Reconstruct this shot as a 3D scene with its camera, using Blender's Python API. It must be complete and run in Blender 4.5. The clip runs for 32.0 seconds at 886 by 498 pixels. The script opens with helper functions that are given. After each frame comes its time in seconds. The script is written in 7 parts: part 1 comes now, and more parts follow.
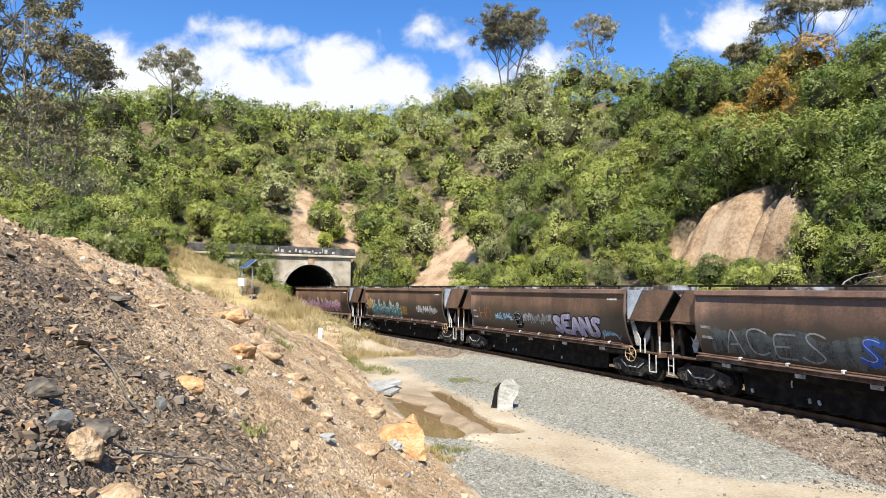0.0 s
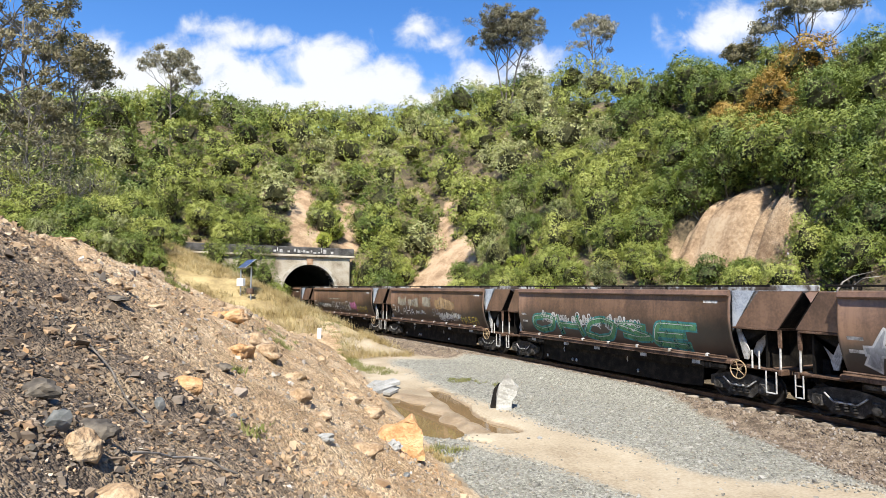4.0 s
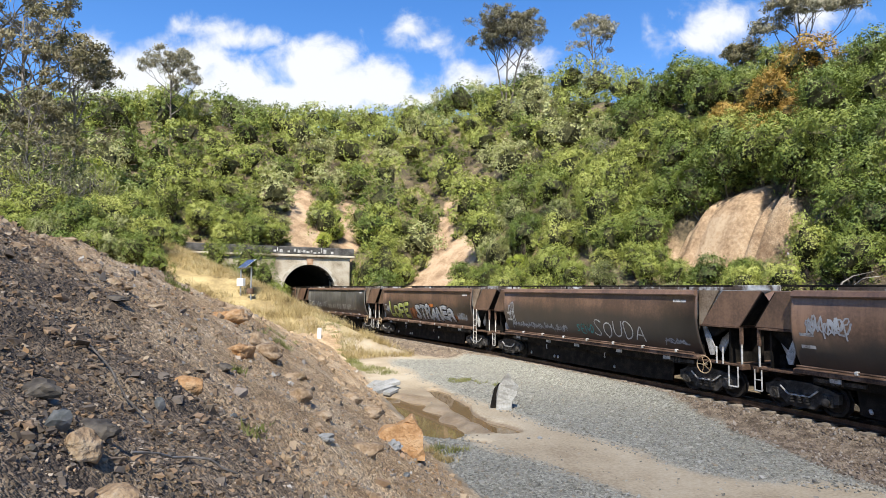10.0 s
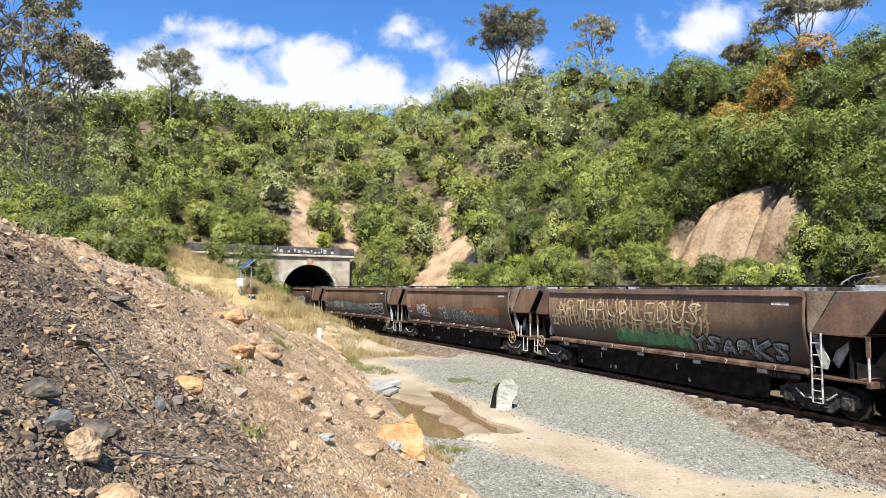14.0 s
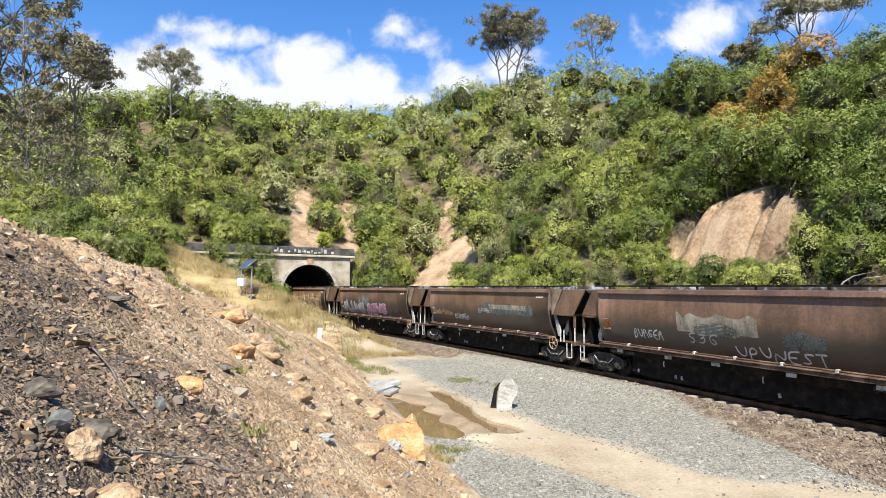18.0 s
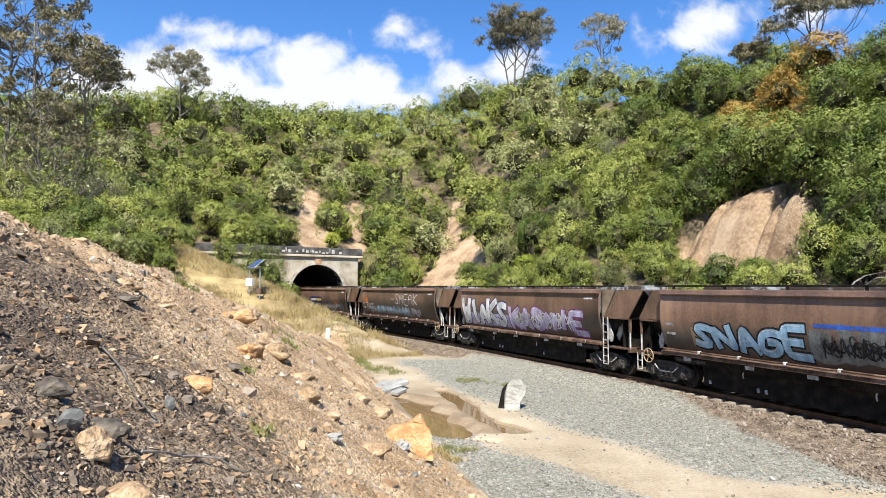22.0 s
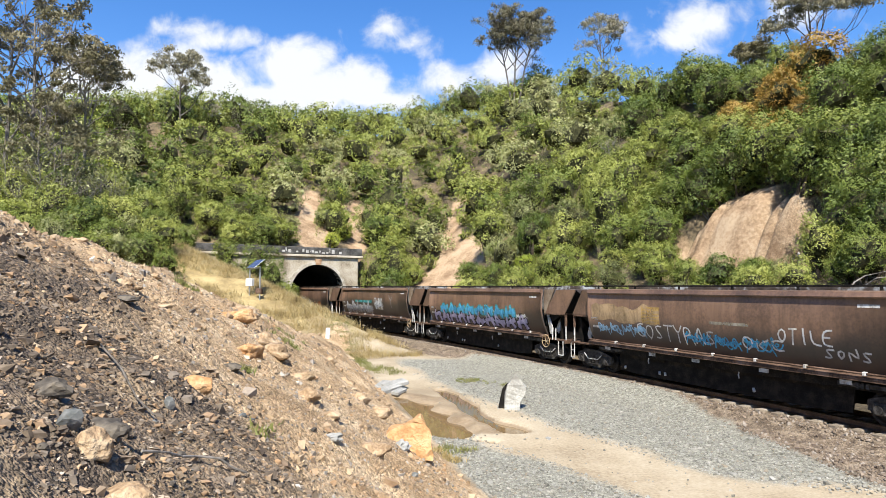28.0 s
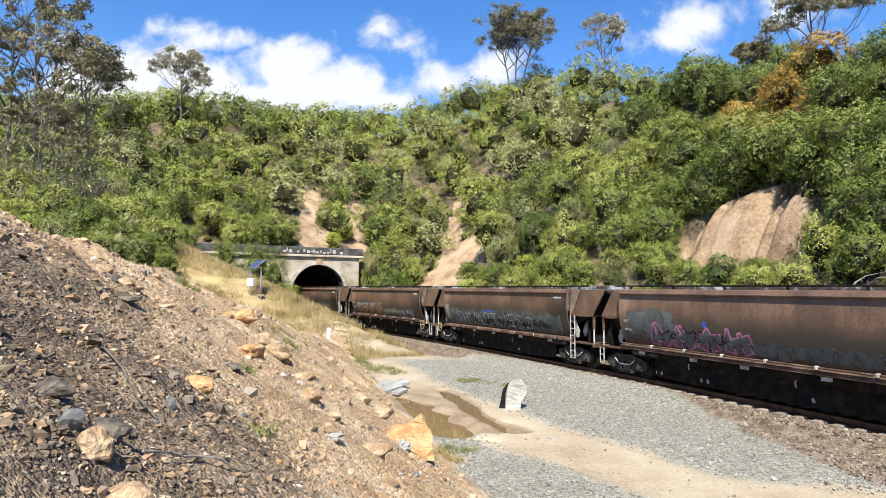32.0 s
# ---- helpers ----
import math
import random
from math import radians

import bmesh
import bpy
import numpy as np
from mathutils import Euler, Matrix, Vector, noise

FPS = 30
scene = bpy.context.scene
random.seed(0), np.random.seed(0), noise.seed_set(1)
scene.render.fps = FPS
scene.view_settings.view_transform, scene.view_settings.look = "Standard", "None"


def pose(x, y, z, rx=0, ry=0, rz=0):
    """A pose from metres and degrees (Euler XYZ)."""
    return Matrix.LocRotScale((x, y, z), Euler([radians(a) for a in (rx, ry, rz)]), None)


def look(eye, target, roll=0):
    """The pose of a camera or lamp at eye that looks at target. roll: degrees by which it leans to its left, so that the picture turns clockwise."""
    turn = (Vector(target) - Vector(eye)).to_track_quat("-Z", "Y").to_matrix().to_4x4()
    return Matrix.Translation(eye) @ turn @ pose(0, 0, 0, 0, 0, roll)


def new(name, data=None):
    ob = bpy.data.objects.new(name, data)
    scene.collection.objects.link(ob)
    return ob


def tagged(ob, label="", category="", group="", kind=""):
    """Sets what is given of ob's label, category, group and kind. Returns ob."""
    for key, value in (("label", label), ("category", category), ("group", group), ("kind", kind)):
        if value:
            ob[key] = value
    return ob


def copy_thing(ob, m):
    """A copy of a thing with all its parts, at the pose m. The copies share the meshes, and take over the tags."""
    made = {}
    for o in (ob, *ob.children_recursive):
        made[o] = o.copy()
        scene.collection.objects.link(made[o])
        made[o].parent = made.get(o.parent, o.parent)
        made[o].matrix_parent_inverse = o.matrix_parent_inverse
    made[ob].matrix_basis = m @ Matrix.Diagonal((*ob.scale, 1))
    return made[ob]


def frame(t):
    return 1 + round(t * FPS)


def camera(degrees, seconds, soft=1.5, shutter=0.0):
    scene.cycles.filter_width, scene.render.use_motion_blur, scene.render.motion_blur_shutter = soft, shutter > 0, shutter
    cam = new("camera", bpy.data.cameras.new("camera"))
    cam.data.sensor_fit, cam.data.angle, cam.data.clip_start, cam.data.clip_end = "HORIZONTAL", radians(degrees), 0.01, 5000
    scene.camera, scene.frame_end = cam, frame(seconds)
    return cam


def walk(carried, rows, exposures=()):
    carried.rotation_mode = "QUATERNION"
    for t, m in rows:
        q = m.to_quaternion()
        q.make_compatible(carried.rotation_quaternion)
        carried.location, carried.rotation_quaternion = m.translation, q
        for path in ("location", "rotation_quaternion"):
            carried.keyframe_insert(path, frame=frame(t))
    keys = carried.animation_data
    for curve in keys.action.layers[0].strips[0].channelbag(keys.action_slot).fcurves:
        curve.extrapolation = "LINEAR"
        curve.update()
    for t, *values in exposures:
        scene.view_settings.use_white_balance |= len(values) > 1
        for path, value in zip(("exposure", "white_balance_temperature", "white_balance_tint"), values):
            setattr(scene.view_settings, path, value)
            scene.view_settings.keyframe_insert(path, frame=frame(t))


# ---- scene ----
import itertools
from mathutils import Quaternion

# ---- camera: on a tripod, level ground line slightly above the middle ----
EYE = 3.705
cam = camera(71.45, 32.0, soft=0.75)


def view(left):
    """The tripod's pose, turned to the left by so many degrees."""
    return pose(0, 0, EYE, 93.555, 0, left) @ pose(0, 0, 0, 0, 0, 0.122)


SWING = [(0, 0.115), (0.5, 0.075), (1.5, 0.055), (3.5, 0.03), (5.5, -0.03), (7.0, -0.03), (9.0, 0.015), (14.0, 0.02),
         (18.0, 0.05), (19.4, 0.08), (19.6, 0.20), (19.8, 0.45), (20.0, 0.74), (20.4, 0.765), (23.0, 0.765), (31.0, 0.77), (32.0, 0.85)]
LIGHTNESS = [(0, 1.08), (32.0, 1.08)]
walk(cam, [(t, view(a)) for t, a in SWING], LIGHTNESS)

# ---- daylight ----
SUN_FROM = Vector((-0.04, -0.62, 0.783)).normalized()
world = bpy.data.worlds.new("sky")
scene.world = world
world.use_nodes = True
wn = world.node_tree.nodes
sky = wn.new("ShaderNodeTexSky")
sky.sky_type, sky.sun_disc = "NISHITA", False
sky.sun_elevation = math.asin(SUN_FROM.z)
sky.sun_rotation = math.atan2(SUN_FROM.x, SUN_FROM.y)
sky.air_density, sky.dust_density, sky.ozone_density = 1.0, 0.2, 1.5
wn["Background"].inputs[1].default_value = 0.105
deeper = wn.new("ShaderNodeHueSaturation")
deeper.inputs["Saturation"].default_value, deeper.inputs["Hue"].default_value = 1.35, 0.51
world.node_tree.links.new(sky.outputs[0], deeper.inputs["Color"])
world.node_tree.links.new(deeper.outputs[0], wn["Background"].inputs[0])
sun = new("sun", bpy.data.lights.new("sun", "SUN"))
sun.data.energy, sun.data.angle, sun.data.color = 5.0, radians(0.53), (1.0, 0.96, 0.86)
sun.matrix_basis = look(SUN_FROM * 200, (0, 0, 0))


# ---- materials ----
def rgb(c):
    """A base colour, all of them taken down alike to what daylight surfaces reflect."""
    return (*(v * 0.73 for v in c), 1.0)


def material(name, colours, scale=3.0, fine=30.0, rough=0.8, metal=0.0, bump=0.3, depth=0.02, by_piece=0.0, island=False, detail=6.0, coords="Object", spec=0.25):
    """A surface of two or three colours mixed by noise at two sizes, with relief of that depth in metres."""
    m = bpy.data.materials.new(name)
    m.use_nodes = True
    n, l = m.node_tree.nodes, m.node_tree.links
    bsdf = n["Principled BSDF"]
    bsdf.inputs["Roughness"].default_value = rough
    bsdf.inputs["Metallic"].default_value = metal
    bsdf.inputs["Specular IOR Level"].default_value = spec
    tex = n.new("ShaderNodeTexCoord")
    big, small = n.new("ShaderNodeTexNoise"), n.new("ShaderNodeTexNoise")
    for node, size, d in ((big, scale, detail), (small, fine, 4.0)):
        node.inputs["Scale"].default_value = size
        node.inputs["Detail"].default_value = d
        l.new(tex.outputs[coords], node.inputs["Vector"])
    add = n.new("ShaderNodeMath")
    add.operation = "MULTIPLY_ADD"
    l.new(small.outputs[0], add.inputs[0])
    add.inputs[1].default_value = 0.55
    l.new(big.outputs[0], add.inputs[2])
    off = n.new("ShaderNodeMath")
    off.operation = "SUBTRACT"
    l.new(add.outputs[0], off.inputs[0])
    off.inputs[1].default_value = 0.275
    value = off.outputs[0]
    if by_piece:
        rnd = n.new("ShaderNodeNewGeometry") if island else n.new("ShaderNodeObjectInfo")
        mix = n.new("ShaderNodeMath")
        mix.operation = "MULTIPLY_ADD"
        l.new(rnd.outputs["Random Per Island" if island else "Random"], mix.inputs[0])
        mix.inputs[1].default_value = by_piece
        l.new(value, mix.inputs[2])
        sub = n.new("ShaderNodeMath")
        sub.operation = "SUBTRACT"
        l.new(mix.outputs[0], sub.inputs[0])
        sub.inputs[1].default_value = by_piece / 2
        value = sub.outputs[0]
    ramp = n.new("ShaderNodeValToRGB")
    el = ramp.color_ramp.elements
    steps = [0.34 + 0.32 * i / (len(colours) - 1) for i in range(len(colours))]
    el[0].position, el[0].color = steps[0], rgb(colours[0])
    el[1].position, el[1].color = steps[-1], rgb(colours[-1])
    for p, c in list(zip(steps, colours))[1:-1]:
        e = el.new(p)
        e.color = rgb(c)
    l.new(value, ramp.inputs[0])
    l.new(ramp.outputs[0], bsdf.inputs["Base Color"])
    if bump:
        b = n.new("ShaderNodeBump")
        b.inputs["Strength"].default_value, b.inputs["Distance"].default_value = bump, depth
        l.new(small.outputs[0], b.inputs["Height"])
        l.new(b.outputs[0], bsdf.inputs["Normal"])
    return m


def blend_in(m, attribute, colours, scale, fine, sharp=0.25, wobble=0.5, rough=None):
    """Lays a second set of colours over a material, where a mesh attribute says so, with a ragged border."""
    n, l = m.node_tree.nodes, m.node_tree.links
    bsdf = n["Principled BSDF"]
    under = bsdf.inputs["Base Color"].links[0].from_socket
    tex = next(x for x in n if x.bl_idname == "ShaderNodeTexCoord")
    att = n.new("ShaderNodeAttribute")
    att.attribute_name = attribute
    big, small = n.new("ShaderNodeTexNoise"), n.new("ShaderNodeTexNoise")
    for node, size in ((big, scale), (small, fine)):
        node.inputs["Scale"].default_value = size
        node.inputs["Detail"].default_value = 6.0
        l.new(tex.outputs["Object"], node.inputs["Vector"])
    both = n.new("ShaderNodeMath")
    both.operation = "MULTIPLY_ADD"
    l.new(small.outputs[0], both.inputs[0])
    both.inputs[1].default_value = 0.6
    l.new(big.outputs[0], both.inputs[2])
    ramp = n.new("ShaderNodeValToRGB")
    el = ramp.color_ramp.elements
    el[0].position, el[0].color = 0.62, rgb(colours[0])
    el[1].position, el[1].color = 0.98, rgb(colours[-1])
    if len(colours) > 2:
        e = el.new(0.8)
        e.color = rgb(colours[1])
    l.new(both.outputs[0], ramp.inputs[0])
    edge = n.new("ShaderNodeMath")
    edge.operation = "MULTIPLY_ADD"
    l.new(both.outputs[0], edge.inputs[0])
    edge.inputs[1].default_value = wobble
    l.new(att.outputs["Fac"], edge.inputs[2])
    lim = n.new("ShaderNodeMapRange")
    lim.inputs["From Min"].default_value = 0.5 + 0.8 * wobble - sharp
    lim.inputs["From Max"].default_value = 0.5 + 0.8 * wobble + sharp
    l.new(edge.outputs[0], lim.inputs["Value"])
    mix = n.new("ShaderNodeMix")
    mix.data_type = "RGBA"
    l.new(lim.outputs[0], mix.inputs[0])
    l.new(under, mix.inputs[6])
    l.new(ramp.outputs[0], mix.inputs[7])
    l.new(mix.outputs[2], bsdf.inputs["Base Color"])
    if rough is not None:
        r = n.new("ShaderNodeMapRange")
        r.inputs["To Min"].default_value = bsdf.inputs["Roughness"].default_value
        r.inputs["To Max"].default_value = rough
        l.new(lim.outputs[0], r.inputs["Value"])
        l.new(r.outputs[0], bsdf.inputs["Roughness"])
    return m


# kept extra dark, also standing in for gloom under and between the wagons
BLACK = material("grimy and shade-black steel", [(0.007, 0.006, 0.0055), (0.015, 0.013, 0.011), (0.034, 0.027, 0.021)], 3, 25, 0.85, 0.0, 0.2, spec=0.12)
BOGIE = material("brake-dust steel", [(0.02, 0.018, 0.016), (0.05, 0.045, 0.04), (0.11, 0.10, 0.09)], 5, 30, 0.65, 0.2, 0.25)
WHITE = material("worn white paint", [(0.35, 0.33, 0.30), (0.52, 0.50, 0.47), (0.68, 0.67, 0.64)], 6, 40, 0.55, 0.0, 0.1)
# the pale tone partly stands in for sunlight on the scoured steel
BARE = material("coal-scoured steel", [(0.16, 0.15, 0.15), (0.5, 0.49, 0.48), (0.8, 0.8, 0.79)], 0.5, 6, 0.35, 0.25, 0.1)
RAIL = material("rail steel", [(0.06, 0.04, 0.03), (0.10, 0.068, 0.05), (0.15, 0.105, 0.08)], 3, 30, 0.5, 0.6, 0.1)
SHINE = material("polished rail head", [(0.4, 0.38, 0.36), (0.5, 0.48, 0.46)], 3, 30, 0.25, 1.0, 0.0)
SLEEPER = material("weathered timber sleeper", [(0.20, 0.16, 0.12), (0.34, 0.28, 0.215), (0.44, 0.37, 0.29)], 4, 40, 0.9, by_piece=0.25)
STONEWORK = material("stained concrete render", [(0.27, 0.215, 0.15), (0.50, 0.43, 0.33), (0.64, 0.575, 0.47)], 0.6, 9, 0.9, 0.0, 0.3)
SOOT = material("blackened parapet", [(0.035, 0.033, 0.03), (0.09, 0.085, 0.08), (0.16, 0.15, 0.14)], 1.2, 12, 0.9)
RINGSTONE = material("pale arch stone", [(0.34, 0.29, 0.22), (0.52, 0.47, 0.39), (0.66, 0.61, 0.53)], 1.5, 14, 0.9)
KEYSTONE = material("iron-stained stone", [(0.36, 0.20, 0.11), (0.52, 0.33, 0.20), (0.60, 0.44, 0.30)], 2, 14, 0.9)
DARK = material("tunnel lining", [(0.02, 0.018, 0.016), (0.05, 0.045, 0.04)], 1, 8, 0.95)


# ---- mesh helpers ----
def finish(name, bm, mat, smooth=False):
    me = bpy.data.meshes.new(name)
    bm.normal_update()
    bm.to_mesh(me)
    bm.free()
    for m in (mat if isinstance(mat, (list, tuple)) else [mat]):
        me.materials.append(m)
    if smooth:
        me.shade_smooth()
    return me


def part(name, bm, mat, parent, label="", smooth=False, at=None):
    ob = new(name, finish(name, bm, mat, smooth))
    ob.parent = parent
    if at is not None:
        ob.matrix_basis = at
    if label:
        tagged(ob, label)
    return ob


def box(bm, lo, hi, bevel=0.0, m=None):
    """A box between two corners, edges rounded by bevel."""
    c = [(a + b) / 2 for a, b in zip(lo, hi)]
    d = [abs(b - a) for a, b in zip(lo, hi)]
    r = bmesh.ops.create_cube(bm, size=1, matrix=Matrix.Translation(c) @ Matrix.Diagonal((*d, 1)))
    if bevel:
        e = list({e for v in r["verts"] for e in v.link_edges})
        r2 = bmesh.ops.bevel(bm, geom=e, offset=bevel, segments=1, affect="EDGES", profile=0.7)
        vs = list({v for f in r2["faces"] for v in f.verts} | {v for v in r["verts"] if v.is_valid})
    else:
        vs = r["verts"]
    if m is not None:
        bmesh.ops.transform(bm, matrix=m, verts=vs)
    return vs


def rod(bm, a, b, r=0.02, n=8, r2=None):
    """A round bar from a to b."""
    a, b = Vector(a), Vector(b)
    m = Matrix.Translation((a + b) / 2) @ (b - a).to_track_quat("Z", "Y").to_matrix().to_4x4()
    return bmesh.ops.create_cone(bm, segments=n, cap_ends=True, radius1=r, radius2=r if r2 is None else r2, depth=(b - a).length, matrix=m)["verts"]


def prism(bm, outline, y0, y1, axis="y"):
    """A plate with an outline in the plane of x and z (or of y and z), from y0 to y1."""
    def at(p, y):
        return (p[0], y, p[1]) if axis == "y" else (y, p[0], p[1])
    a = [bm.verts.new(at(p, y0)) for p in outline]
    b = [bm.verts.new(at(p, y1)) for p in outline]
    bm.faces.new(a)
    bm.faces.new(b[::-1])
    for i in range(len(a)):
        j = (i + 1) % len(a)
        bm.faces.new((a[i], b[i], b[j], a[j]))
    bmesh.ops.recalc_face_normals(bm, faces=list(bm.faces))
    return a + b


def loft(bm, rings, closed=True, caps=True):
    """Skin over rings of equally many points."""
    vs = [[bm.verts.new(p) for p in r] for r in rings]
    k = len(rings[0])
    for a, b in zip(vs, vs[1:]):
        for i in range(k if closed else k - 1):
            j = (i + 1) % k
            bm.faces.new((a[i], a[j], b[j], b[i]))
    if caps and closed:
        bm.faces.new(vs[0][::-1])
        bm.faces.new(vs[-1])
    return vs


# ---- the railway's line ----
HEAD0, CURVE, LENGTH = math.atan((385.562 - 784) / 1090), -0.0637 / 16.8, 16.8
START = Vector((math.cos(HEAD0), -math.sin(HEAD0))) * (1.01343 * LENGTH + 0.8)
PORTAL = 67.5   # metres along the line from the foot of the camera's perpendicular


def line_table(step=0.25):
    q = np.arange(-800, 1000, step)
    h = HEAD0 + CURVE * np.clip(q, 0, 80)
    x, y = np.cumsum(np.sin(h)) * step, np.cumsum(np.cos(h)) * step
    i = int(800 / step)
    return q, x - x[i] + START.x, y - y[i] + START.y, h


LQ, LX, LY, LH = line_table()


def on_line(q, side=0.0, z=0.0):
    """The pose at q metres along the line, x ahead along it, y to its left."""
    x, y, h = np.interp(q, LQ, LX), np.interp(q, LQ, LY), np.interp(q, LQ, LH)
    return pose(x, y, z, 0, 0, 90 - math.degrees(h)) @ pose(0, side, 0)


def line_coords(x, y):
    """Metres along the line and metres to its right (away from the camera), for arrays of places."""
    pick = slice(int((800 - 300) / 0.25), int((800 + 500) / 0.25), 8)
    lx, ly, lq, lh = LX[pick], LY[pick], LQ[pick], LH[pick]
    q, d = np.empty(x.shape), np.empty(x.shape)
    for s in range(0, len(x), 4000):
        dx, dy = x[s:s + 4000, None] - lx, y[s:s + 4000, None] - ly
        i = np.argmin(dx * dx + dy * dy, 1)
        r = np.arange(len(i))
        sx, sy = dx[r, i], dy[r, i]
        q[s:s + 4000] = lq[i] + sx * np.sin(lh[i]) + sy * np.cos(lh[i])
        d[s:s + 4000] = sx * np.cos(lh[i]) - sy * np.sin(lh[i])
    return q, d


# ---- ground ----
def lattice(i, j, seed):
    h = (i * 374761393 + j * 668265263 + seed * 1442695041) & 0xFFFFFFFF
    h = ((h ^ (h >> 13)) * 1274126177) & 0xFFFFFFFF
    return ((h ^ (h >> 16)) & 0xFFFF) / 65535.0


def soft_noise(x, y, size, seed=0):
    """Smooth random heights between -1 and 1, with hills about size metres wide."""
    x, y = np.asarray(x, float) / size, np.asarray(y, float) / size
    i, j = np.floor(x).astype(np.int64), np.floor(y).astype(np.int64)
    u, v = x - i, y - j
    u, v = u * u * (3 - 2 * u), v * v * (3 - 2 * v)
    a = lattice(i, j, seed) * (1 - u) + lattice(i + 1, j, seed) * u
    b = lattice(i, j + 1, seed) * (1 - u) + lattice(i + 1, j + 1, seed) * u
    return 2 * (a * (1 - v) + b * v) - 1


def smin(a, b, k):
    h = np.clip(0.5 + 0.5 * (b - a) / k, 0, 1)
    return b * (1 - h) + a * h - k * h * (1 - h)


def smax(a, b, k):
    return -smin(-a, -b, k)


def step_up(a, b, x):
    t = np.clip((x - a) / (b - a), 0, 1)
    return t * t * (3 - 2 * t)


BASE = -0.55
BARE_SPOTS = [(-16.6, 73.0, 2.1, 9.5, -0.22), (-12.4, 77.5, 1.9, 7.0, -0.2), (0.6, 68.5, 3.6, 4.6, 0.0), (-0.6, 62.0, 2.3, 4.5, 0.0), (-2.2, 67.0, 2.6, 4.0, 0.0), (-0.6, 75.5, 1.7, 5.5, 0.1), (1.0, 83.0, 1.4, 5.0, 0.1), (-28.9, 60.5, 2.4, 2.2, 0.0)]
SLIP = (28.6, 14.7, 5.4, 2.2)   # along the line, out from it, and half its size each way


def bareness(x, y, q, d):
    """Below one where the hillside has slipped, or is cleared to fit the camera's view."""
    best = ((q - SLIP[0]) / SLIP[2]) ** 2 + ((d - SLIP[1] - 0.5 * np.sin(q * 0.9)) / SLIP[3]) ** 2
    for cx, cy, rx, ry, skew in BARE_SPOTS:
        best = np.minimum(best, ((x - cx - skew * (y - cy)) / rx) ** 2 + ((y - cy) / ry) ** 2)
    return best


WATER = -0.70
# wheel ruts that hold water: a path on the ground, half its width, its depth
RUTS = [(((-2.0, 24.3), (-0.9, 21.4), (0.15, 18.7)), 0.80, 0.27), (((-0.45, 26.4), (0.35, 23.9), (1.0, 21.0), (1.95, 18.9)), 0.44, 0.27), (((0.0, 18.0), (1.2, 17.5)), 0.16, 0.2)]
SOAKED = ((-2.2, 24.8), (-0.6, 23.6), (0.2, 21.2), (1.2, 19.2))
SAND = [(-8.0, 44.0), (-4.6, 35.0), (-1.5, 25.6), (1.97, 18.5), (3.3, 16.5), (5.2, 13.6), (8.5, 11.8), (14.0, 9.0)]


def heap_height(x, y):
    """The spoil heap: a bank at its angle of rest with a crest that sinks away from the camera."""
    toe = (x - 0.76) * -0.966 + (y - 12.5) * -0.257
    near = BASE + 0.67 * toe
    crest = 5.75 - 0.09 * y - 0.0013 * y * y
    far = crest + 0.75 * (x + 7.4)
    return smin(near, far, 0.8)


def ground_height(x, y, rough=True):
    q, d = line_coords(x, y)
    flat = BASE + 0.06 * soft_noise(x, y, 5, 1) + 0.03 * soft_noise(x, y, 1.3, 2)
    sunk = 0.0
    for way, wide, deep in RUTS:
        r = away_from(way, x, y) / wide + 0.36 * soft_noise(x, y, 0.8, 11) + 0.14 * soft_noise(x, y, 0.5, 16)
        sunk = np.maximum(sunk, deep * (1 - step_up(0.30, 1.25, r)))
    flat = flat - sunk
    bed = np.clip(-0.245 + 0.06 * step_up(17.5, 20, q) - 0.55 * np.clip(np.abs(d) - 1.75, 0, None), -0.75, None)
    z = smax(flat, bed, 0.12)
    # the far hillside, over the tunnel and along the cutting
    past = q - PORTAL - 0.9   # the cut stands behind the portal's face
    side = 0.86 * (d - 6.0) + 1.0 * soft_noise(x, y, 9, 3) * step_up(6, 14, d)
    over = np.where(past > 0, 7.3 + (0.62 - 0.22 * step_up(0, 25, -d)) * past, -3.0 + 60 * (past + 0.05))
    near = smin(0.62 * (-d - 4.2), 0.42 * (q - 40.0), 1.0)
    hill = smax(smax(side, np.minimum(over, 60), np.where(past > 0.5, 15.0 * step_up(0, 20, past) + 1, 1.0)), np.where(d < 0, near, -9), 0.8)
    roof = 29.5 + 10 * np.exp(-((x - 8) / 24) ** 2) - 12.0 * step_up(16, 32, x) + 4.0 * step_up(35, 43, x) + 2 * soft_noise(x, y, 40, 4) + 1.5 * soft_noise(x, y, 17, 5)
    away = np.hypot(x, y)
    roof = roof * (1 - 0.5 * step_up(200, 900, away))
    hill = smin(hill, roof, 4.0)
    # a slip in the hillside above the line, with gullied clay
    slip = np.exp(-(((q - SLIP[0]) / 6.3) ** 2 + ((d - SLIP[1]) / 3.2) ** 2) ** 2)
    hill = hill + slip * (1.5 * np.tanh((d - 15.2) / 0.7) - 3.0 * (1 - np.abs(soft_noise(q + 0.45 * d, d * 0.05, 1.25, 21))) ** 5 + 0.3 * soft_noise(q + 0.45 * d, d * 0.1, 0.5, 22))
    inside = (np.abs(d) < 2.9) & (past <= 0.0)
    z = np.where(inside, z, smax(z, hill, 0.5))
    heap = heap_height(x, y)
    on = step_up(-0.4, 0.5, heap - BASE)
    if rough:
        heap = heap + on * (0.16 * soft_noise(x, y, 2.3, 6) + 0.13 * soft_noise(x, y, 0.8, 7) + 0.055 * soft_noise(x, y, 0.33, 8))
    heap = np.where(y < -25, heap - 0.2 * (-25 - y), heap)
    z = smax(z, heap, 0.12)
    return z, q, d, on


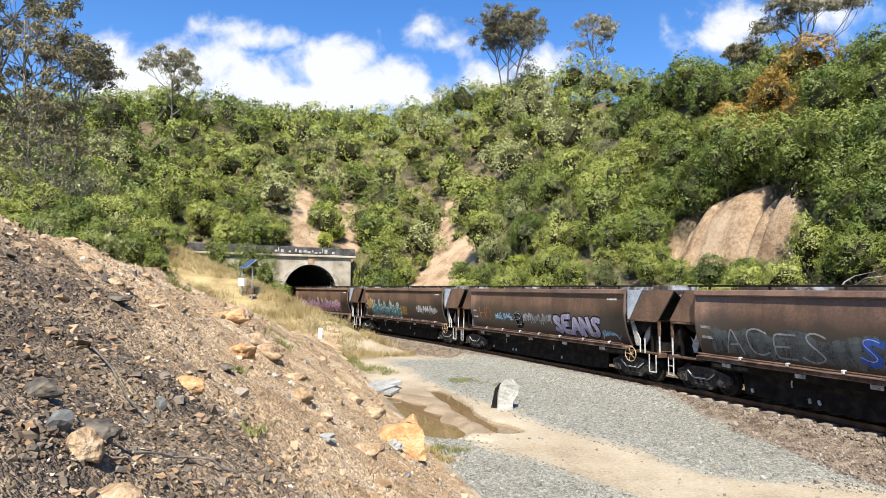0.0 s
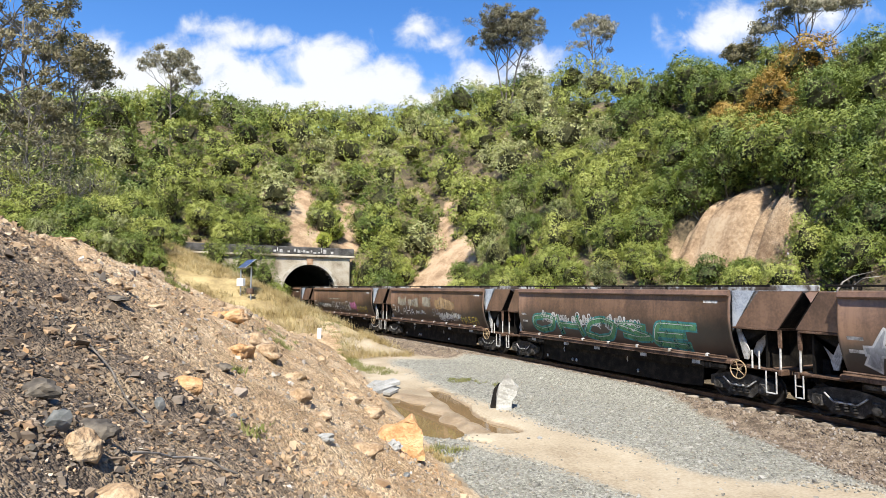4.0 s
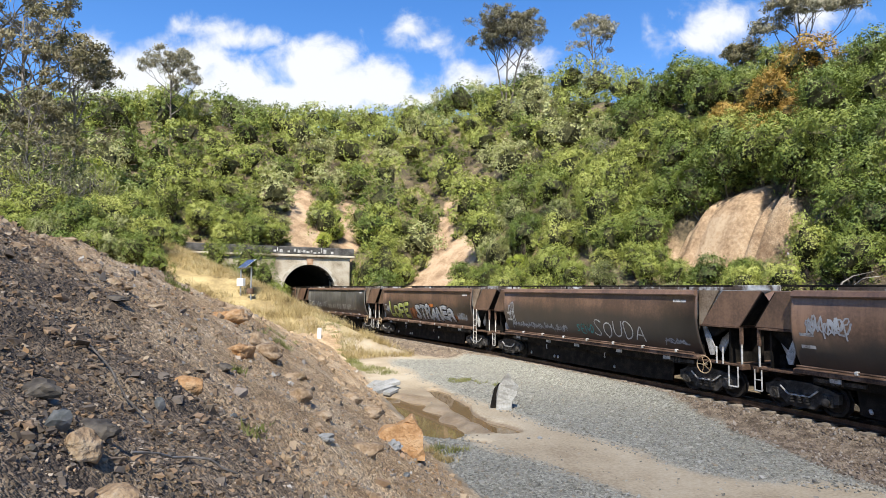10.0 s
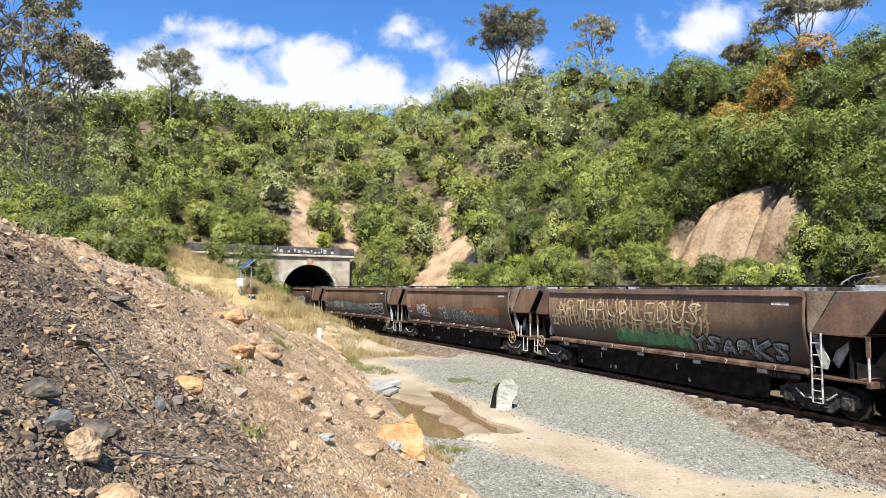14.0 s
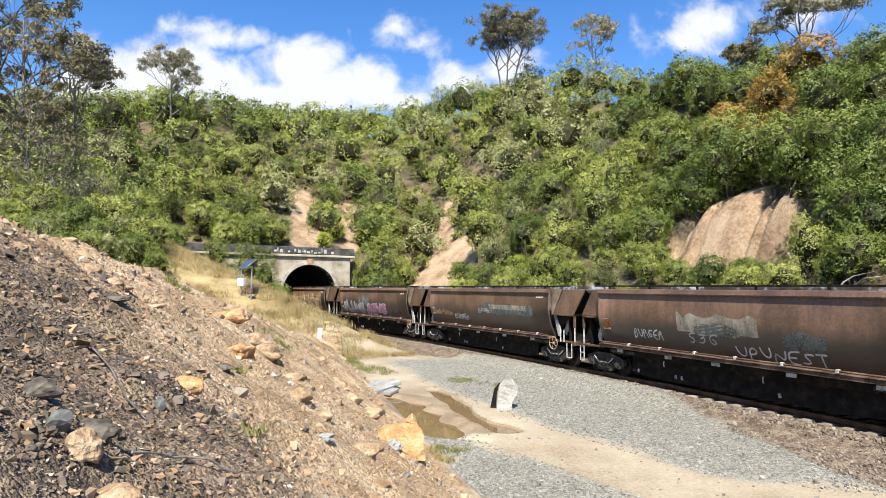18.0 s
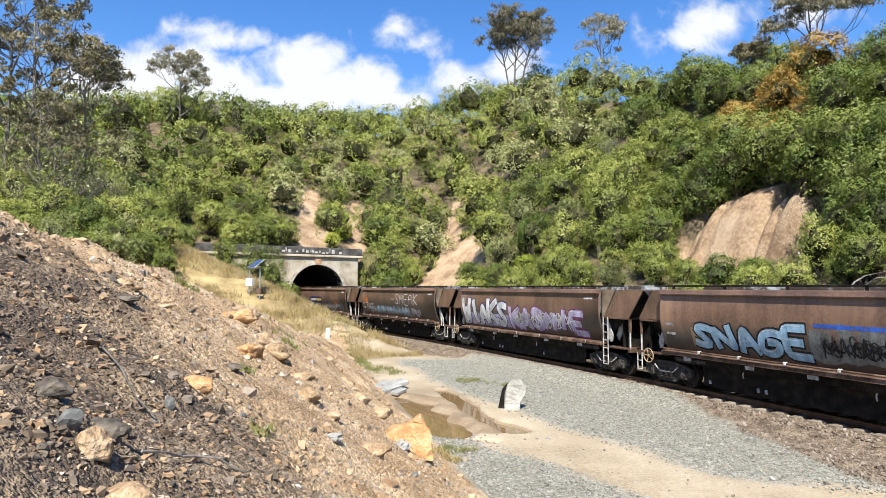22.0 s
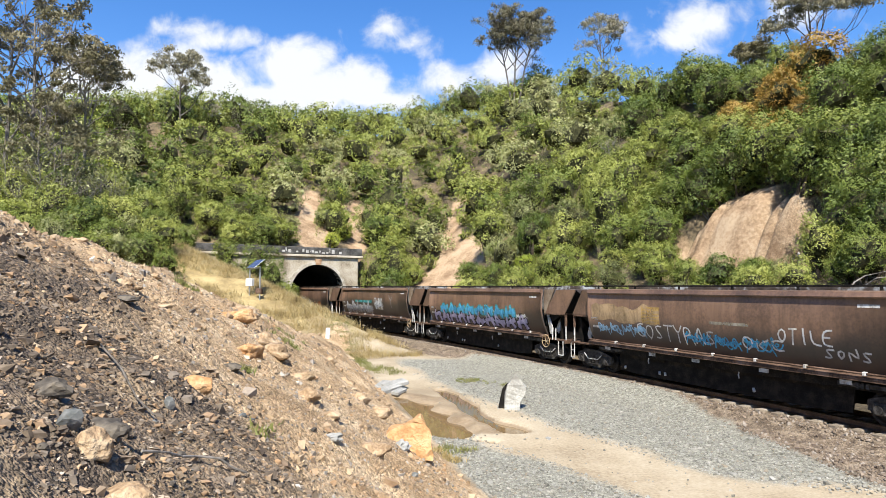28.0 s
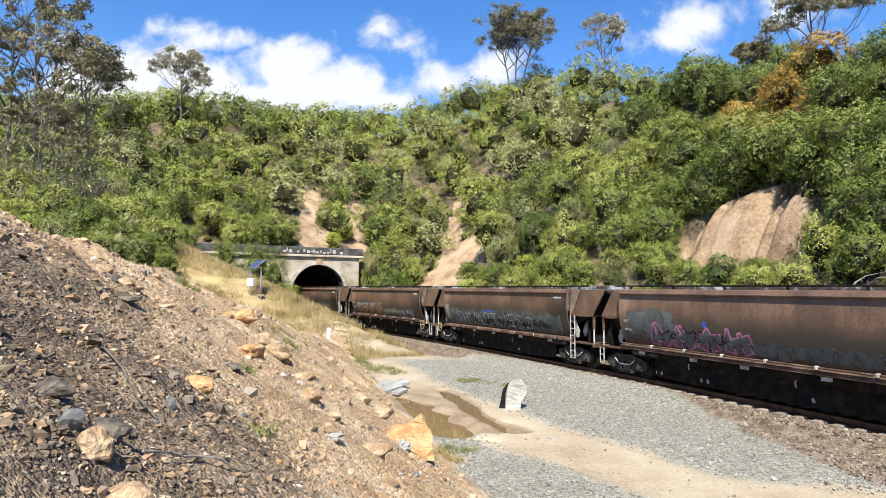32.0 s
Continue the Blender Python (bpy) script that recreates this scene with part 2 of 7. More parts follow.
def clay_share(x, y):
    """How much of the heap's skin is sandy clay instead of shale: along its foot, its crest and its far end."""
    t = (x - 0.76) * -0.966 + (y - 12.5) * -0.257 + 0.6 * soft_noise(x, y, 1.8, 14)
    return np.clip(0.95 * (1 - step_up(2.3, 5.0, t)) + 0.74 * step_up(5.5, 11, y + 2.5 * soft_noise(x, y, 3.0, 15)) + 0.4 * step_up(-4.4, -6.2, x + 0.8 * soft_noise(x, y, 2.0, 19)) + 0.16, 0, 1)


def away_from(path, x, y):
    """Metres from a path on the ground."""
    best = np.full(np.shape(x), 1e9)
    for (ax, ay), (bx, by) in zip(path, path[1:]):
        t = np.clip(((x - ax) * (bx - ax) + (y - ay) * (by - ay)) / ((bx - ax) ** 2 + (by - ay) ** 2), 0, 1)
        best = np.minimum(best, np.hypot(x - ax - t * (bx - ax), y - ay - t * (by - ay)))
    return best


def ballast_reach(q):
    """How far the brown ballast spreads from the line's middle towards the camera; fresh grey gravel buries it in between."""
    return np.interp(q, (6, 11, 13, 15, 17.5, 20, 32, 35.5, 41), (4.3, 3.9, 3.3, 2.6, 1.7, 1.0, 1.0, 2.4, 3.8))


def spaced(*runs):
    """A list of places from runs of (start, end, step)."""
    out = []
    for a, b, s in runs:
        out += list(np.arange(a, b, s))
    return np.array(out + [runs[-1][1]])


GX = spaced((-3000, -400, 650), (-400, -100, 50), (-100, -40, 3), (-40, -12, 1.0), (-12, -3.2, 0.16), (-3.2, 3, 0.10), (3, 8, 0.16), (8, 14, 0.33), (14, 25, 0.26), (25, 110, 2.5), (110, 400, 40), (400, 3000, 650))
GY = spaced((-3000, -300, 675), (-300, -40, 40), (-40, 0, 3), (0, 4, 0.5), (4, 17, 0.16), (17, 27.5, 0.11), (27.5, 34, 0.4), (34, 46, 0.14), (46, 52, 0.4), (52, 76, 0.7), (76, 160, 2.5), (160, 400, 30), (400, 3000, 650))


def make_ground():
    xx, yy = np.meshgrid(GX, GY)
    x, y = xx.ravel(), yy.ravel()
    z, q, d, on = ground_height(x, y)
    w = len(GX)
    i = np.arange(len(x)).reshape(len(GY), w)
    quads = np.stack([i[:-1, :-1], i[:-1, 1:], i[1:, 1:], i[1:, :-1]], -1).reshape(-1, 4)
    cq, cd = q[quads].mean(1), d[quads].mean(1)
    lo, hi = z[quads].min(1), z[quads].max(1)
    hole = (np.abs(cd) < 2.75) & (cq > PORTAL - 0.6) & (cq < PORTAL + 2.6) & (hi - lo > 2)
    quads = quads[~hole]
    me = bpy.data.meshes.new("ground")
    me.from_pydata(np.stack([x, y, z], 1).tolist(), [], quads.tolist())
    masks = {"spoil": on,
             "gravel": (on < 0.35) * step_up(0.9, 2.2, away_from(SAND, x, y) + 0.5 * soft_noise(x, y, 1.7, 12)) * (1 - step_up(32, 36, q + 0.35 * d)),
             "ballast": 1 - step_up(-0.35, 0.5, np.where(d > 0, d * 0.4 - 1.0, -d - ballast_reach(q)) + 0.3 * soft_noise(x, y, 1.1, 13) + 0.15 * soft_noise(x, y, 0.4, 17)),
             "clay": clay_share(x, y) * on,
             "wet": np.maximum(1 - step_up(WATER + 0.01, WATER + 0.10, z), 1 - step_up(0.5, 1.1, away_from(SOAKED, x, y) + 0.3 * soft_noise(x, y, 0.8, 18))) * (np.abs(d) > 4) * (on < 0.5),
             "grass": step_up(36, 48, q) * (d < -4.5) * (on < 0.4) * 1.0,
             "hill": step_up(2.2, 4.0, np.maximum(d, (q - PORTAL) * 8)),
             "scar": step_up(2.2, 4.0, np.maximum(d, (q - PORTAL) * 8)) * (1 - step_up(0.8, 1.5, bareness(x, y, q, d)))}
    masks["stony"] = np.maximum(np.maximum(masks["gravel"], masks["ballast"]), on)
    for k, v in masks.items():
        a = me.attributes.new(k, "FLOAT", "POINT")
        a.data.foreach_set("value", v.astype(np.float32))
    me.shade_smooth()
    return me


GROUND = material("bare ground", [(0.32, 0.25, 0.165), (0.43, 0.35, 0.24), (0.51, 0.43, 0.31)], 0.45, 14, 0.95, 0.0, 0.6, 0.03)
blend_in(GROUND, "gravel", [(0.22, 0.208, 0.165), (0.34, 0.325, 0.265), (0.46, 0.445, 0.375)], 9.0, 55)
blend_in(GROUND, "ballast", [(0.13, 0.097, 0.068), (0.25, 0.188, 0.132), (0.38, 0.30, 0.215)], 3.0, 26)
blend_in(GROUND, "spoil", [(0.085, 0.066, 0.05), (0.175, 0.13, 0.092), (0.33, 0.24, 0.15)], 1.6, 16, wobble=0.3)
blend_in(GROUND, "clay", [(0.37, 0.245, 0.135), (0.55, 0.385, 0.225), (0.67, 0.51, 0.335)], 0.8, 10, sharp=0.2, wobble=0.9)
blend_in(GROUND, "grass", [(0.26, 0.19, 0.09), (0.40, 0.30, 0.14), (0.5, 0.4, 0.2)], 0.6, 9)
# dark soil, its tone also standing in for shade among shrubs and behind wagons
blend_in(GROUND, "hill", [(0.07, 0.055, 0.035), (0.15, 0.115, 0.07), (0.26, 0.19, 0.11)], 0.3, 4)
blend_in(GROUND, "scar", [(0.25, 0.16, 0.095), (0.42, 0.29, 0.18), (0.54, 0.40, 0.265)], 0.5, 5)
blend_in(GROUND, "wet", [(0.25, 0.18, 0.108), (0.33, 0.245, 0.155), (0.40, 0.31, 0.205)], 0.8, 9, sharp=0.2, wobble=0.1, rough=0.5)


def pebbly(m, attribute, sizes=(24.0, 60.0)):
    """Breaks a material up into stones of two sizes, each its own shade, where an attribute says so."""
    n, l = m.node_tree.nodes, m.node_tree.links
    bsdf = n["Principled BSDF"]
    under = bsdf.inputs["Base Color"].links[0].from_socket
    tex = next(x for x in n if x.bl_idname == "ShaderNodeTexCoord")
    att = n.new("ShaderNodeAttribute")
    att.attribute_name = attribute
    shade, high = None, None
    for size in sizes:
        vor = n.new("ShaderNodeTexVoronoi")
        vor.inputs["Scale"].default_value = size
        l.new(tex.outputs["Object"], vor.inputs["Vector"])
        sep = n.new("ShaderNodeSeparateColor")
        l.new(vor.outputs["Color"], sep.inputs[0])
        tone = n.new("ShaderNodeMapRange")
        tone.inputs["To Min"].default_value, tone.inputs["To Max"].default_value = 0.70, 1.26
        l.new(sep.outputs[0], tone.inputs["Value"])
        if shade is None:
            shade, high = tone.outputs[0], vor.outputs["Distance"]
        else:
            both = n.new("ShaderNodeMath")
            both.operation = "MULTIPLY"
            l.new(shade, both.inputs[0])
            l.new(tone.outputs[0], both.inputs[1])
            shade = both.outputs[0]
            far = n.new("ShaderNodeMath")
            far.operation = "MULTIPLY_ADD"
            l.new(vor.outputs["Distance"], far.inputs[0])
            far.inputs[1].default_value = 0.5
            l.new(high, far.inputs[2])
            high = far.outputs[0]
    hsv, mix = n.new("ShaderNodeHueSaturation"), n.new("ShaderNodeMix")
    l.new(under, hsv.inputs["Color"])
    l.new(shade, hsv.inputs["Value"])
    mix.data_type = "RGBA"
    l.new(att.outputs["Fac"], mix.inputs[0])
    l.new(under, mix.inputs[6])
    l.new(hsv.outputs[0], mix.inputs[7])
    l.new(mix.outputs[2], bsdf.inputs["Base Color"])
    bump = n.new("ShaderNodeBump")
    bump.invert = True
    bump.inputs["Distance"].default_value = 0.03
    l.new(att.outputs["Fac"], bump.inputs["Strength"])
    l.new(high, bump.inputs["Height"])
    l.new(bsdf.inputs["Normal"].links[0].from_socket, bump.inputs["Normal"])
    l.new(bump.outputs[0], bsdf.inputs["Normal"])


pebbly(GROUND, "stony")
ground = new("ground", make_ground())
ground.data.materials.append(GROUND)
tagged(ground, "bare clay and gravel ground rising to a wooded hill", "ground", kind="structure")


# ---- tunnel ----
def make_portal():
    at = on_line(PORTAL)
    top = tagged(new("tunnel_portal"), "weathered rendered tunnel portal with a blackened parapet", "tunnel portal", kind="structure")
    top.matrix_basis = at
    half, spring, rise = 3.0, 3.15, 2.95
    arch = [(half * math.cos(a), spring + rise * math.sin(a)) for a in np.linspace(0, math.pi, 25)]
    bm = bmesh.new()
    # the face: columns over and beside the arch
    xs = sorted({6.2, 5.4, 4.4, 3.6, -3.6, -4.2, -4.7} | {round(p[0], 4) for p in arch})
    def under(y):
        return spring + rise * math.sqrt(max(0.0, 1 - (y / half) ** 2)) if abs(y) < half - 1e-4 else -0.6
    cols = [(y, under(y)) for y in xs]
    for y in (half, -half):
        cols += [(y * 1.0001, -0.6), (y * 0.9999, spring)]
    cols = sorted(c for c in cols if not (abs(abs(c[0]) - half) < 1e-3 and abs(abs(c[0]) - half) < 1e-6))
    low = [bm.verts.new((0, y, z)) for y, z in cols]
    top_edge = [bm.verts.new((0, y, 6.9)) for y, z in cols]
    for i in range(len(cols) - 1):
        bm.faces.new((low[i], low[i + 1], top_edge[i + 1], top_edge[i]))
    r = bmesh.ops.extrude_face_region(bm, geom=list(bm.faces))
    bmesh.ops.translate(bm, verts=[v for v in r["geom"] if isinstance(v, bmesh.types.BMVert)], vec=(0.9, 0, 0))
    bmesh.ops.recalc_face_normals(bm, faces=list(bm.faces))
    part("face", bm, STONEWORK, top)
    # lining
    bm = bmesh.new()
    ring = [(half, -0.6)] + arch + [(-half, -0.6)]
    loft(bm, [[(x, p[0], p[1]) for p in ring] for x in (0.3, 30, 120, 760)], closed=False)
    part("lining", bm, DARK, top)
    bm = bmesh.new()
    box(bm, (-0.25, -5.2, 6.9), (0.9, 13.5, 7.15), 0.04)
    part("cornice", bm, STONEWORK, top)
    bm = bmesh.new()
    box(bm, (-0.1, -5.2, 7.154), (0.5, 13.5, 7.95), 0.05)
    part("parapet", bm, SOOT, top)
    bm = bmesh.new()
    for a, b in zip(np.linspace(0.12, math.pi - 0.12, 20), np.linspace(0.12, math.pi - 0.12, 20)[1:]):
        r = [(half + o) * math.cos(c) for c in (a, b) for o in (0.0, 0.32)], [spring + (rise + o) * math.sin(c) for c in (a, b) for o in (0.0, 0.32)]
        prism(bm, [(r[0][0], r[1][0]), (r[0][1], r[1][1]), (r[0][3], r[1][3]), (r[0][2], r[1][2])], -0.07, 0.3, axis="x")
    part("arch_ring", bm, RINGSTONE, top, "grey stone arch ring")
    bm = bmesh.new()
    prism(bm, [(-0.28, 6.08), (0.28, 6.08), (0.38, 6.72), (-0.38, 6.72)], -0.14, 0.3, axis="x")
    part("keystone", bm, KEYSTONE, top, "orange-stained keystone")
    # sprayed white scrawl on the blackened parapet, drawn as bars
    strokes = random.Random(4)
    bm = bmesh.new()
    y = 4.6
    while y > -2.6:
        w = strokes.uniform(0.08, 0.35)
        if strokes.random() < 0.72:
            lo = 7.25 + strokes.uniform(0, 0.2)
            box(bm, (-0.115, y - w, lo), (-0.104, y, lo + strokes.uniform(0.1, 0.45)))
        y -= w + strokes.uniform(0.05, 0.22)
    part("sprayed_scrawl", bm, WHITE, top, "faded white sprayed scrawl")
    bm = bmesh.new()
    box(bm, (0.02, 6.2, -0.6), (0.6, 13.4, 6.896), 0.03)
    part("wing_wall", bm, STONEWORK, top)


make_portal()


# ---- track ----
track = tagged(new("railway_track"), "single railway line on stone ballast", "railway track", kind="structure")


def make_rail(side):
    bm = bmesh.new()
    prof = [(-0.07, -0.17), (0.07, -0.17), (0.07, -0.155), (0.012, -0.13), (0.012, -0.04), (0.035, -0.03), (0.035, 0.0), (-0.035, 0.0), (-0.035, -0.03), (-0.012, -0.04), (-0.012, -0.13), (-0.07, -0.155)]
    qs = list(np.arange(-60, 0, 20)) + list(np.arange(0, 90, 2.5)) + list(np.arange(90, 400, 50))
    loft(bm, [[on_line(q, side) @ Vector((0, a, b)) for a, b in prof] for q in qs])
    bmesh.ops.recalc_face_normals(bm, faces=list(bm.faces))
    for f in bm.faces:
        f.material_index = 1 if f.normal.z > 0.9 and f.calc_center_median().z > -0.01 else 0
    part("rail", bm, [RAIL, SHINE], track, "rusty steel rail with a polished head")


make_rail(0.7525)
make_rail(-0.7525)
bm = bmesh.new()
box(bm, (-0.12, -1.22, -0.33), (0.12, 1.22, -0.174), 0.015)
sleeper = part("sleeper", bm, SLEEPER, track, at=on_line(2.0))
for i in range(1, 108):
    o = new("sleeper", sleeper.data)
    o.parent = track
    o.matrix_basis = on_line(2.0 + 0.62 * i)


# ---- hopper wagons ----
def paint(name, c, rough=0.6):
    return material(name, [tuple(v * 0.9 for v in c), tuple(min(1, v * 1.25) for v in c), tuple(min(1, v * 1.4) for v in c)], 1.6, 18, rough, 0.0, 0.05)


def profile_y(z):
    """Half the width of the barrel-shaped body at a height."""
    return 1.47 - (0.40 * ((2.75 - z) / 1.39) ** 2 if z < 2.75 else 0.07 * ((z - 2.75) / 0.69) ** 2)


def wheel_set():
    bm = bmesh.new()
    rod(bm, (0, -0.95, 0), (0, 0.95, 0), 0.075, 10)
    for s in (1, -1):
        ring = [(0.0, 0.10), (0.10, 0.12), (0.12, 0.06), (0.34, 0.02), (0.38, 0.07), (0.46, 0.07), (0.47, -0.03), (0.495, -0.05), (0.495, -0.075), (0.40, -0.075), (0.36, -0.02), (0.10, 0.0)]
        n = 11
        loft(bm, [[(r * math.cos(a), s * (0.755 + w), r * math.sin(a)) for r, w in ring[1:]] for a in [2 * math.pi * i / n for i in range(n)] + [0]], closed=False)
        # two dark lightening marks so that the turning shows
        for a in (0.4, 2.5, 4.6):
            box(bm, (-0.05, s * 0.775, 0.16), (0.05, s * 0.795, 0.30), m=pose(0, 0, 0, 0, math.degrees(a), 0))
    bmesh.ops.recalc_face_normals(bm, faces=list(bm.faces))
    return bm


def make_bogie(w, x, e):
    bogie = new("bogie")
    bogie.parent = w
    bogie.matrix_basis = pose(x, 0, 0)
    tagged(bogie, "cast steel three-piece bogie with coil springs")
    for s in (1, -1):
        bm = bmesh.new()
        y0, y1 = s * 0.93, s * 1.10
        outline = [(-1.20, 0.70), (-1.20, 0.42), (-0.62, 0.34), (-0.42, 0.16), (0.42, 0.16), (0.62, 0.34), (1.20, 0.42), (1.20, 0.70), (0.90, 0.80), (0.36, 0.90), (-0.36, 0.90), (-0.90, 0.80)]
        prism(bm, outline, y0, y1)
        for k in (1, -1):
            box(bm, (k * 0.875 - 0.17, s * 0.88, 0.30), (k * 0.875 + 0.17, s * 1.15, 0.66), 0.03)
            rod(bm, (k * 0.875, s * 1.12, 0.46), (k * 0.875, s * 1.21, 0.46), 0.12, 12)
        part("side_frame", bm, BOGIE, bogie, smooth=False)
        for k in (-0.26, 0.0, 0.26):
            bm = bmesh.new()
            for i in range(4):
                rod(bm, (k, s * 1.13, 0.29 + i * 0.08), (k, s * 1.13, 0.33 + i * 0.08), 0.085, 6)
            part("coil_spring", bm, BOGIE, bogie)
    bm = bmesh.new()
    box(bm, (-0.22, -1.05, 0.55), (0.22, 1.05, 0.88), 0.04)
    part("bolster", bm, BOGIE, bogie)
    # lifting lever and brake rigging edge
    bm = bmesh.new()
    for a, b in (((-0.62, 1.16, 0.72), (-0.36, 1.16, 0.52)), ((-0.36, 1.16, 0.52), (0.36, 1.16, 0.50)), ((0.36, 1.16, 0.50), (0.62, 1.16, 0.72))):
        rod(bm, a, b, 0.028, 6)
    part("brake_rod", bm, PALE, bogie, "pale painted brake rod")
    for k in (1, -1):
        part("wheel_set", wheel_set(), WHEEL, bogie, "steel wheels with brake-dust faces on one axle", smooth=False, at=pose(k * 0.875, 0, 0.46))
    return bogie


def hand_wheel(bm, x, y, z, r=0.27):
    n = 20
    pts = [Vector((x + r * math.cos(2 * math.pi * i / n), y, z + r * math.sin(2 * math.pi * i / n))) for i in range(n)]
    for a, b in zip(pts, pts[1:] + pts[:1]):
        rod(bm, a, b, 0.02, 6)
    for i in range(0, n, 4):
        rod(bm, (x, y, z), pts[i], 0.014, 5)
    rod(bm, (x, y - 0.15, z), (x, y + 0.03, z), 0.045, 8)


PALE = material("chalky grey-white paint", [(0.22, 0.21, 0.19), (0.48, 0.46, 0.43), (0.66, 0.64, 0.60)], 5, 30, 0.6, 0.0, 0.1)
WHEEL = material("dusty wheel steel", [(0.010, 0.009, 0.008), (0.02, 0.017, 0.015), (0.04, 0.034, 0.03)], 4, 26, 0.7, 0.1, 0.2)
DUSTY = material("dusty tan end sheet", [(0.13, 0.09, 0.06), (0.24, 0.175, 0.12), (0.33, 0.26, 0.19)], 1.2, 14, 0.6, 0.0, 0.1)
# the near-white patches paint in the sun's glint on scoured steel
COAMING = material("rusty scoured coaming with painted glints", [(0.06, 0.04, 0.03), (0.13, 0.10, 0.08), (0.72, 0.72, 0.70)], 0.45, 4, 0.45, 0.1, 0.1)
BLUISH = material("faded blue-grey end paint", [(0.26, 0.27, 0.30), (0.42, 0.46, 0.52), (0.55, 0.58, 0.62)], 1.2, 15, 0.6, 0.0, 0.1)
SILL = material("rust-streaked sill", [(0.05, 0.03, 0.02), (0.12, 0.07, 0.045), (0.22, 0.14, 0.10)], 2.2, 20, 0.7, 0.0, 0.2)
BUFF = material("pale buffed patch", [(0.20, 0.17, 0.13), (0.33, 0.28, 0.22), (0.40, 0.36, 0.30)], 1.5, 12, 0.7, 0.0, 0.05)
OCHRE = material("ochre wheel paint", [(0.28, 0.18, 0.09), (0.45, 0.32, 0.18), (0.52, 0.42, 0.28)], 5, 30, 0.6, 0.0, 0.1)

# the body paint is streaked downwards, rusty at the top, sooty and painted as shaded below
RUST = material("rusty wagon paint", [(0.118, 0.071, 0.049), (0.185, 0.109, 0.072), (0.25, 0.148, 0.096)], 0.7, 12, 0.42, 0.0, 0.10, 0.008, by_piece=0.16, spec=0.5)


def streak(m, dark, amount):
    """Runs of dirt down the sides of a material."""
    n, l = m.node_tree.nodes, m.node_tree.links
    bsdf = n["Principled BSDF"]
    under = bsdf.inputs["Base Color"].links[0].from_socket
    tex = next(x for x in n if x.bl_idname == "ShaderNodeTexCoord")
    mp = n.new("ShaderNodeMapping")
    mp.inputs["Scale"].default_value = (3.2, 0.2, 0.28)
    l.new(tex.outputs["Object"], mp.inputs["Vector"])
    no = n.new("ShaderNodeTexNoise")
    no.inputs["Scale"].default_value = 1.4
    no.inputs["Detail"].default_value = 7.0
    no.inputs["Roughness"].default_value = 0.65
    l.new(mp.outputs[0], no.inputs["Vector"])
    lim = n.new("ShaderNodeMapRange")
    lim.inputs["From Min"].default_value, lim.inputs["From Max"].default_value = 0.42, 0.68
    lim.inputs["To Max"].default_value = amount
    l.new(no.outputs[0], lim.inputs["Value"])
    mix = n.new("ShaderNodeMix")
    mix.data_type = "RGBA"
    l.new(lim.outputs[0], mix.inputs[0])
    l.new(under, mix.inputs[6])
    mix.inputs[7].default_value = rgb(dark)
    l.new(mix.outputs[2], bsdf.inputs["Base Color"])


streak(RUST, (0.05, 0.034, 0.026), 0.4)
def soot_and_shade(m, dark):
    """Darkens the lower half of a wagon's side: coal soot plus painted-in shade, with a ragged upper edge that differs
    from wagon to wagon.
    """
    n, l = m.node_tree.nodes, m.node_tree.links
    bsdf = n["Principled BSDF"]
    under = bsdf.inputs["Base Color"].links[0].from_socket
    tex = next(x for x in n if x.bl_idname == "ShaderNodeTexCoord")
    sep, obj, no = n.new("ShaderNodeSeparateXYZ"), n.new("ShaderNodeObjectInfo"), n.new("ShaderNodeTexNoise")
    l.new(tex.outputs["Object"], sep.inputs[0])
    l.new(tex.outputs["Object"], no.inputs["Vector"])
    no.inputs["Scale"].default_value, no.inputs["Detail"].default_value = 0.9, 8.0
    edge, lift, lim, mix = n.new("ShaderNodeMath"), n.new("ShaderNodeMath"), n.new("ShaderNodeMapRange"), n.new("ShaderNodeMix")
    edge.operation = lift.operation = "MULTIPLY_ADD"
    l.new(no.outputs[0], edge.inputs[0])
    edge.inputs[1].default_value = 0.9
    l.new(sep.outputs["Z"], edge.inputs[2])
    l.new(obj.outputs["Random"], lift.inputs[0])
    lift.inputs[1].default_value = 0.55
    l.new(edge.outputs[0], lift.inputs[2])
    lim.inputs["From Min"].default_value, lim.inputs["From Max"].default_value = 3.42, 2.95
    lim.inputs["To Max"].default_value = 0.85
    l.new(lift.outputs[0], lim.inputs["Value"])
    mix.data_type = "RGBA"
    l.new(lim.outputs[0], mix.inputs[0])
    l.new(under, mix.inputs[6])
    mix.inputs[7].default_value = rgb(dark)
    l.new(mix.outputs[2], bsdf.inputs["Base Color"])


GREYED = material("greyed wagon paint", [(0.10, 0.095, 0.085), (0.15, 0.14, 0.125), (0.21, 0.20, 0.18)], 0.7, 12, 0.42, 0.0, 0.10, 0.008, spec=0.5)
streak(GREYED, (0.05, 0.046, 0.04), 0.6)


SIDE = RUST.copy()
SIDE.name = "rusty and sooty side paint"
soot_and_shade(SIDE, (0.048, 0.042, 0.036))


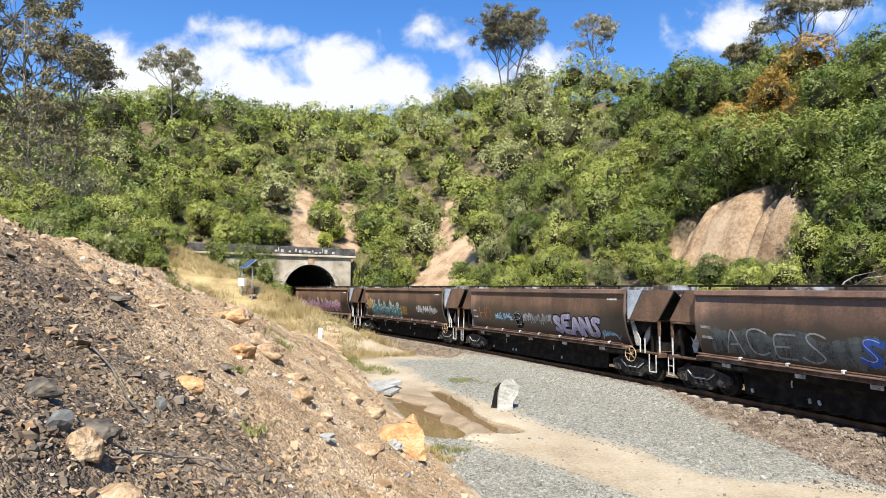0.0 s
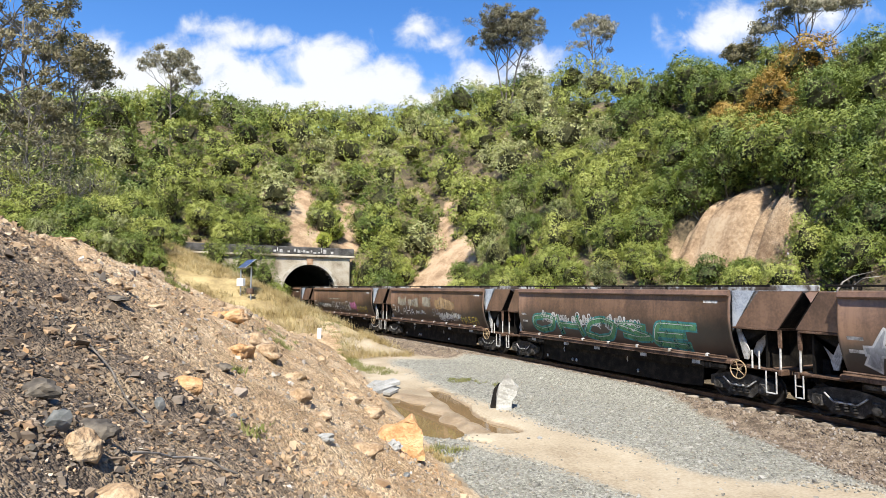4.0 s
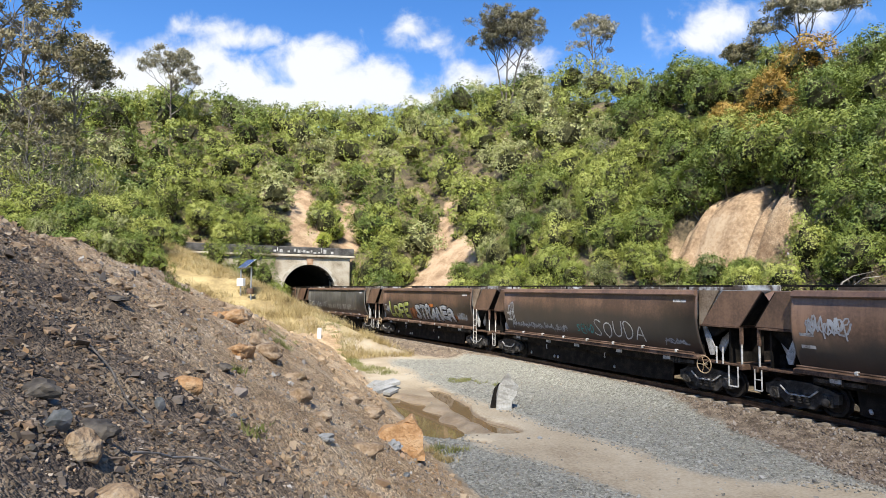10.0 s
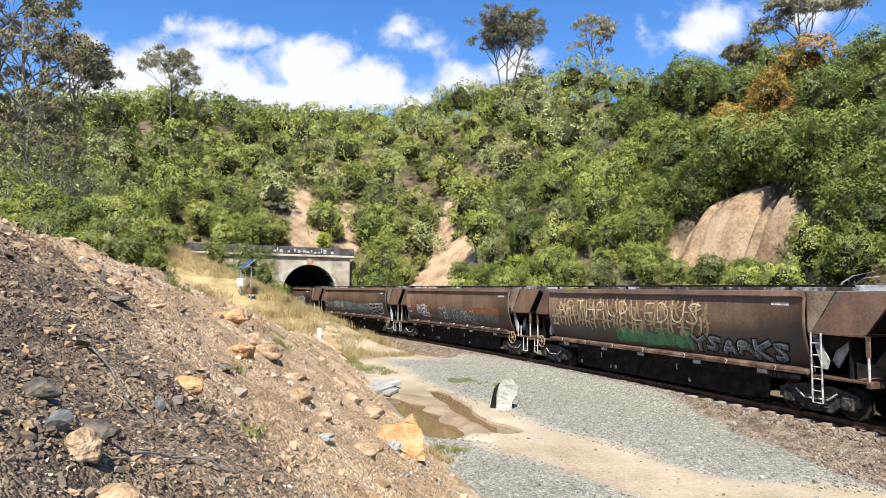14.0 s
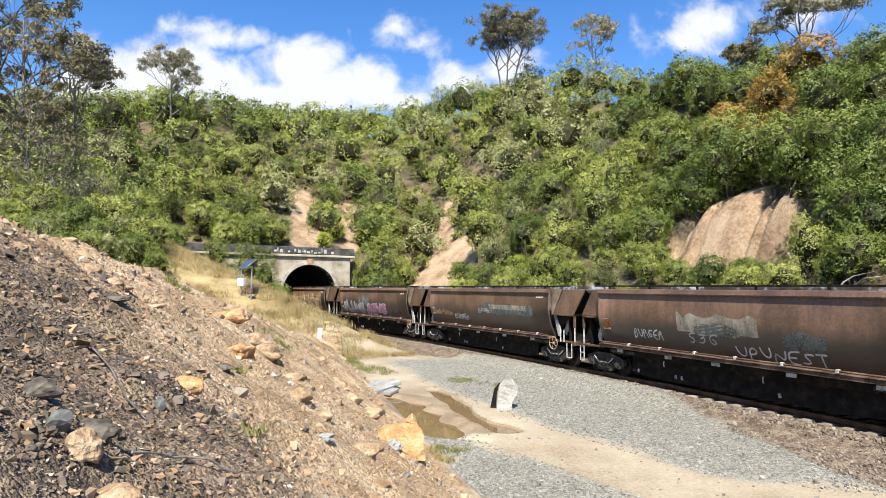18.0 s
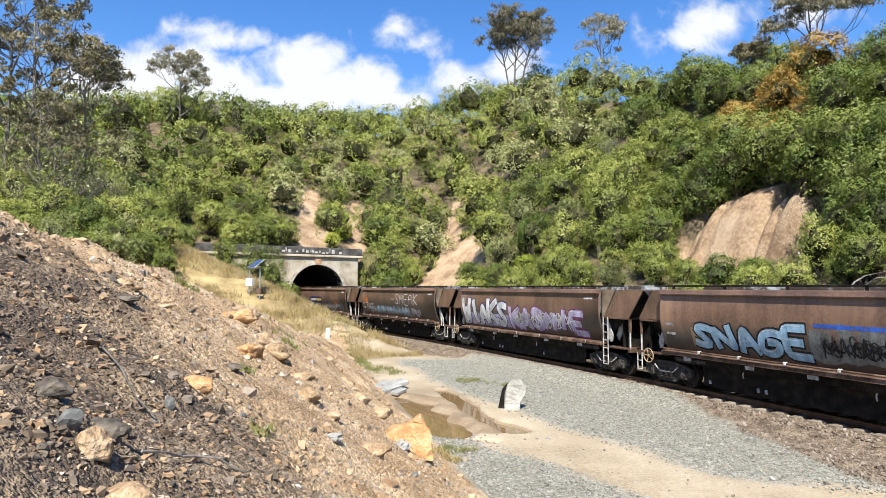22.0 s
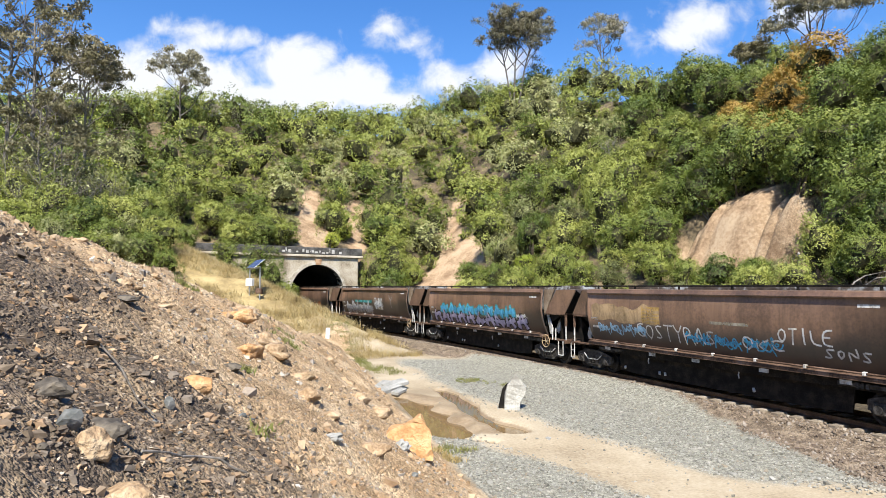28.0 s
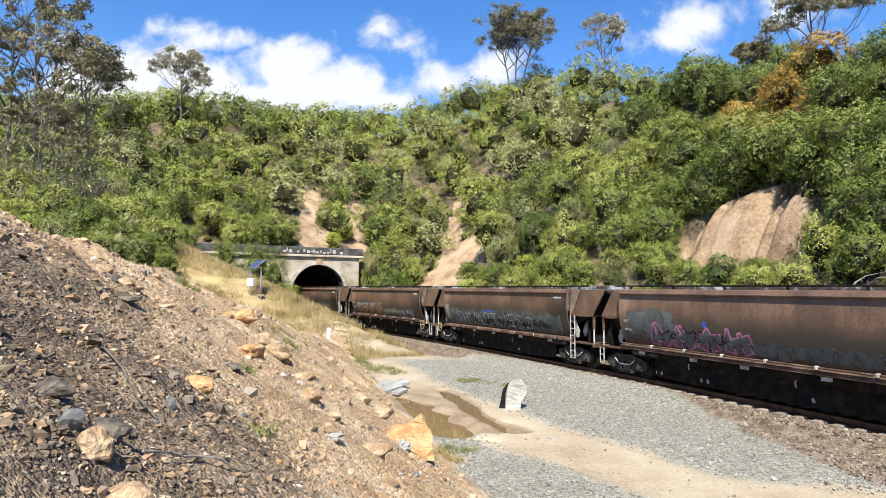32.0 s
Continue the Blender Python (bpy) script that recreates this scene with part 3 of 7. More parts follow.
def make_wagon(ladder, piped):
    w = new("coal_hopper_wagon")
    zs = [1.36 + (3.44 - 1.36) * i / 14 for i in range(15)]
    for s in (1, -1):
        bm = bmesh.new()
        skin = [(-6.55, -0.02), (-6.53, 0.03), (-6.47, 0.03), (-6.45, 0.0)] + [(v, 0.0) for v in (-4.3, -2.15, 0, 2.15, 4.3)] + [(6.45, 0.0), (6.47, 0.03), (6.53, 0.03), (6.55, -0.02)]
        loft(bm, [[(x, s * (profile_y(z) + o), z) for z in zs] for x, o in skin], closed=False)
        bmesh.ops.recalc_face_normals(bm, faces=list(bm.faces))
        if s * bm.faces[:][0].normal.y < -0.5:
            bmesh.ops.reverse_faces(bm, faces=list(bm.faces))
        part("body_side", bm, SIDE, w, smooth=True)
    # the open hopper inside, and the end walls
    bm = bmesh.new()
    loft(bm, [[(7.0, 1.22, 3.61), (-7.5, 1.22, 3.61), (-7.5, -1.22, 3.61), (7.0, -1.22, 3.61)],
              [(6.4, 1.20, 2.6), (-6.6, 1.20, 2.6), (-6.6, -1.20, 2.6), (6.4, -1.20, 2.6)],
              [(4.5, 0.5, 1.1), (-4.5, 0.5, 1.1), (-4.5, -0.5, 1.1), (4.5, -0.5, 1.1)]], caps=False)
    bmesh.ops.recalc_face_normals(bm, faces=list(bm.faces))
    part("hopper_lining", bm, BARE, w, "bare scoured steel lining of the empty hopper")
    for s in (1, -1):
        bm = bmesh.new()
        prism(bm, [(s * 1.34, 3.44), (s * 1.50, 3.43), (s * 1.53, 3.47), (s * 1.47, 3.61), (s * 1.34, 3.64)], -6.5, 6.5, axis="x")
        part("top_chord", bm, RUST, w)
        bm = bmesh.new()
        if s > 0:
            box(bm, (-7.9, 1.24, 3.74), (7.0, 1.30, 3.80), 0.01)
            for x in (-6, -3.6, -1.2, 1.2, 3.6, 6):
                box(bm, (x - 0.03, 1.24, 3.60), (x + 0.03, 1.30, 3.74))
            part("top_rail", bm, BLACK, w)
        else:
            box(bm, (-7.8, -1.31, 3.60), (7.0, -1.24, 3.80), 0.01)
            part("coaming", bm, COAMING, w, "rusty coaming with painted glints on scoured patches")
    for x in (-3.2, 0.0, 3.2):
        bm = bmesh.new()
        box(bm, (x - 0.05, -1.3, 3.48), (x + 0.05, 1.3, 3.6))
        part("cross_tie", bm, RUST, w)
    for e in (1, -1):
        edge = 7.90 if e > 0 else -8.16
        # sloping end hood
        bm = bmesh.new()
        o = [(6.56, 2.44), (8.02, 2.44), (7.20, 3.60), (6.50, 3.60)] if e > 0 else [(-6.56, 2.44), (-7.92, 2.44), (-8.78, 3.60), (-7.38, 3.60)]
        if e > 0:
            prism(bm, o, -1.27, 1.27)
            bmesh.ops.bevel(bm, geom=list(bm.edges), offset=0.02, segments=1, affect="EDGES")
        else:   # the trailing hood is notched between its cheeks
            loft(bm, [[(-6.56, y, 2.44), (-8.14, y, 2.44), (x, y, z), (-7.50, y, min(3.60, z + 0.25))] for y, x, z in ((1.27, -8.98, 3.60), (0.40, -8.68, 3.12), (-0.40, -8.68, 3.12), (-1.27, -8.98, 3.60))])
            bmesh.ops.recalc_face_normals(bm, faces=list(bm.faces))
        part("end_hood", bm, RUST, w)
        # a black sheet laid over the hood's back paints in its shade
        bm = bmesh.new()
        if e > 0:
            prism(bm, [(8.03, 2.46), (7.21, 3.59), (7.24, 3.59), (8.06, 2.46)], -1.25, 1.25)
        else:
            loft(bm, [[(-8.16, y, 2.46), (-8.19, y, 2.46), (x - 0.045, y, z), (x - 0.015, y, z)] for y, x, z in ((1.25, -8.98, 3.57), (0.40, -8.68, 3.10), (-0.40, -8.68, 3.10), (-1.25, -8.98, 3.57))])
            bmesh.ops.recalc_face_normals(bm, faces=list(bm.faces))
        part("hood_back", bm, BLACK, w, "black sheet painting the hood's back as shaded")
        bm = bmesh.new()
        box(bm, (e * 6.50, -1.30, 2.37), (7.90 if e > 0 else -8.12, 1.30, 2.435), 0.01)
        part("hood_lip", bm, SILL, w)
        # plates between the barrel and the hood
        for s in (1, -1):
            bm = bmesh.new()
            prism(bm, [(e * 6.5, 2.3), (e * 6.5, 3.62), (e * 7.36, 3.62), (e * 6.58, 2.40)] if e < 0 else [(6.5, 2.3), (6.5, 3.62), (6.62, 3.62), (6.62, 2.3)], s * 1.235, s * 1.282)
            part("end_sheet", bm, DUSTY if e < 0 else RUST, w)
            bm = bmesh.new()
            prism(bm, [(e * 6.50, 2.36), (e * 6.66, 2.36), (e * 7.02, 1.62), (e * 6.94, 1.38), (e * 6.80, 1.38)], s * 1.08, s * 1.13)
            prism(bm, [(e * 7.25, 2.36), (e * 7.62, 2.36), (e * 7.10, 1.42), (e * 6.92, 1.62)], s * 0.80, s * 0.86)
            part("end_gusset", bm, PALE, w, "pale triangular end gusset plates")
            bm = bmesh.new()
            rod(bm, (edge, s * 1.22, 1.20), (edge, s * 1.22, 1.85), 0.034, 8)
            part("corner_post", bm, WHITE if s > 0 else PALE, w, "white-painted lower post")
            bm = bmesh.new()
            box(bm, (edge - 0.045, s * 1.18, 1.85), (edge + 0.045, s * 1.26, 2.40))
            part("upper_post", bm, SILL, w)
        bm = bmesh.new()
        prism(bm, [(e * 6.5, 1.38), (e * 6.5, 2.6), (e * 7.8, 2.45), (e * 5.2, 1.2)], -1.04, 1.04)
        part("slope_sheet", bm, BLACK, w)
        # added black plates close the see-through end and stand in for gloom
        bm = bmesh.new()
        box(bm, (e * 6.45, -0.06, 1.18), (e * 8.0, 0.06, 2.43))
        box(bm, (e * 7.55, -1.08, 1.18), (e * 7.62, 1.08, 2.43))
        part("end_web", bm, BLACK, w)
        # end platform
        bm = bmesh.new()
        box(bm, (e * 6.4, -1.30, 1.12), (edge + e * 0.10, 1.30, 1.18), 0.01)
        box(bm, (edge - e * 0.02, -1.36, 1.02), (edge + e * 0.13, 1.36, 1.20), 0.015)
        part("end_platform", bm, SILL, w)
        bm = bmesh.new()
        box(bm, (e * 7.9, -0.13, 0.74), (e * 8.28, 0.13, 1.0), 0.03)
        box(bm, (e * 8.2, -0.17, 0.76), (e * 8.42, 0.05, 0.98), 0.04)
        part("coupler", bm, BLACK, w, "grimy knuckle coupler")
        make_bogie(w, e * 6.605, e)
    # boxes behind the end posts: valves and reservoir
    bm = bmesh.new()
    rod(bm, (7.2, -0.5, 1.5), (7.2, 0.6, 1.5), 0.22, 14)
    box(bm, (7.35, 0.3, 1.18), (7.6, 0.75, 1.6), 0.03)
    part("air_reservoir", bm, BLACK, w)
    # side sills
    for s in (1, -1):
        bm = bmesh.new()
        prism(bm, [(s * 1.05, 1.36), (s * 1.40, 1.33), (s * 1.43, 1.29), (s * 1.43, 1.20), (s * 1.38, 1.20), (s * 1.05, 1.28)], -6.55, 6.55, axis="x")
        part("side_sill", bm, SILL, w)
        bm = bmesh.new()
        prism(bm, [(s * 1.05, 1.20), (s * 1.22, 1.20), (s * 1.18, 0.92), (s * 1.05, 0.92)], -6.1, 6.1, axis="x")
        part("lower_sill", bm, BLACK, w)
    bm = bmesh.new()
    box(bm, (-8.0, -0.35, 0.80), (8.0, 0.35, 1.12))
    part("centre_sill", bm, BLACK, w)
    # added black plates hide the bright ground beyond and stand in for shade
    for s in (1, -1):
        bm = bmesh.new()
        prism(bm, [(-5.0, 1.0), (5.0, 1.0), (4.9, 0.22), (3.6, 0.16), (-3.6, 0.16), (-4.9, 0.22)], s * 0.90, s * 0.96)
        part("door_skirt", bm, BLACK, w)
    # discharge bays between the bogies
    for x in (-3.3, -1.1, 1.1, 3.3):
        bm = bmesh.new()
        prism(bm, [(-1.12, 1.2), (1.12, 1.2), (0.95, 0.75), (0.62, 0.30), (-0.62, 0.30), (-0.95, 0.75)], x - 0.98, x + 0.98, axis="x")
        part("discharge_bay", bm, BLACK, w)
    if piped:
        bm = bmesh.new()
        rod(bm, (-6.4, 1.47, 1.42), (6.4, 1.47, 1.42), 0.032, 8)
        part("side_pipe", bm, SILL, w)
        for x in (-5.6, -3.9, -2.2, -0.5, 1.2, 2.9, 4.6):
            bm = bmesh.new()
            box(bm, (x - 0.05, 1.40, 1.36), (x + 0.05, 1.53, 1.475), 0.02)
            part("pipe_clip", bm, WHITE, w)
    else:
        for x in (-5.5, -3.7, -1.9, 0.2, 2.0, 3.8, 5.5):
            bm = bmesh.new()
            rod(bm, (x, 1.44, 1.36), (x - 0.07, 1.46, 1.30), 0.016, 6)
            rod(bm, (x - 0.07, 1.46, 1.30), (x - 0.02, 1.46, 1.22), 0.016, 6)
            part("rope_hook", bm, PALE, w)
    for x in (-5.0, -2.4, 0.4, 2.6, 5.3):
        bm = bmesh.new()
        box(bm, (x - 0.17, 1.34, 1.05), (x + 0.17, 1.36, 1.17))
        rod(bm, (x, 1.30, 1.15), (x, 1.345, 1.15), 0.02, 6)
        part("data_plate", bm, PALE, w, "small pale data plate")
    # hooked levers under the sill
    for x in (3.0, -1.3):
        bm = bmesh.new()
        pts = [(x - 0.10, 1.10, 0.98), (x + 0.02, 1.14, 0.94), (x + 0.05, 1.15, 0.82), (x + 0.03, 1.14, 0.70)]
        for a, b in zip(pts, pts[1:]):
            rod(bm, a, b, 0.022, 6)
        part("door_lever", bm, WHITE, w, "white hooked door lever")
    for x in (2.6, 2.3, -1.7, 4.6):
        bm = bmesh.new()
        rod(bm, (x, 1.0, 0.42), (x - 0.08, 1.06, 0.34), 0.045, 7)
        part("latch", bm, PALE, w)
    # brake equipment box over each near bogie
    for x in (5.4, -5.3):
        bm = bmesh.new()
        box(bm, (x - 0.9, 1.18, 1.0), (x + 0.6, 1.28, 1.12), 0.01)
        for i in range(3):
            box(bm, (x - 0.3 + 0.14 * i, 1.26, 0.98), (x - 0.22 + 0.14 * i, 1.31, 1.14))
        part("brake_box", bm, BOGIE, w)
    # end steps and handrails on the side towards the camera
    bm = bmesh.new()
    for x in (7.72, 7.98):
        rod(bm, (x, 1.36, 1.12), (x, 1.36, 0.46), 0.024, 7)
    rod(bm, (7.72, 1.36, 0.46), (7.98, 1.36, 0.46), 0.024, 7)
    rod(bm, (7.72, 1.36, 0.80), (7.98, 1.36, 0.80), 0.018, 7)
    part("step", bm, WHITE, w, "white-painted step")
    if ladder:
        bm = bmesh.new()
        for x in (-6.62, -6.92):
            rod(bm, (x, 1.33, 0.42), (x, 1.33, 2.42), 0.026, 7)
        for z in (0.42, 0.76, 1.1, 1.44, 1.78, 2.12):
            rod(bm, (-6.62, 1.33, z), (-6.92, 1.33, z), 0.018, 6)
        part("ladder", bm, PALE, w, "worn pale end ladder")
        bm = bmesh.new()
        hand_wheel(bm, 7.35, 1.36, 1.05)
        part("hand_wheel", bm, OCHRE, w, "ochre brake hand wheel")
    else:
        bm = bmesh.new()
        hand_wheel(bm, -6.75, 1.38, 1.05, 0.30)
        part("hand_wheel", bm, OCHRE, w, "ochre brake hand wheel")
        for x in (-7.25, -7.5):
            bm = bmesh.new()
            rod(bm, (x, 1.33, 1.15), (x, 1.33, 1.72), 0.03, 7)
            part("handrail", bm, WHITE, w)
        bm = bmesh.new()
        for x in (-7.75, -8.1):
            rod(bm, (x, 1.36, 1.12), (x, 1.36, 0.46), 0.026, 7)
        rod(bm, (-7.75, 1.36, 0.46), (-8.1, 1.36, 0.46), 0.026, 7)
        part("step", bm, WHITE, w, "white-painted step")
    # stencil plate at the front of the barrel
    bm = bmesh.new()
    surface(bm, [[(0.15, 1.95), (0.15, 2.4)], [(0.6, 1.95), (0.6, 2.4)]], 0.006)
    part("stencil_panel", bm, PALE, w, "worn pale stencil panel")
    bm = bmesh.new()
    surface(bm, [[(11.9, 3.18), (11.9, 3.27)], [(12.5, 3.18), (12.5, 3.27)]], 0.006)
    part("end_stencil", bm, PALE, w)
    return w


def on_side(u, z, proud):
    """A place on the near side of the barrel, u metres from its leading end."""
    return (6.45 - u, profile_y(z) + proud, z)


def surface(bm, grid, proud):
    """A skin laid on the barrel's near side, over a grid of (u, z)."""
    vs = [[bm.verts.new(on_side(u, z, proud)) for u, z in row] for row in grid]
    for a, b in zip(vs, vs[1:]):
        for i in range(len(a) - 1):
            bm.faces.new((a[i], b[i], b[i + 1], a[i + 1]))


def ribbon(bm, pts, width, proud):
    """A brush stroke along points (u, z)."""
    pts = [Vector(p) for p in pts]
    # finer and rounder
    fine = []
    for a, b in zip(pts, pts[1:]):
        k = max(1, int((b - a).length / 0.12))
        fine += [a.lerp(b, i / k) for i in range(k)]
    fine.append(pts[-1])
    for _ in range(2):
        fine = [fine[0]] + [(a + b * 2 + c) / 4 for a, b, c in zip(fine, fine[1:], fine[2:])] + [fine[-1]]
    rows = []
    for i, p in enumerate(fine):
        d = fine[min(i + 1, len(fine) - 1)] - fine[max(i - 1, 0)]
        if d.length < 1e-5:
            continue
        d.normalize()
        n = Vector((-d.y, d.x)) * width / 2
        if i == 0:
            p = p - d * width * 0.3
        if i == len(fine) - 1:
            p = p + d * width * 0.3
        rows.append([p + n, p - n])
    lim = [[(u, min(3.40, max(1.38, z))) for u, z in r] for r in rows]
    if len(lim) > 1:
        surface(bm, lim, proud)


GLYPHS = {"A": "00 26 40|12 32", "B": "00 06 36 45 33 03|33 42 30 00", "C": "45 26 05 01 20 41", "D": "00 06 26 44 42 20 00", "E": "46 06 00 40|03 33",
          "F": "46 06 00|03 33", "G": "45 26 05 01 20 41 43 23", "H": "00 06|40 46|03 43", "I": "20 26", "J": "46 41 20 01", "K": "00 06|46 03 40", "L": "06 00 40",
          "M": "00 06 22 46 40", "N": "00 06 40 46", "O": "20 01 05 26 45 41 20", "P": "00 06 36 44 32 02", "R": "00 06 36 44 33 03|33 40", "S": "45 26 05 14 32 41 20 01",
          "T": "06 46|26 20", "U": "06 01 20 41 46", "V": "06 20 46", "W": "06 10 24 30 46", "X": "00 46|06 40", "Y": "06 23 46|23 20", "Z": "06 46 00 40",
          "3": "05 26 45 33 13|33 41 20 01", "5": "46 06 03 34 42 20 01", "-": "03 43", "~": "04 15 33 44 52|02 12 31 42 50"}


def lettering(word, u0, u1, z0, z1, rng, wild):
    """Strokes of a word sprayed into a field of the side; wild letters lean, swell and overlap."""
    out, n = [], len(word)
    for i, ch in enumerate(word):
        w = (u1 - u0) / n
        lean, lift, grow = rng.uniform(-0.25, 0.25) * wild, rng.uniform(-0.10, 0.10) * wild, 1 + rng.uniform(-0.18, 0.18) * wild
        for stroke in GLYPHS.get(ch, "").split("|"):
            pts = []
            for p in stroke.split():
                a, b = int(p[0]) / 4.0, int(p[1]) / 6.0
                a = 0.12 + 0.76 * a + lean * (b - 0.5) + rng.uniform(-0.06, 0.06) * wild
                b = (b - 0.5) * grow + 0.5 + lift + rng.uniform(-0.05, 0.05) * wild
                pts.append((u0 + (i + a) * w, z0 + b * (z1 - z0)))
            if len(pts) > 1:
                out.append(pts)
    return out


def scribble(u0, u1, z0, z1, rng, step=0.16):
    """A looping illegible signature."""
    pts, u = [], u0
    while u < u1:
        h = (z1 - z0) * rng.uniform(0.3, 0.5)
        mid, wide = (z0 + z1) / 2 + rng.uniform(-0.2, 0.2) * (z1 - z0), h * rng.uniform(0.35, 0.8)
        for k in range(rng.choice((4, 6, 7))):
            a = 1.1 * k + rng.uniform(-0.3, 0.3)
            pts.append((u + wide * math.cos(a) + 0.03 * k, mid + h * math.sin(a)))
        u += step * rng.uniform(0.8, 1.8)
    return pts


PAINTS = {}


def worn(m):
    """Lets the steel show through a paint in faded clouds and runs."""
    n, l = m.node_tree.nodes, m.node_tree.links
    tex = next(x for x in n if x.bl_idname == "ShaderNodeTexCoord")
    mp, no, lim = n.new("ShaderNodeMapping"), n.new("ShaderNodeTexNoise"), n.new("ShaderNodeMapRange")
    mp.inputs["Scale"].default_value = (2.6, 1.0, 1.1)
    l.new(tex.outputs["Object"], mp.inputs["Vector"])
    no.inputs["Scale"].default_value, no.inputs["Detail"].default_value, no.inputs["Roughness"].default_value = 1.5, 8.0, 0.68
    l.new(mp.outputs[0], no.inputs["Vector"])
    lim.inputs["From Min"].default_value, lim.inputs["From Max"].default_value = 0.34, 0.58
    lim.inputs["To Min"].default_value, lim.inputs["To Max"].default_value = 0.46, 0.97
    l.new(no.outputs[0], lim.inputs["Value"])
    clear, mix = n.new("ShaderNodeBsdfTransparent"), n.new("ShaderNodeMixShader")
    l.new(lim.outputs[0], mix.inputs[0])
    l.new(clear.outputs[0], mix.inputs[1])
    l.new(n["Principled BSDF"].outputs[0], mix.inputs[2])
    l.new(mix.outputs[0], n["Material Output"].inputs["Surface"])
    return m


def spray(c):
    if c not in PAINTS:
        table = {"white": (0.62, 0.62, 0.60), "silver": (0.36, 0.37, 0.38), "grey": (0.17, 0.18, 0.175), "black": (0.012, 0.012, 0.014), "navy": (0.02, 0.025, 0.11),
                 "blue": (0.04, 0.12, 0.50), "cyan": (0.08, 0.36, 0.58), "sky": (0.30, 0.50, 0.66), "teal": (0.07, 0.28, 0.28), "green": (0.10, 0.26, 0.12), "lime": (0.42, 0.46, 0.10),
                 "yellow": (0.62, 0.50, 0.10), "cream": (0.58, 0.52, 0.32), "gold": (0.42, 0.27, 0.09), "orange": (0.45, 0.15, 0.04), "red": (0.48, 0.06, 0.05), "pink": (0.55, 0.20, 0.36),
                 "magenta": (0.22, 0.055, 0.16), "lilac": (0.42, 0.38, 0.52), "tan": (0.36, 0.25, 0.14), "rust": (0.24, 0.09, 0.035), "buff": (0.30, 0.27, 0.21), "slate": (0.11, 0.125, 0.12)}
        PAINTS[c] = worn(paint(c + " spray paint", table[c]))
    return PAINTS[c]


def blade(bm, a, b, w0, w1, proud):
    """A straight painted bar from a to b, (u, z), as wide as w0 at its foot and w1 at its tip."""
    a, b = Vector(a), Vector(b)
    n = (b - a).normalized()
    n = Vector((-n.y, n.x))
    rows = []
    for i in range(7):
        p, w = a.lerp(b, i / 6), (w0 + (w1 - w0) * i / 6) / 2
        rows.append([(u, min(3.40, max(1.38, z))) for u, z in (p + n * w, p, p - n * w)])
    surface(bm, rows, proud)


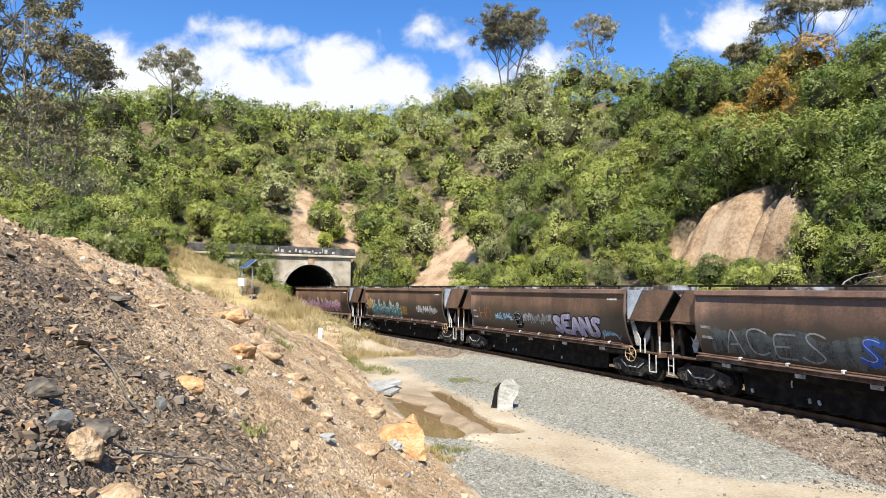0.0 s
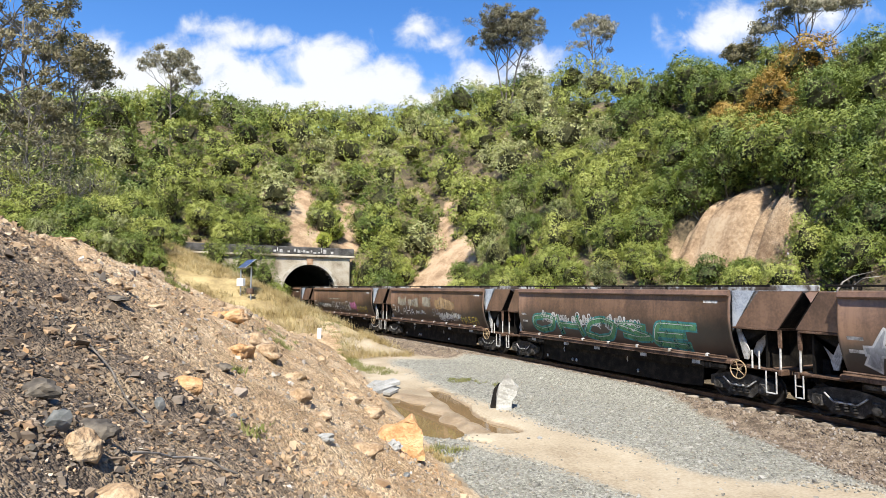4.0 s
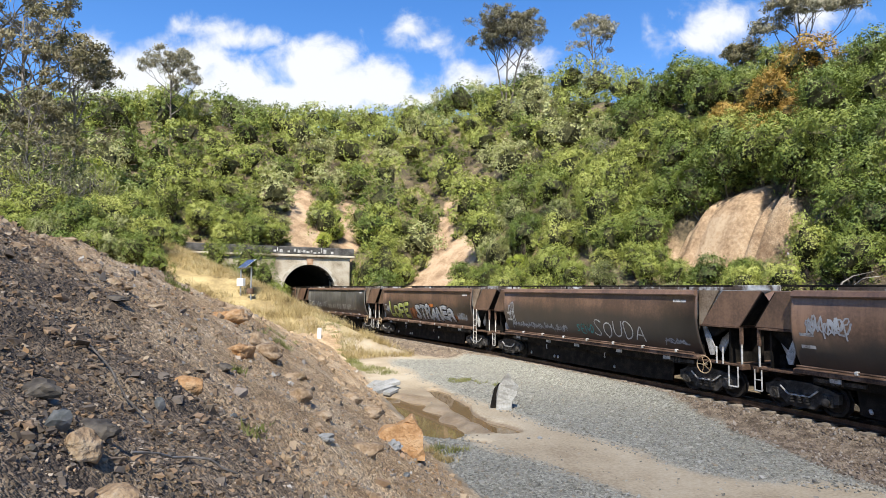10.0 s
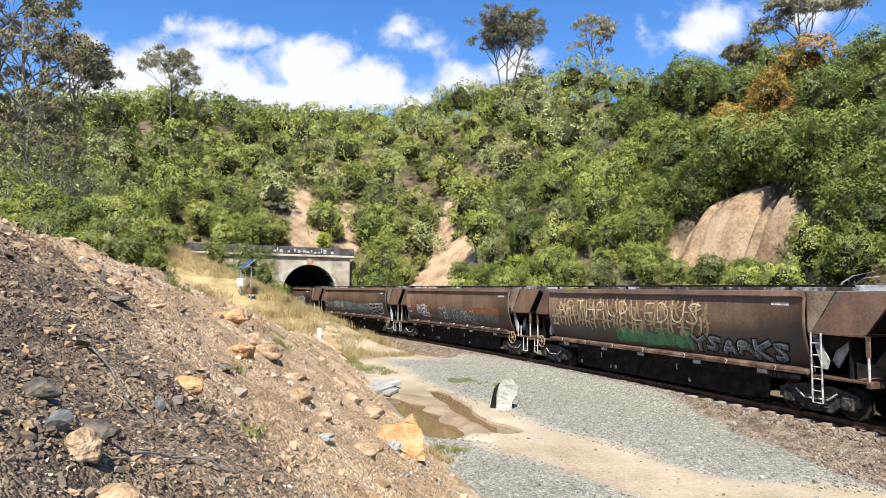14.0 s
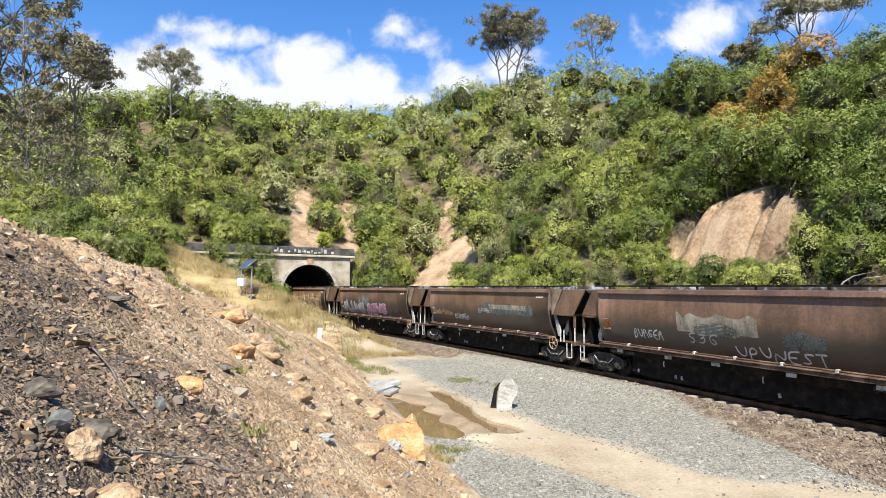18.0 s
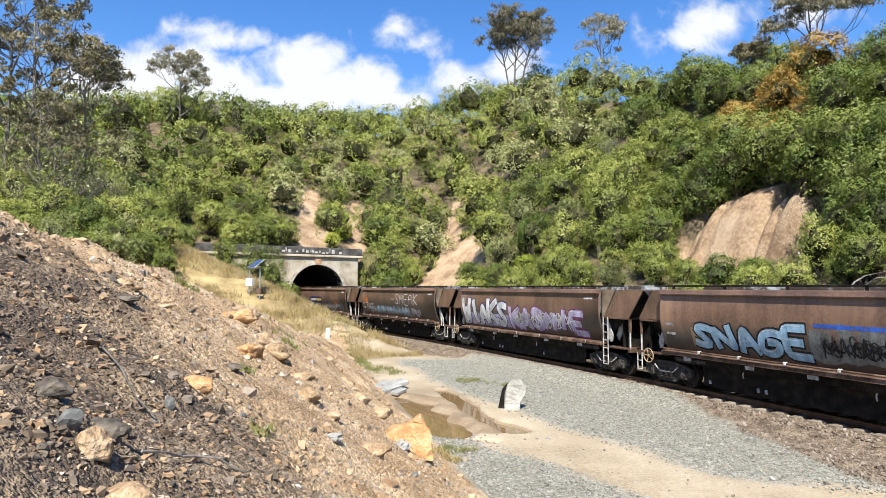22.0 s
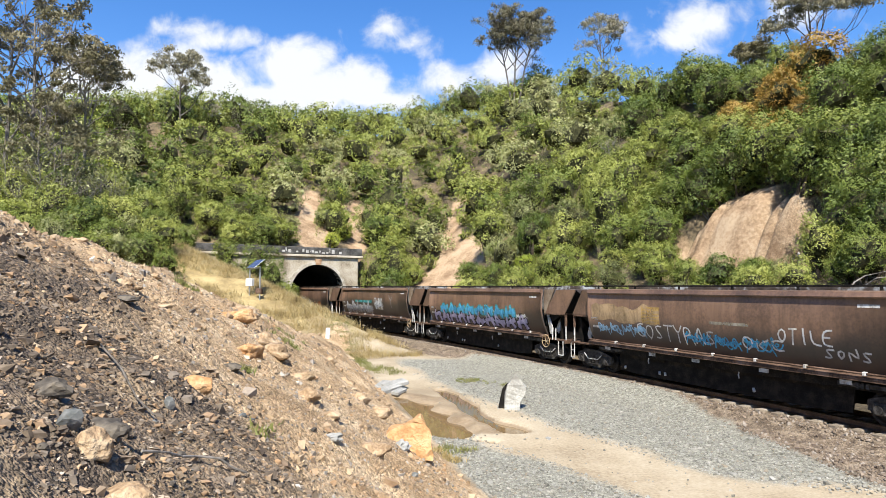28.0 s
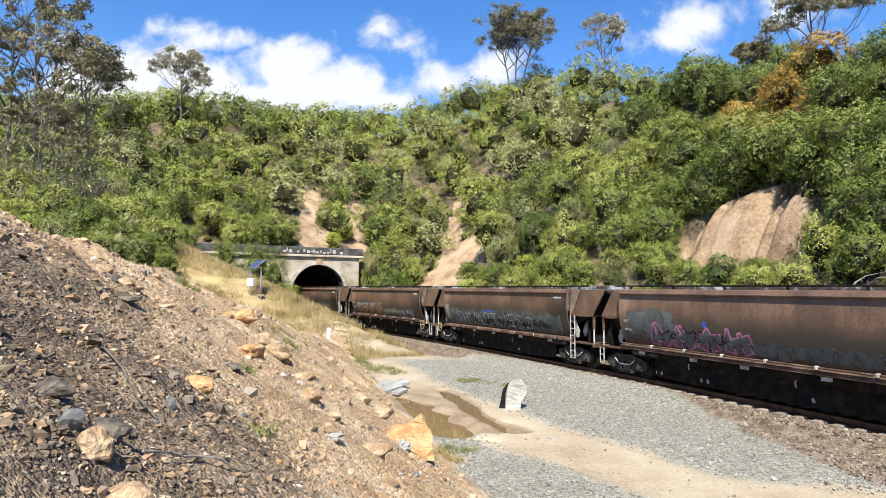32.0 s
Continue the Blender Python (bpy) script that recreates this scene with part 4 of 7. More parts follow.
def graffito(w, kind, a, u0, u1, z0, z1, fill, edge, rng):
    """One painted piece on a wagon's side: tag, throw-up, scribble, calligraphy, buffed patch or strip."""
    what = {"tag": "sprayed_tag", "throw": "graffiti_piece", "scrawl": "sprayed_scrawl", "script": "graffiti_script", "patch": "buffed_patch", "spikes": "graffiti_piece", "strip": "painted_strip"}[kind]
    if kind in ("patch", "strip"):
        bm = bmesh.new()
        n = max(2, int((u1 - u0) / 0.3))
        rows = []
        for i in range(n + 1):
            u = u0 + (u1 - u0) * i / n
            j = 0 if kind == "strip" else 0.16
            lo, hi = z0 + rng.uniform(-j, j) * 0.5, z1 + rng.uniform(-j, j)
            rows.append([(u, min(3.4, max(1.38, lo + (hi - lo) * k / 5))) for k in range(6)])
        surface(bm, rows, 0.004)
        part(what, bm, spray(fill), w)
        return
    if kind in ("tag", "scrawl"):
        bm = bmesh.new()
        if kind == "tag":
            for s in lettering(a, u0, u1, z0, z1, rng, 0.7):
                ribbon(bm, s, 0.055, 0.009)
        else:
            for k in range(a):
                d = (u1 - u0) / a
                ribbon(bm, scribble(u0 + k * d, u0 + (k + 0.9) * d, z0 + rng.uniform(0, 0.12), z1 - rng.uniform(0, 0.15), rng, 0.12), 0.046, 0.009)
                ribbon(bm, scribble(u0 + (k + 0.05) * d, u0 + (k + 0.7) * d, z0, z1, rng, 0.2), 0.06, 0.0095)
                ribbon(bm, [(u0 + (k + i * 0.14) * d, (z0 + 0.05, z1 - 0.05)[i % 2] + rng.uniform(-0.1, 0.1)) for i in range(7)], 0.05, 0.0085)
        part(what, bm, spray(fill), w)
        return
    if kind == "script":   # dense calligraphy over a whole field
        bm = bmesh.new()
        u = u0
        while u < u1:
            for row in range(a):
                h = (z1 - z0) / a
                b = z0 + h * row + rng.uniform(-0.1, 0.1)
                sw = rng.uniform(-0.2, 0.2)
                ribbon(bm, [(u, b), (u + sw, b + h * 0.45), (u + sw * 0.3 + 0.06, b + h * 0.95)], 0.10, 0.009)
                ribbon(bm, [(u + sw - 0.18, b + h * rng.uniform(0.3, 0.7)), (u + 0.02, b + h * rng.uniform(0.4, 0.6)), (u + 0.25, b + h * rng.uniform(0.3, 0.9))], 0.06, 0.010)
            u += rng.uniform(0.22, 0.36)
        tagged(part(what, bm, spray(fill), w), kind="stuff")
        return
    width = (z1 - z0) * (0.25 if kind == "throw" else 0.17)
    low, high = bmesh.new(), bmesh.new()
    if kind == "spikes":   # letters built of slanting pointed bars
        n, h = max(3, int((u1 - u0) / 1.05)), z1 - z0
        for i in range(n):
            c = u0 + (i + 0.5) * (u1 - u0) / n
            bars = [((c - 0.42, z0), (c - 0.42 + rng.uniform(0.0, 0.55), z1 - rng.uniform(0, 0.25) * h), 0.36, 0.04), ((c + rng.uniform(0.15, 0.45), z0), (c + rng.uniform(-0.35, 0.2), z0 + h * rng.uniform(0.7, 1.0)), 0.32, 0.10),
                    ((c - 0.5, z0 + h * rng.uniform(0.2, 0.45)), (c + 0.5, z0 + h * rng.uniform(0.3, 0.65)), 0.16, 0.26)]
            for k, (p0, p1, w0, w1) in enumerate(bars):
                out = (Vector(p1) - Vector(p0)).normalized() * 0.07
                blade(low, Vector(p0) - out, Vector(p1) + out, w0 + 0.13, w1 + 0.11, 0.007 + 0.0004 * k)
                blade(high, p0, p1, w0, w1, 0.011 + 0.0004 * k)
        strokes = []
    else:
        strokes = lettering(a, u0, u1, z0 + width * 0.5, z1 - width * 0.5, rng, 1.0)
    for i, s in enumerate(strokes):
        ribbon(low, s, width + 0.13, 0.007 + 0.0004 * (i % 5))
        ribbon(high, s, width, 0.011 + 0.0004 * (i % 5))
    p = part(what, low, spray(edge), w)
    inside = part("fill", high, spray(fill), p)
    if kind == "spikes":
        tagged(p, kind="stuff")
        tagged(inside, kind="stuff")
    if kind == "throw" and width > 0.12:
        shine = bmesh.new()
        for s in strokes:
            ribbon(shine, [Vector(v) + Vector((-width * 0.26, width * 0.26)) for v in s], width * 0.11, 0.0145)
        part("highlight", shine, spray("white"), p)


# what is sprayed on each wagon, in the order in which they pass
SPRAYED = {
    -4: [("scrawl", 3, 2, 9, 1.6, 2.2, "white", "")],
    -3: [("spikes", "WMAWR", 1.0, 11.2, 1.55, 2.65, "pink", "white"), ("scrawl", 3, 2, 9, 1.8, 2.4, "lilac", "")],
    -2: [("patch", "", 0.4, 1.4, 2.0, 2.8, "gold", ""), ("spikes", "KAWS", 1.2, 6.6, 1.5, 2.7, "teal", "white"), ("strip", "", 6.2, 7.6, 1.7, 2.3, "gold", ""), ("scrawl", 3, 9.2, 12.2, 1.9, 2.5, "white", "")],
    -1: [("tag", "HO", 0.9, 2.3, 1.9, 2.6, "orange", ""), ("scrawl", 2, 2.6, 4.4, 1.9, 2.4, "sky", ""), ("throw", "B", 4.6, 5.5, 1.6, 2.5, "black", "slate"), ("scrawl", 3, 5.4, 8.0, 1.9, 2.5, "silver", ""),
         ("throw", "SEANS", 8.0, 11.4, 1.5, 2.5, "lilac", "black"), ("scrawl", 1, 11.4, 12.6, 1.5, 2.0, "sky", "")],
    0: [("patch", "", 0.5, 12, 1.5, 2.3, "slate", ""), ("tag", "ACES", 1.0, 4.8, 1.55, 2.4, "silver", ""), ("throw", "SIHI", 5.6, 8.4, 1.6, 2.4, "blue", "slate"), ("patch", "", 7.6, 9.2, 2.2, 2.9, "tan", ""), ("tag", "OBU", 9.6, 11.2, 2.0, 2.5, "white", "")],
    1: [("tag", "SURK", 1.5, 2.9, 1.7, 2.2, "silver", ""), ("spikes", "SMAES", 3.0, 7.6, 1.6, 2.8, "cyan", "pink"), ("throw", "CMS", 7.4, 11.0, 1.4, 2.1, "gold", "black"), ("tag", "SHSFE", 7.6, 11.5, 2.1, 2.6, "green", ""), ("patch", "", 10.6, 12.7, 1.5, 2.2, "silver", "")],
    2: [("scrawl", 3, 0.9, 2.6, 1.9, 2.3, "grey", ""), ("scrawl", 3, 2.0, 4.2, 1.8, 2.3, "white", ""), ("tag", "CHESVIEW", 4.6, 8.6, 1.6, 2.4, "white", ""), ("scrawl", 3, 8.6, 9.8, 1.7, 2.5, "pink", ""), ("tag", "NOOB", 9.9, 12.0, 1.6, 2.1, "yellow", ""), ("strip", "", 3.6, 6.4, 2.6, 2.68, "buff", "")],
    3: [("patch", "", 1.2, 2.6, 2.4, 2.95, "buff", ""), ("patch", "", 2.9, 4.5, 2.4, 2.95, "buff", ""), ("patch", "", 5.2, 6.4, 2.4, 2.95, "buff", ""), ("patch", "", 7.0, 9.6, 2.3, 2.9, "tan", ""), ("tag", "ULAHA", 0.5, 3.8, 1.75, 2.3, "white", ""), ("scrawl", 2, 4.0, 5.6, 1.8, 2.2, "silver", ""), ("tag", "25W", 6.0, 7.4, 1.8, 2.25, "silver", ""), ("scrawl", 4, 7.4, 10.2, 1.55, 2.2, "white", ""), ("tag", "MASER", 10.2, 12.2, 1.5, 1.95, "yellow", "")],
    4: [("throw", "OHOSE", 1.0, 11.5, 1.5, 2.4, "green", "teal"), ("scrawl", 3, 2, 9, 1.9, 2.6, "white", "")],
    5: [("spikes", "HAKE", 0.6, 4.8, 1.6, 2.7, "silver", "white"), ("throw", "SNE", 6.4, 9.8, 1.6, 2.8, "white", "black"), ("patch", "", 5.0, 6.4, 1.6, 2.2, "cyan", ""), ("patch", "", 9.9, 11.6, 1.6, 2.3, "blue", "")],
    6: [("scrawl", 2, 0.6, 2.4, 2.0, 2.5, "white", ""), ("tag", "AFYK", 2.2, 4.0, 1.8, 2.3, "silver", ""), ("spikes", "CLLA", 4.1, 6.4, 1.6, 2.5, "sky", "silver"), ("throw", "BURGS", 6.6, 10.0, 1.5, 2.45, "red", "cream"), ("scrawl", 2, 10.2, 12.0, 1.7, 2.2, "sky", "")],
    7: [("patch", "", 0.8, 1.9, 1.6, 2.7, "yellow", ""), ("strip", "", 1.9, 5.4, 2.3, 2.7, "gold", ""), ("throw", "SMYCS", 1.2, 6.0, 1.5, 2.75, "blue", "red"), ("strip", "", 5.4, 6.4, 2.1, 2.6, "silver", ""), ("throw", "OMISC", 6.5, 12.2, 1.5, 2.5, "lime", "magenta"), ("strip", "", 0.6, 12.4, 1.40, 1.56, "orange", "")],
    8: [("tag", "SHHE", 0.3, 2.2, 2.1, 2.5, "pink", ""), ("tag", "FHI", 1.0, 2.6, 1.75, 2.1, "white", ""), ("patch", "", 2.9, 8.0, 2.1, 2.8, "grey", ""), ("tag", "CODD", 3.1, 4.4, 1.65, 2.2, "white", ""), ("scrawl", 2, 4.8, 6.6, 1.7, 2.15, "green", ""), ("strip", "", 4.8, 7.0, 2.72, 2.86, "blue", ""), ("throw", "MISFIT", 6.6, 11.4, 1.5, 2.25, "cyan", "blue"), ("scrawl", 2, 11.0, 12.3, 2.1, 2.5, "pink", "")],
    9: [("tag", "DYE", 0.8, 1.5, 1.9, 2.3, "white", ""), ("tag", "DYLE", 2.0, 3.2, 1.85, 2.3, "white", ""), ("tag", "DYE", 3.6, 4.6, 1.85, 2.3, "white", ""), ("tag", "DYS", 5.0, 5.7, 1.75, 2.1, "white", ""), ("tag", "DYS", 6.0, 6.7, 1.75, 2.1, "white", ""), ("tag", "DUS", 7.0, 7.8, 1.75, 2.2, "white", ""), ("tag", "DUS", 8.3, 9.0, 1.7, 2.2, "white", ""), ("tag", "DUS", 9.2, 10.1, 1.7, 2.2, "white", ""), ("tag", "STAMP", 10.4, 12.0, 1.7, 1.85, "silver", "")],
    10: [("scrawl", 2, 0.5, 1.2, 1.8, 2.4, "silver", ""), ("throw", "LOFE", 1.0, 4.4, 1.5, 2.55, "lime", "black"), ("patch", "", 4.6, 5.6, 1.5, 2.2, "rust", ""), ("throw", "STRANER", 5.4, 10.8, 1.5, 2.5, "silver", "black"), ("strip", "", 7.2, 8.2, 2.4, 2.6, "orange", ""), ("scrawl", 2, 11.2, 12.2, 1.6, 2.2, "silver", ""), ("patch", "", 10.6, 11.2, 1.6, 2.0, "rust", "")],
    11: [("tag", "SER", 0.3, 0.9, 1.9, 2.9, "silver", ""), ("scrawl", 5, 0.5, 5.4, 1.6, 2.0, "silver", ""), ("tag", "SEND", 6.0, 7.3, 1.7, 2.1, "teal", ""), ("tag", "SOUDA", 7.2, 10.4, 1.6, 2.3, "white", ""), ("scrawl", 2, 11.3, 12.4, 1.6, 1.9, "silver", "")],
    12: [("scrawl", 2, 0.4, 1.7, 2.3, 3.0, "silver", ""), ("patch", "", 5.0, 7.0, 2.3, 2.8, "slate", ""), ("scrawl", 2, 3.2, 5.0, 1.8, 2.3, "teal", ""), ("tag", "SK", 6.6, 7.6, 1.7, 2.1, "white", ""), ("tag", "AM", 8.2, 9.2, 1.7, 2.2, "white", ""), ("tag", "MURCE", 10.2, 12.4, 1.6, 2.1, "silver", "")],
    13: [("script", 2, 1.3, 5.4, 1.9, 3.2, "gold", ""), ("tag", "GYOKE", 1.6, 5.2, 2.1, 3.1, "cream", ""), ("throw", "BUEB", 6.4, 11.6, 1.5, 2.6, "slate", "white"), ("tag", "OR", 0.5, 1.2, 2.5, 3.1, "white", "")],
    14: [("patch", "", 0.6, 12.2, 1.5, 2.4, "grey", ""), ("tag", "GROVE", 2.2, 4.6, 1.8, 2.4, "white", ""), ("tag", "BOS", 5.2, 7.0, 1.75, 2.35, "silver", ""), ("tag", "GRUVE", 7.4, 9.6, 1.65, 2.25, "silver", ""), ("throw", "SEES", 9.8, 12.4, 1.6, 2.4, "black", "white")],
    15: [("patch", "", 1.0, 1.9, 2.2, 2.7, "rust", ""), ("patch", "", 2.6, 3.8, 2.1, 2.6, "rust", ""), ("throw", "WEL", 1.6, 3.4, 1.8, 2.45, "grey", "white"), ("patch", "", 5.2, 11.8, 1.7, 2.4, "slate", ""), ("tag", "SB", 4.6, 6.0, 1.7, 2.4, "silver", ""), ("tag", "BOOREL", 6.6, 9.6, 1.6, 2.3, "silver", ""), ("strip", "", 8.0, 12.0, 2.1, 2.5, "rust", "")],
    16: [("script", 2, 0.3, 9.6, 2.0, 3.25, "tan", ""), ("tag", "ARTHRUPLEDUS", 0.6, 9.2, 2.4, 3.15, "cream", ""), ("patch", "", 4.6, 8.6, 1.5, 2.1, "green", ""), ("throw", "YSARKS", 8.6, 12.4, 1.45, 2.1, "grey", "black")],
    17: [("throw", "GEFHOT", 0.6, 11.6, 1.5, 2.6, "green", "cream"), ("scrawl", 3, 1, 10, 1.8, 2.5, "yellow", "")],
    18: [("patch", "", 0.3, 12.0, 1.5, 3.1, "tan", ""), ("script", 2, 0.4, 11.8, 1.6, 3.2, "rust", ""), ("script", 2, 0.6, 11.4, 1.6, 3.0, "cream", "")],
    19: [("tag", "SA", 0.2, 0.6, 2.3, 2.9, "tan", ""), ("throw", "SLUMS", 0.7, 5.2, 1.55, 2.5, "silver", "lilac"), ("patch", "", 4.2, 6.4, 2.3, 2.9, "grey", ""), ("throw", "SEWS", 5.6, 9.4, 1.5, 2.4, "pink", "white"), ("scrawl", 2, 9.8, 11.8, 1.6, 2.1, "slate", "")],
    20: [("scrawl", 2, 0.3, 3.0, 1.9, 2.4, "tan", ""), ("tag", "BURGER", 3.2, 5.0, 1.75, 2.1, "white", ""), ("patch", "", 6.6, 11.6, 2.2, 2.75, "slate", ""), ("strip", "", 7.4, 11.0, 2.5, 2.75, "buff", ""), ("scrawl", 2, 6.2, 7.6, 2.2, 2.6, "silver", "")],
    21: [("strip", "", 0.2, 0.7, 1.9, 2.4, "rust", ""), ("tag", "BURGER", 2.0, 3.6, 1.75, 2.1, "white", ""), ("patch", "", 4.4, 7.8, 2.1, 2.8, "buff", ""), ("patch", "", 5.2, 7.0, 2.1, 2.5, "slate", ""), ("tag", "53G", 4.8, 6.2, 1.7, 2.15, "silver", ""), ("patch", "", 8.6, 10.0, 1.9, 2.3, "slate", ""), ("tag", "UPUNEST", 6.8, 10.0, 1.45, 1.8, "white", "")],
    22: [("patch", "", 0.1, 3.6, 2.4, 3.3, "tan", ""), ("strip", "", 0.5, 1.0, 2.2, 3.3, "buff", ""), ("strip", "", 1.9, 2.4, 2.3, 3.3, "buff", ""), ("strip", "", 2.8, 3.2, 2.2, 3.3, "cream", ""), ("throw", "LAST", 0.7, 4.6, 1.45, 2.4, "gold", "black"), ("tag", "LOST", 4.8, 6.2, 2.3, 2.8, "cream", ""), ("tag", "SKUM", 6.6, 8.4, 2.3, 2.9, "cream", ""), ("throw", "SONDAS", 5.6, 11.4, 1.45, 2.1, "rust", "orange"), ("strip", "", 6.0, 6.8, 1.8, 2.2, "sky", ""), ("strip", "", 10.8, 11.6, 1.6, 2.1, "silver", "")],
    23: [("strip", "", 4.2, 7.2, 2.15, 2.75, "navy", ""), ("strip", "", 4.4, 5.7, 2.38, 2.55, "white", ""), ("strip", "", 5.8, 7.1, 2.35, 2.57, "yellow", ""), ("scrawl", 4, 0.3, 2.6, 1.7, 2.4, "silver", ""), ("scrawl", 3, 2.8, 5.2, 1.7, 2.1, "silver", ""), ("scrawl", 2, 5.2, 6.4, 1.7, 2.1, "tan", ""), ("scrawl", 5, 7.2, 11.0, 1.5, 2.2, "silver", ""), ("patch", "", 10.2, 11.0, 1.9, 2.3, "rust", ""), ("tag", "OLB", 11.0, 12.2, 1.5, 2.1, "sky", "")],
    24: [("scrawl", 2, 0.3, 1.3, 2.3, 3.0, "orange", ""), ("tag", "TAGE", 0.8, 2.4, 1.9, 2.4, "white", ""), ("tag", "-SMERK", 5.8, 10.4, 2.4, 3.15, "white", ""), ("scrawl", 6, 1.6, 10.8, 1.5, 2.25, "silver", ""), ("scrawl", 3, 3.0, 9.0, 1.6, 2.3, "sky", "")],
    25: [("strip", "", 0.1, 5.4, 1.5, 2.2, "lilac", ""), ("throw", "WIAKS", 0.1, 5.2, 1.5, 3.0, "white", "navy"), ("throw", "KASMIE", 5.5, 11.9, 1.5, 2.7, "lilac", "magenta"), ("scrawl", 3, 6, 11, 1.7, 2.5, "white", "")],
    26: [("throw", "SNAGE", 1.5, 6.0, 1.5, 2.5, "sky", "black"), ("strip", "", 1.4, 2.0, 1.6, 2.3, "tan", ""), ("strip", "", 6.2, 8.8, 2.55, 2.68, "blue", ""), ("patch", "", 6.0, 9.2, 1.6, 2.6, "grey", ""), ("scrawl", 3, 6.4, 9.0, 1.7, 2.4, "black", ""), ("scrawl", 2, 9.2, 10.2, 1.6, 2.1, "lime", ""), ("tag", "SHIZU", 9.0, 12.4, 1.6, 2.1, "white", "")],
    27: [("tag", "VASEN", 1.4, 4.0, 1.7, 2.15, "teal", ""), ("strip", "", 5.2, 8.0, 2.50, 2.72, "blue", ""), ("strip", "", 4.6, 8.4, 2.72, 2.78, "slate", ""), ("tag", "GAMALWARES", 4.6, 8.4, 1.75, 2.3, "teal", ""), ("tag", "TABLE", 5.0, 8.2, 1.45, 1.85, "silver", ""), ("tag", "SHZUE", 8.9, 12.4, 1.6, 2.15, "white", "")],
    28: [("script", 3, 0.2, 12.6, 1.5, 3.3, "buff", ""), ("script", 2, 0.3, 12.4, 1.45, 2.4, "silver", ""), ("scrawl", 2, 11.4, 12.4, 1.5, 1.9, "white", "")],
    29: [("patch", "", 0.4, 10.4, 1.8, 2.5, "tan", ""), ("patch", "", 4.8, 7.4, 2.1, 2.7, "slate", ""), ("strip", "", 5.2, 6.8, 2.6, 2.68, "blue", ""), ("tag", "NERS", 0.6, 2.0, 1.8, 2.2, "white", ""), ("scrawl", 2, 2.8, 4.4, 1.8, 2.2, "silver", ""), ("tag", "NERS", 4.8, 6.6, 1.8, 2.3, "silver", ""), ("tag", "GARIE", 7.0, 8.8, 1.7, 2.2, "silver", ""), ("tag", "PERSCOPE", 8.8, 12.2, 1.6, 2.1, "white", "")],
    30: [("scrawl", 2, 0.3, 1.6, 2.6, 3.1, "orange", ""), ("throw", "SKREW", 2.2, 8.4, 1.5, 2.5, "slate", "white"), ("patch", "", 8.8, 11.2, 1.6, 2.2, "rust", "")],
    31: [("spikes", "SWENS", 0.8, 6.6, 1.6, 2.5, "silver", "white"), ("scrawl", 2, 7.2, 8.6, 1.8, 2.9, "white", ""), ("tag", "Y", 9.8, 10.6, 2.2, 3.1, "silver", ""), ("strip", "", 3.0, 6.6, 2.4, 2.6, "teal", "")],
    32: [("spikes", "WMEGENO", 0.4, 11.6, 1.5, 2.3, "lilac", "black"), ("spikes", "", 1.6, 10.6, 2.1, 2.7, "cyan", "teal"), ("tag", "OO", 6.4, 8.6, 1.7, 2.5, "white", ""), ("scrawl", 1, 10.6, 11.6, 2.0, 2.4, "white", "")],
    33: [("patch", "", 0.2, 4.4, 2.3, 2.95, "tan", ""), ("strip", "", 3.4, 4.4, 2.3, 2.95, "gold", ""), ("scrawl", 4, 0.6, 3.6, 1.75, 2.3, "sky", ""), ("tag", "COSTYRAS", 3.0, 7.0, 1.7, 2.3, "white", ""), ("scrawl", 3, 5.6, 9.4, 1.6, 2.2, "cyan", ""), ("tag", "OKC", 8.0, 9.6, 1.7, 2.1, "white", ""), ("tag", "OTILE", 9.4, 11.2, 2.05, 2.5, "white", ""), ("tag", "SONS", 10.8, 12.2, 1.7, 2.0, "white", ""), ("strip", "", 6.8, 8.4, 2.45, 2.55, "buff", "")],
    34: [("patch", "", 0.1, 1.0, 1.5, 2.9, "teal", ""), ("patch", "", 0.8, 11.8, 1.9, 2.7, "cream", ""), ("spikes", "MACHRINE", 1.2, 11.6, 1.45, 2.7, "magenta", "white"), ("scrawl", 1, 6.6, 7.2, 2.5, 2.8, "navy", ""), ("tag", "O", 8.6, 9.4, 2.5, 2.7, "sky", ""), ("strip", "", 10.8, 12.4, 1.5, 1.9, "slate", "")],
    35: [("tag", "VI", 0.6, 2.2, 1.7, 2.7, "buff", ""), ("tag", "ILA", 3.4, 7.6, 1.6, 2.7, "silver", ""), ("scrawl", 3, 7.6, 11.4, 1.6, 2.2, "buff", ""), ("scrawl", 2, 8.2, 9.4, 1.6, 2.1, "sky", ""), ("tag", "I", 9.8, 10.4, 1.6, 2.3, "white", ""), ("patch", "", 0.6, 4.0, 1.9, 2.7, "rust", "")],
    36: [("throw", "OGOPS", 1.2, 6.6, 1.5, 2.4, "rust", "tan"), ("scrawl", 4, 1.0, 5.0, 2.0, 2.5, "sky", ""), ("scrawl", 5, 5.2, 11.8, 1.5, 2.1, "silver", ""), ("scrawl", 3, 6, 9, 1.6, 2.1, "lime", "")],
    37: [("patch", "", 0.5, 12.4, 1.45, 2.35, "slate", ""), ("tag", "SHWARTNESS", 1.4, 10.0, 1.55, 2.2, "silver", ""), ("scrawl", 5, 3, 11.6, 1.5, 2.1, "black", ""), ("strip", "", 4.8, 6.2, 2.3, 2.38, "blue", ""), ("patch", "", 0.1, 0.6, 1.7, 2.7, "buff", "")],
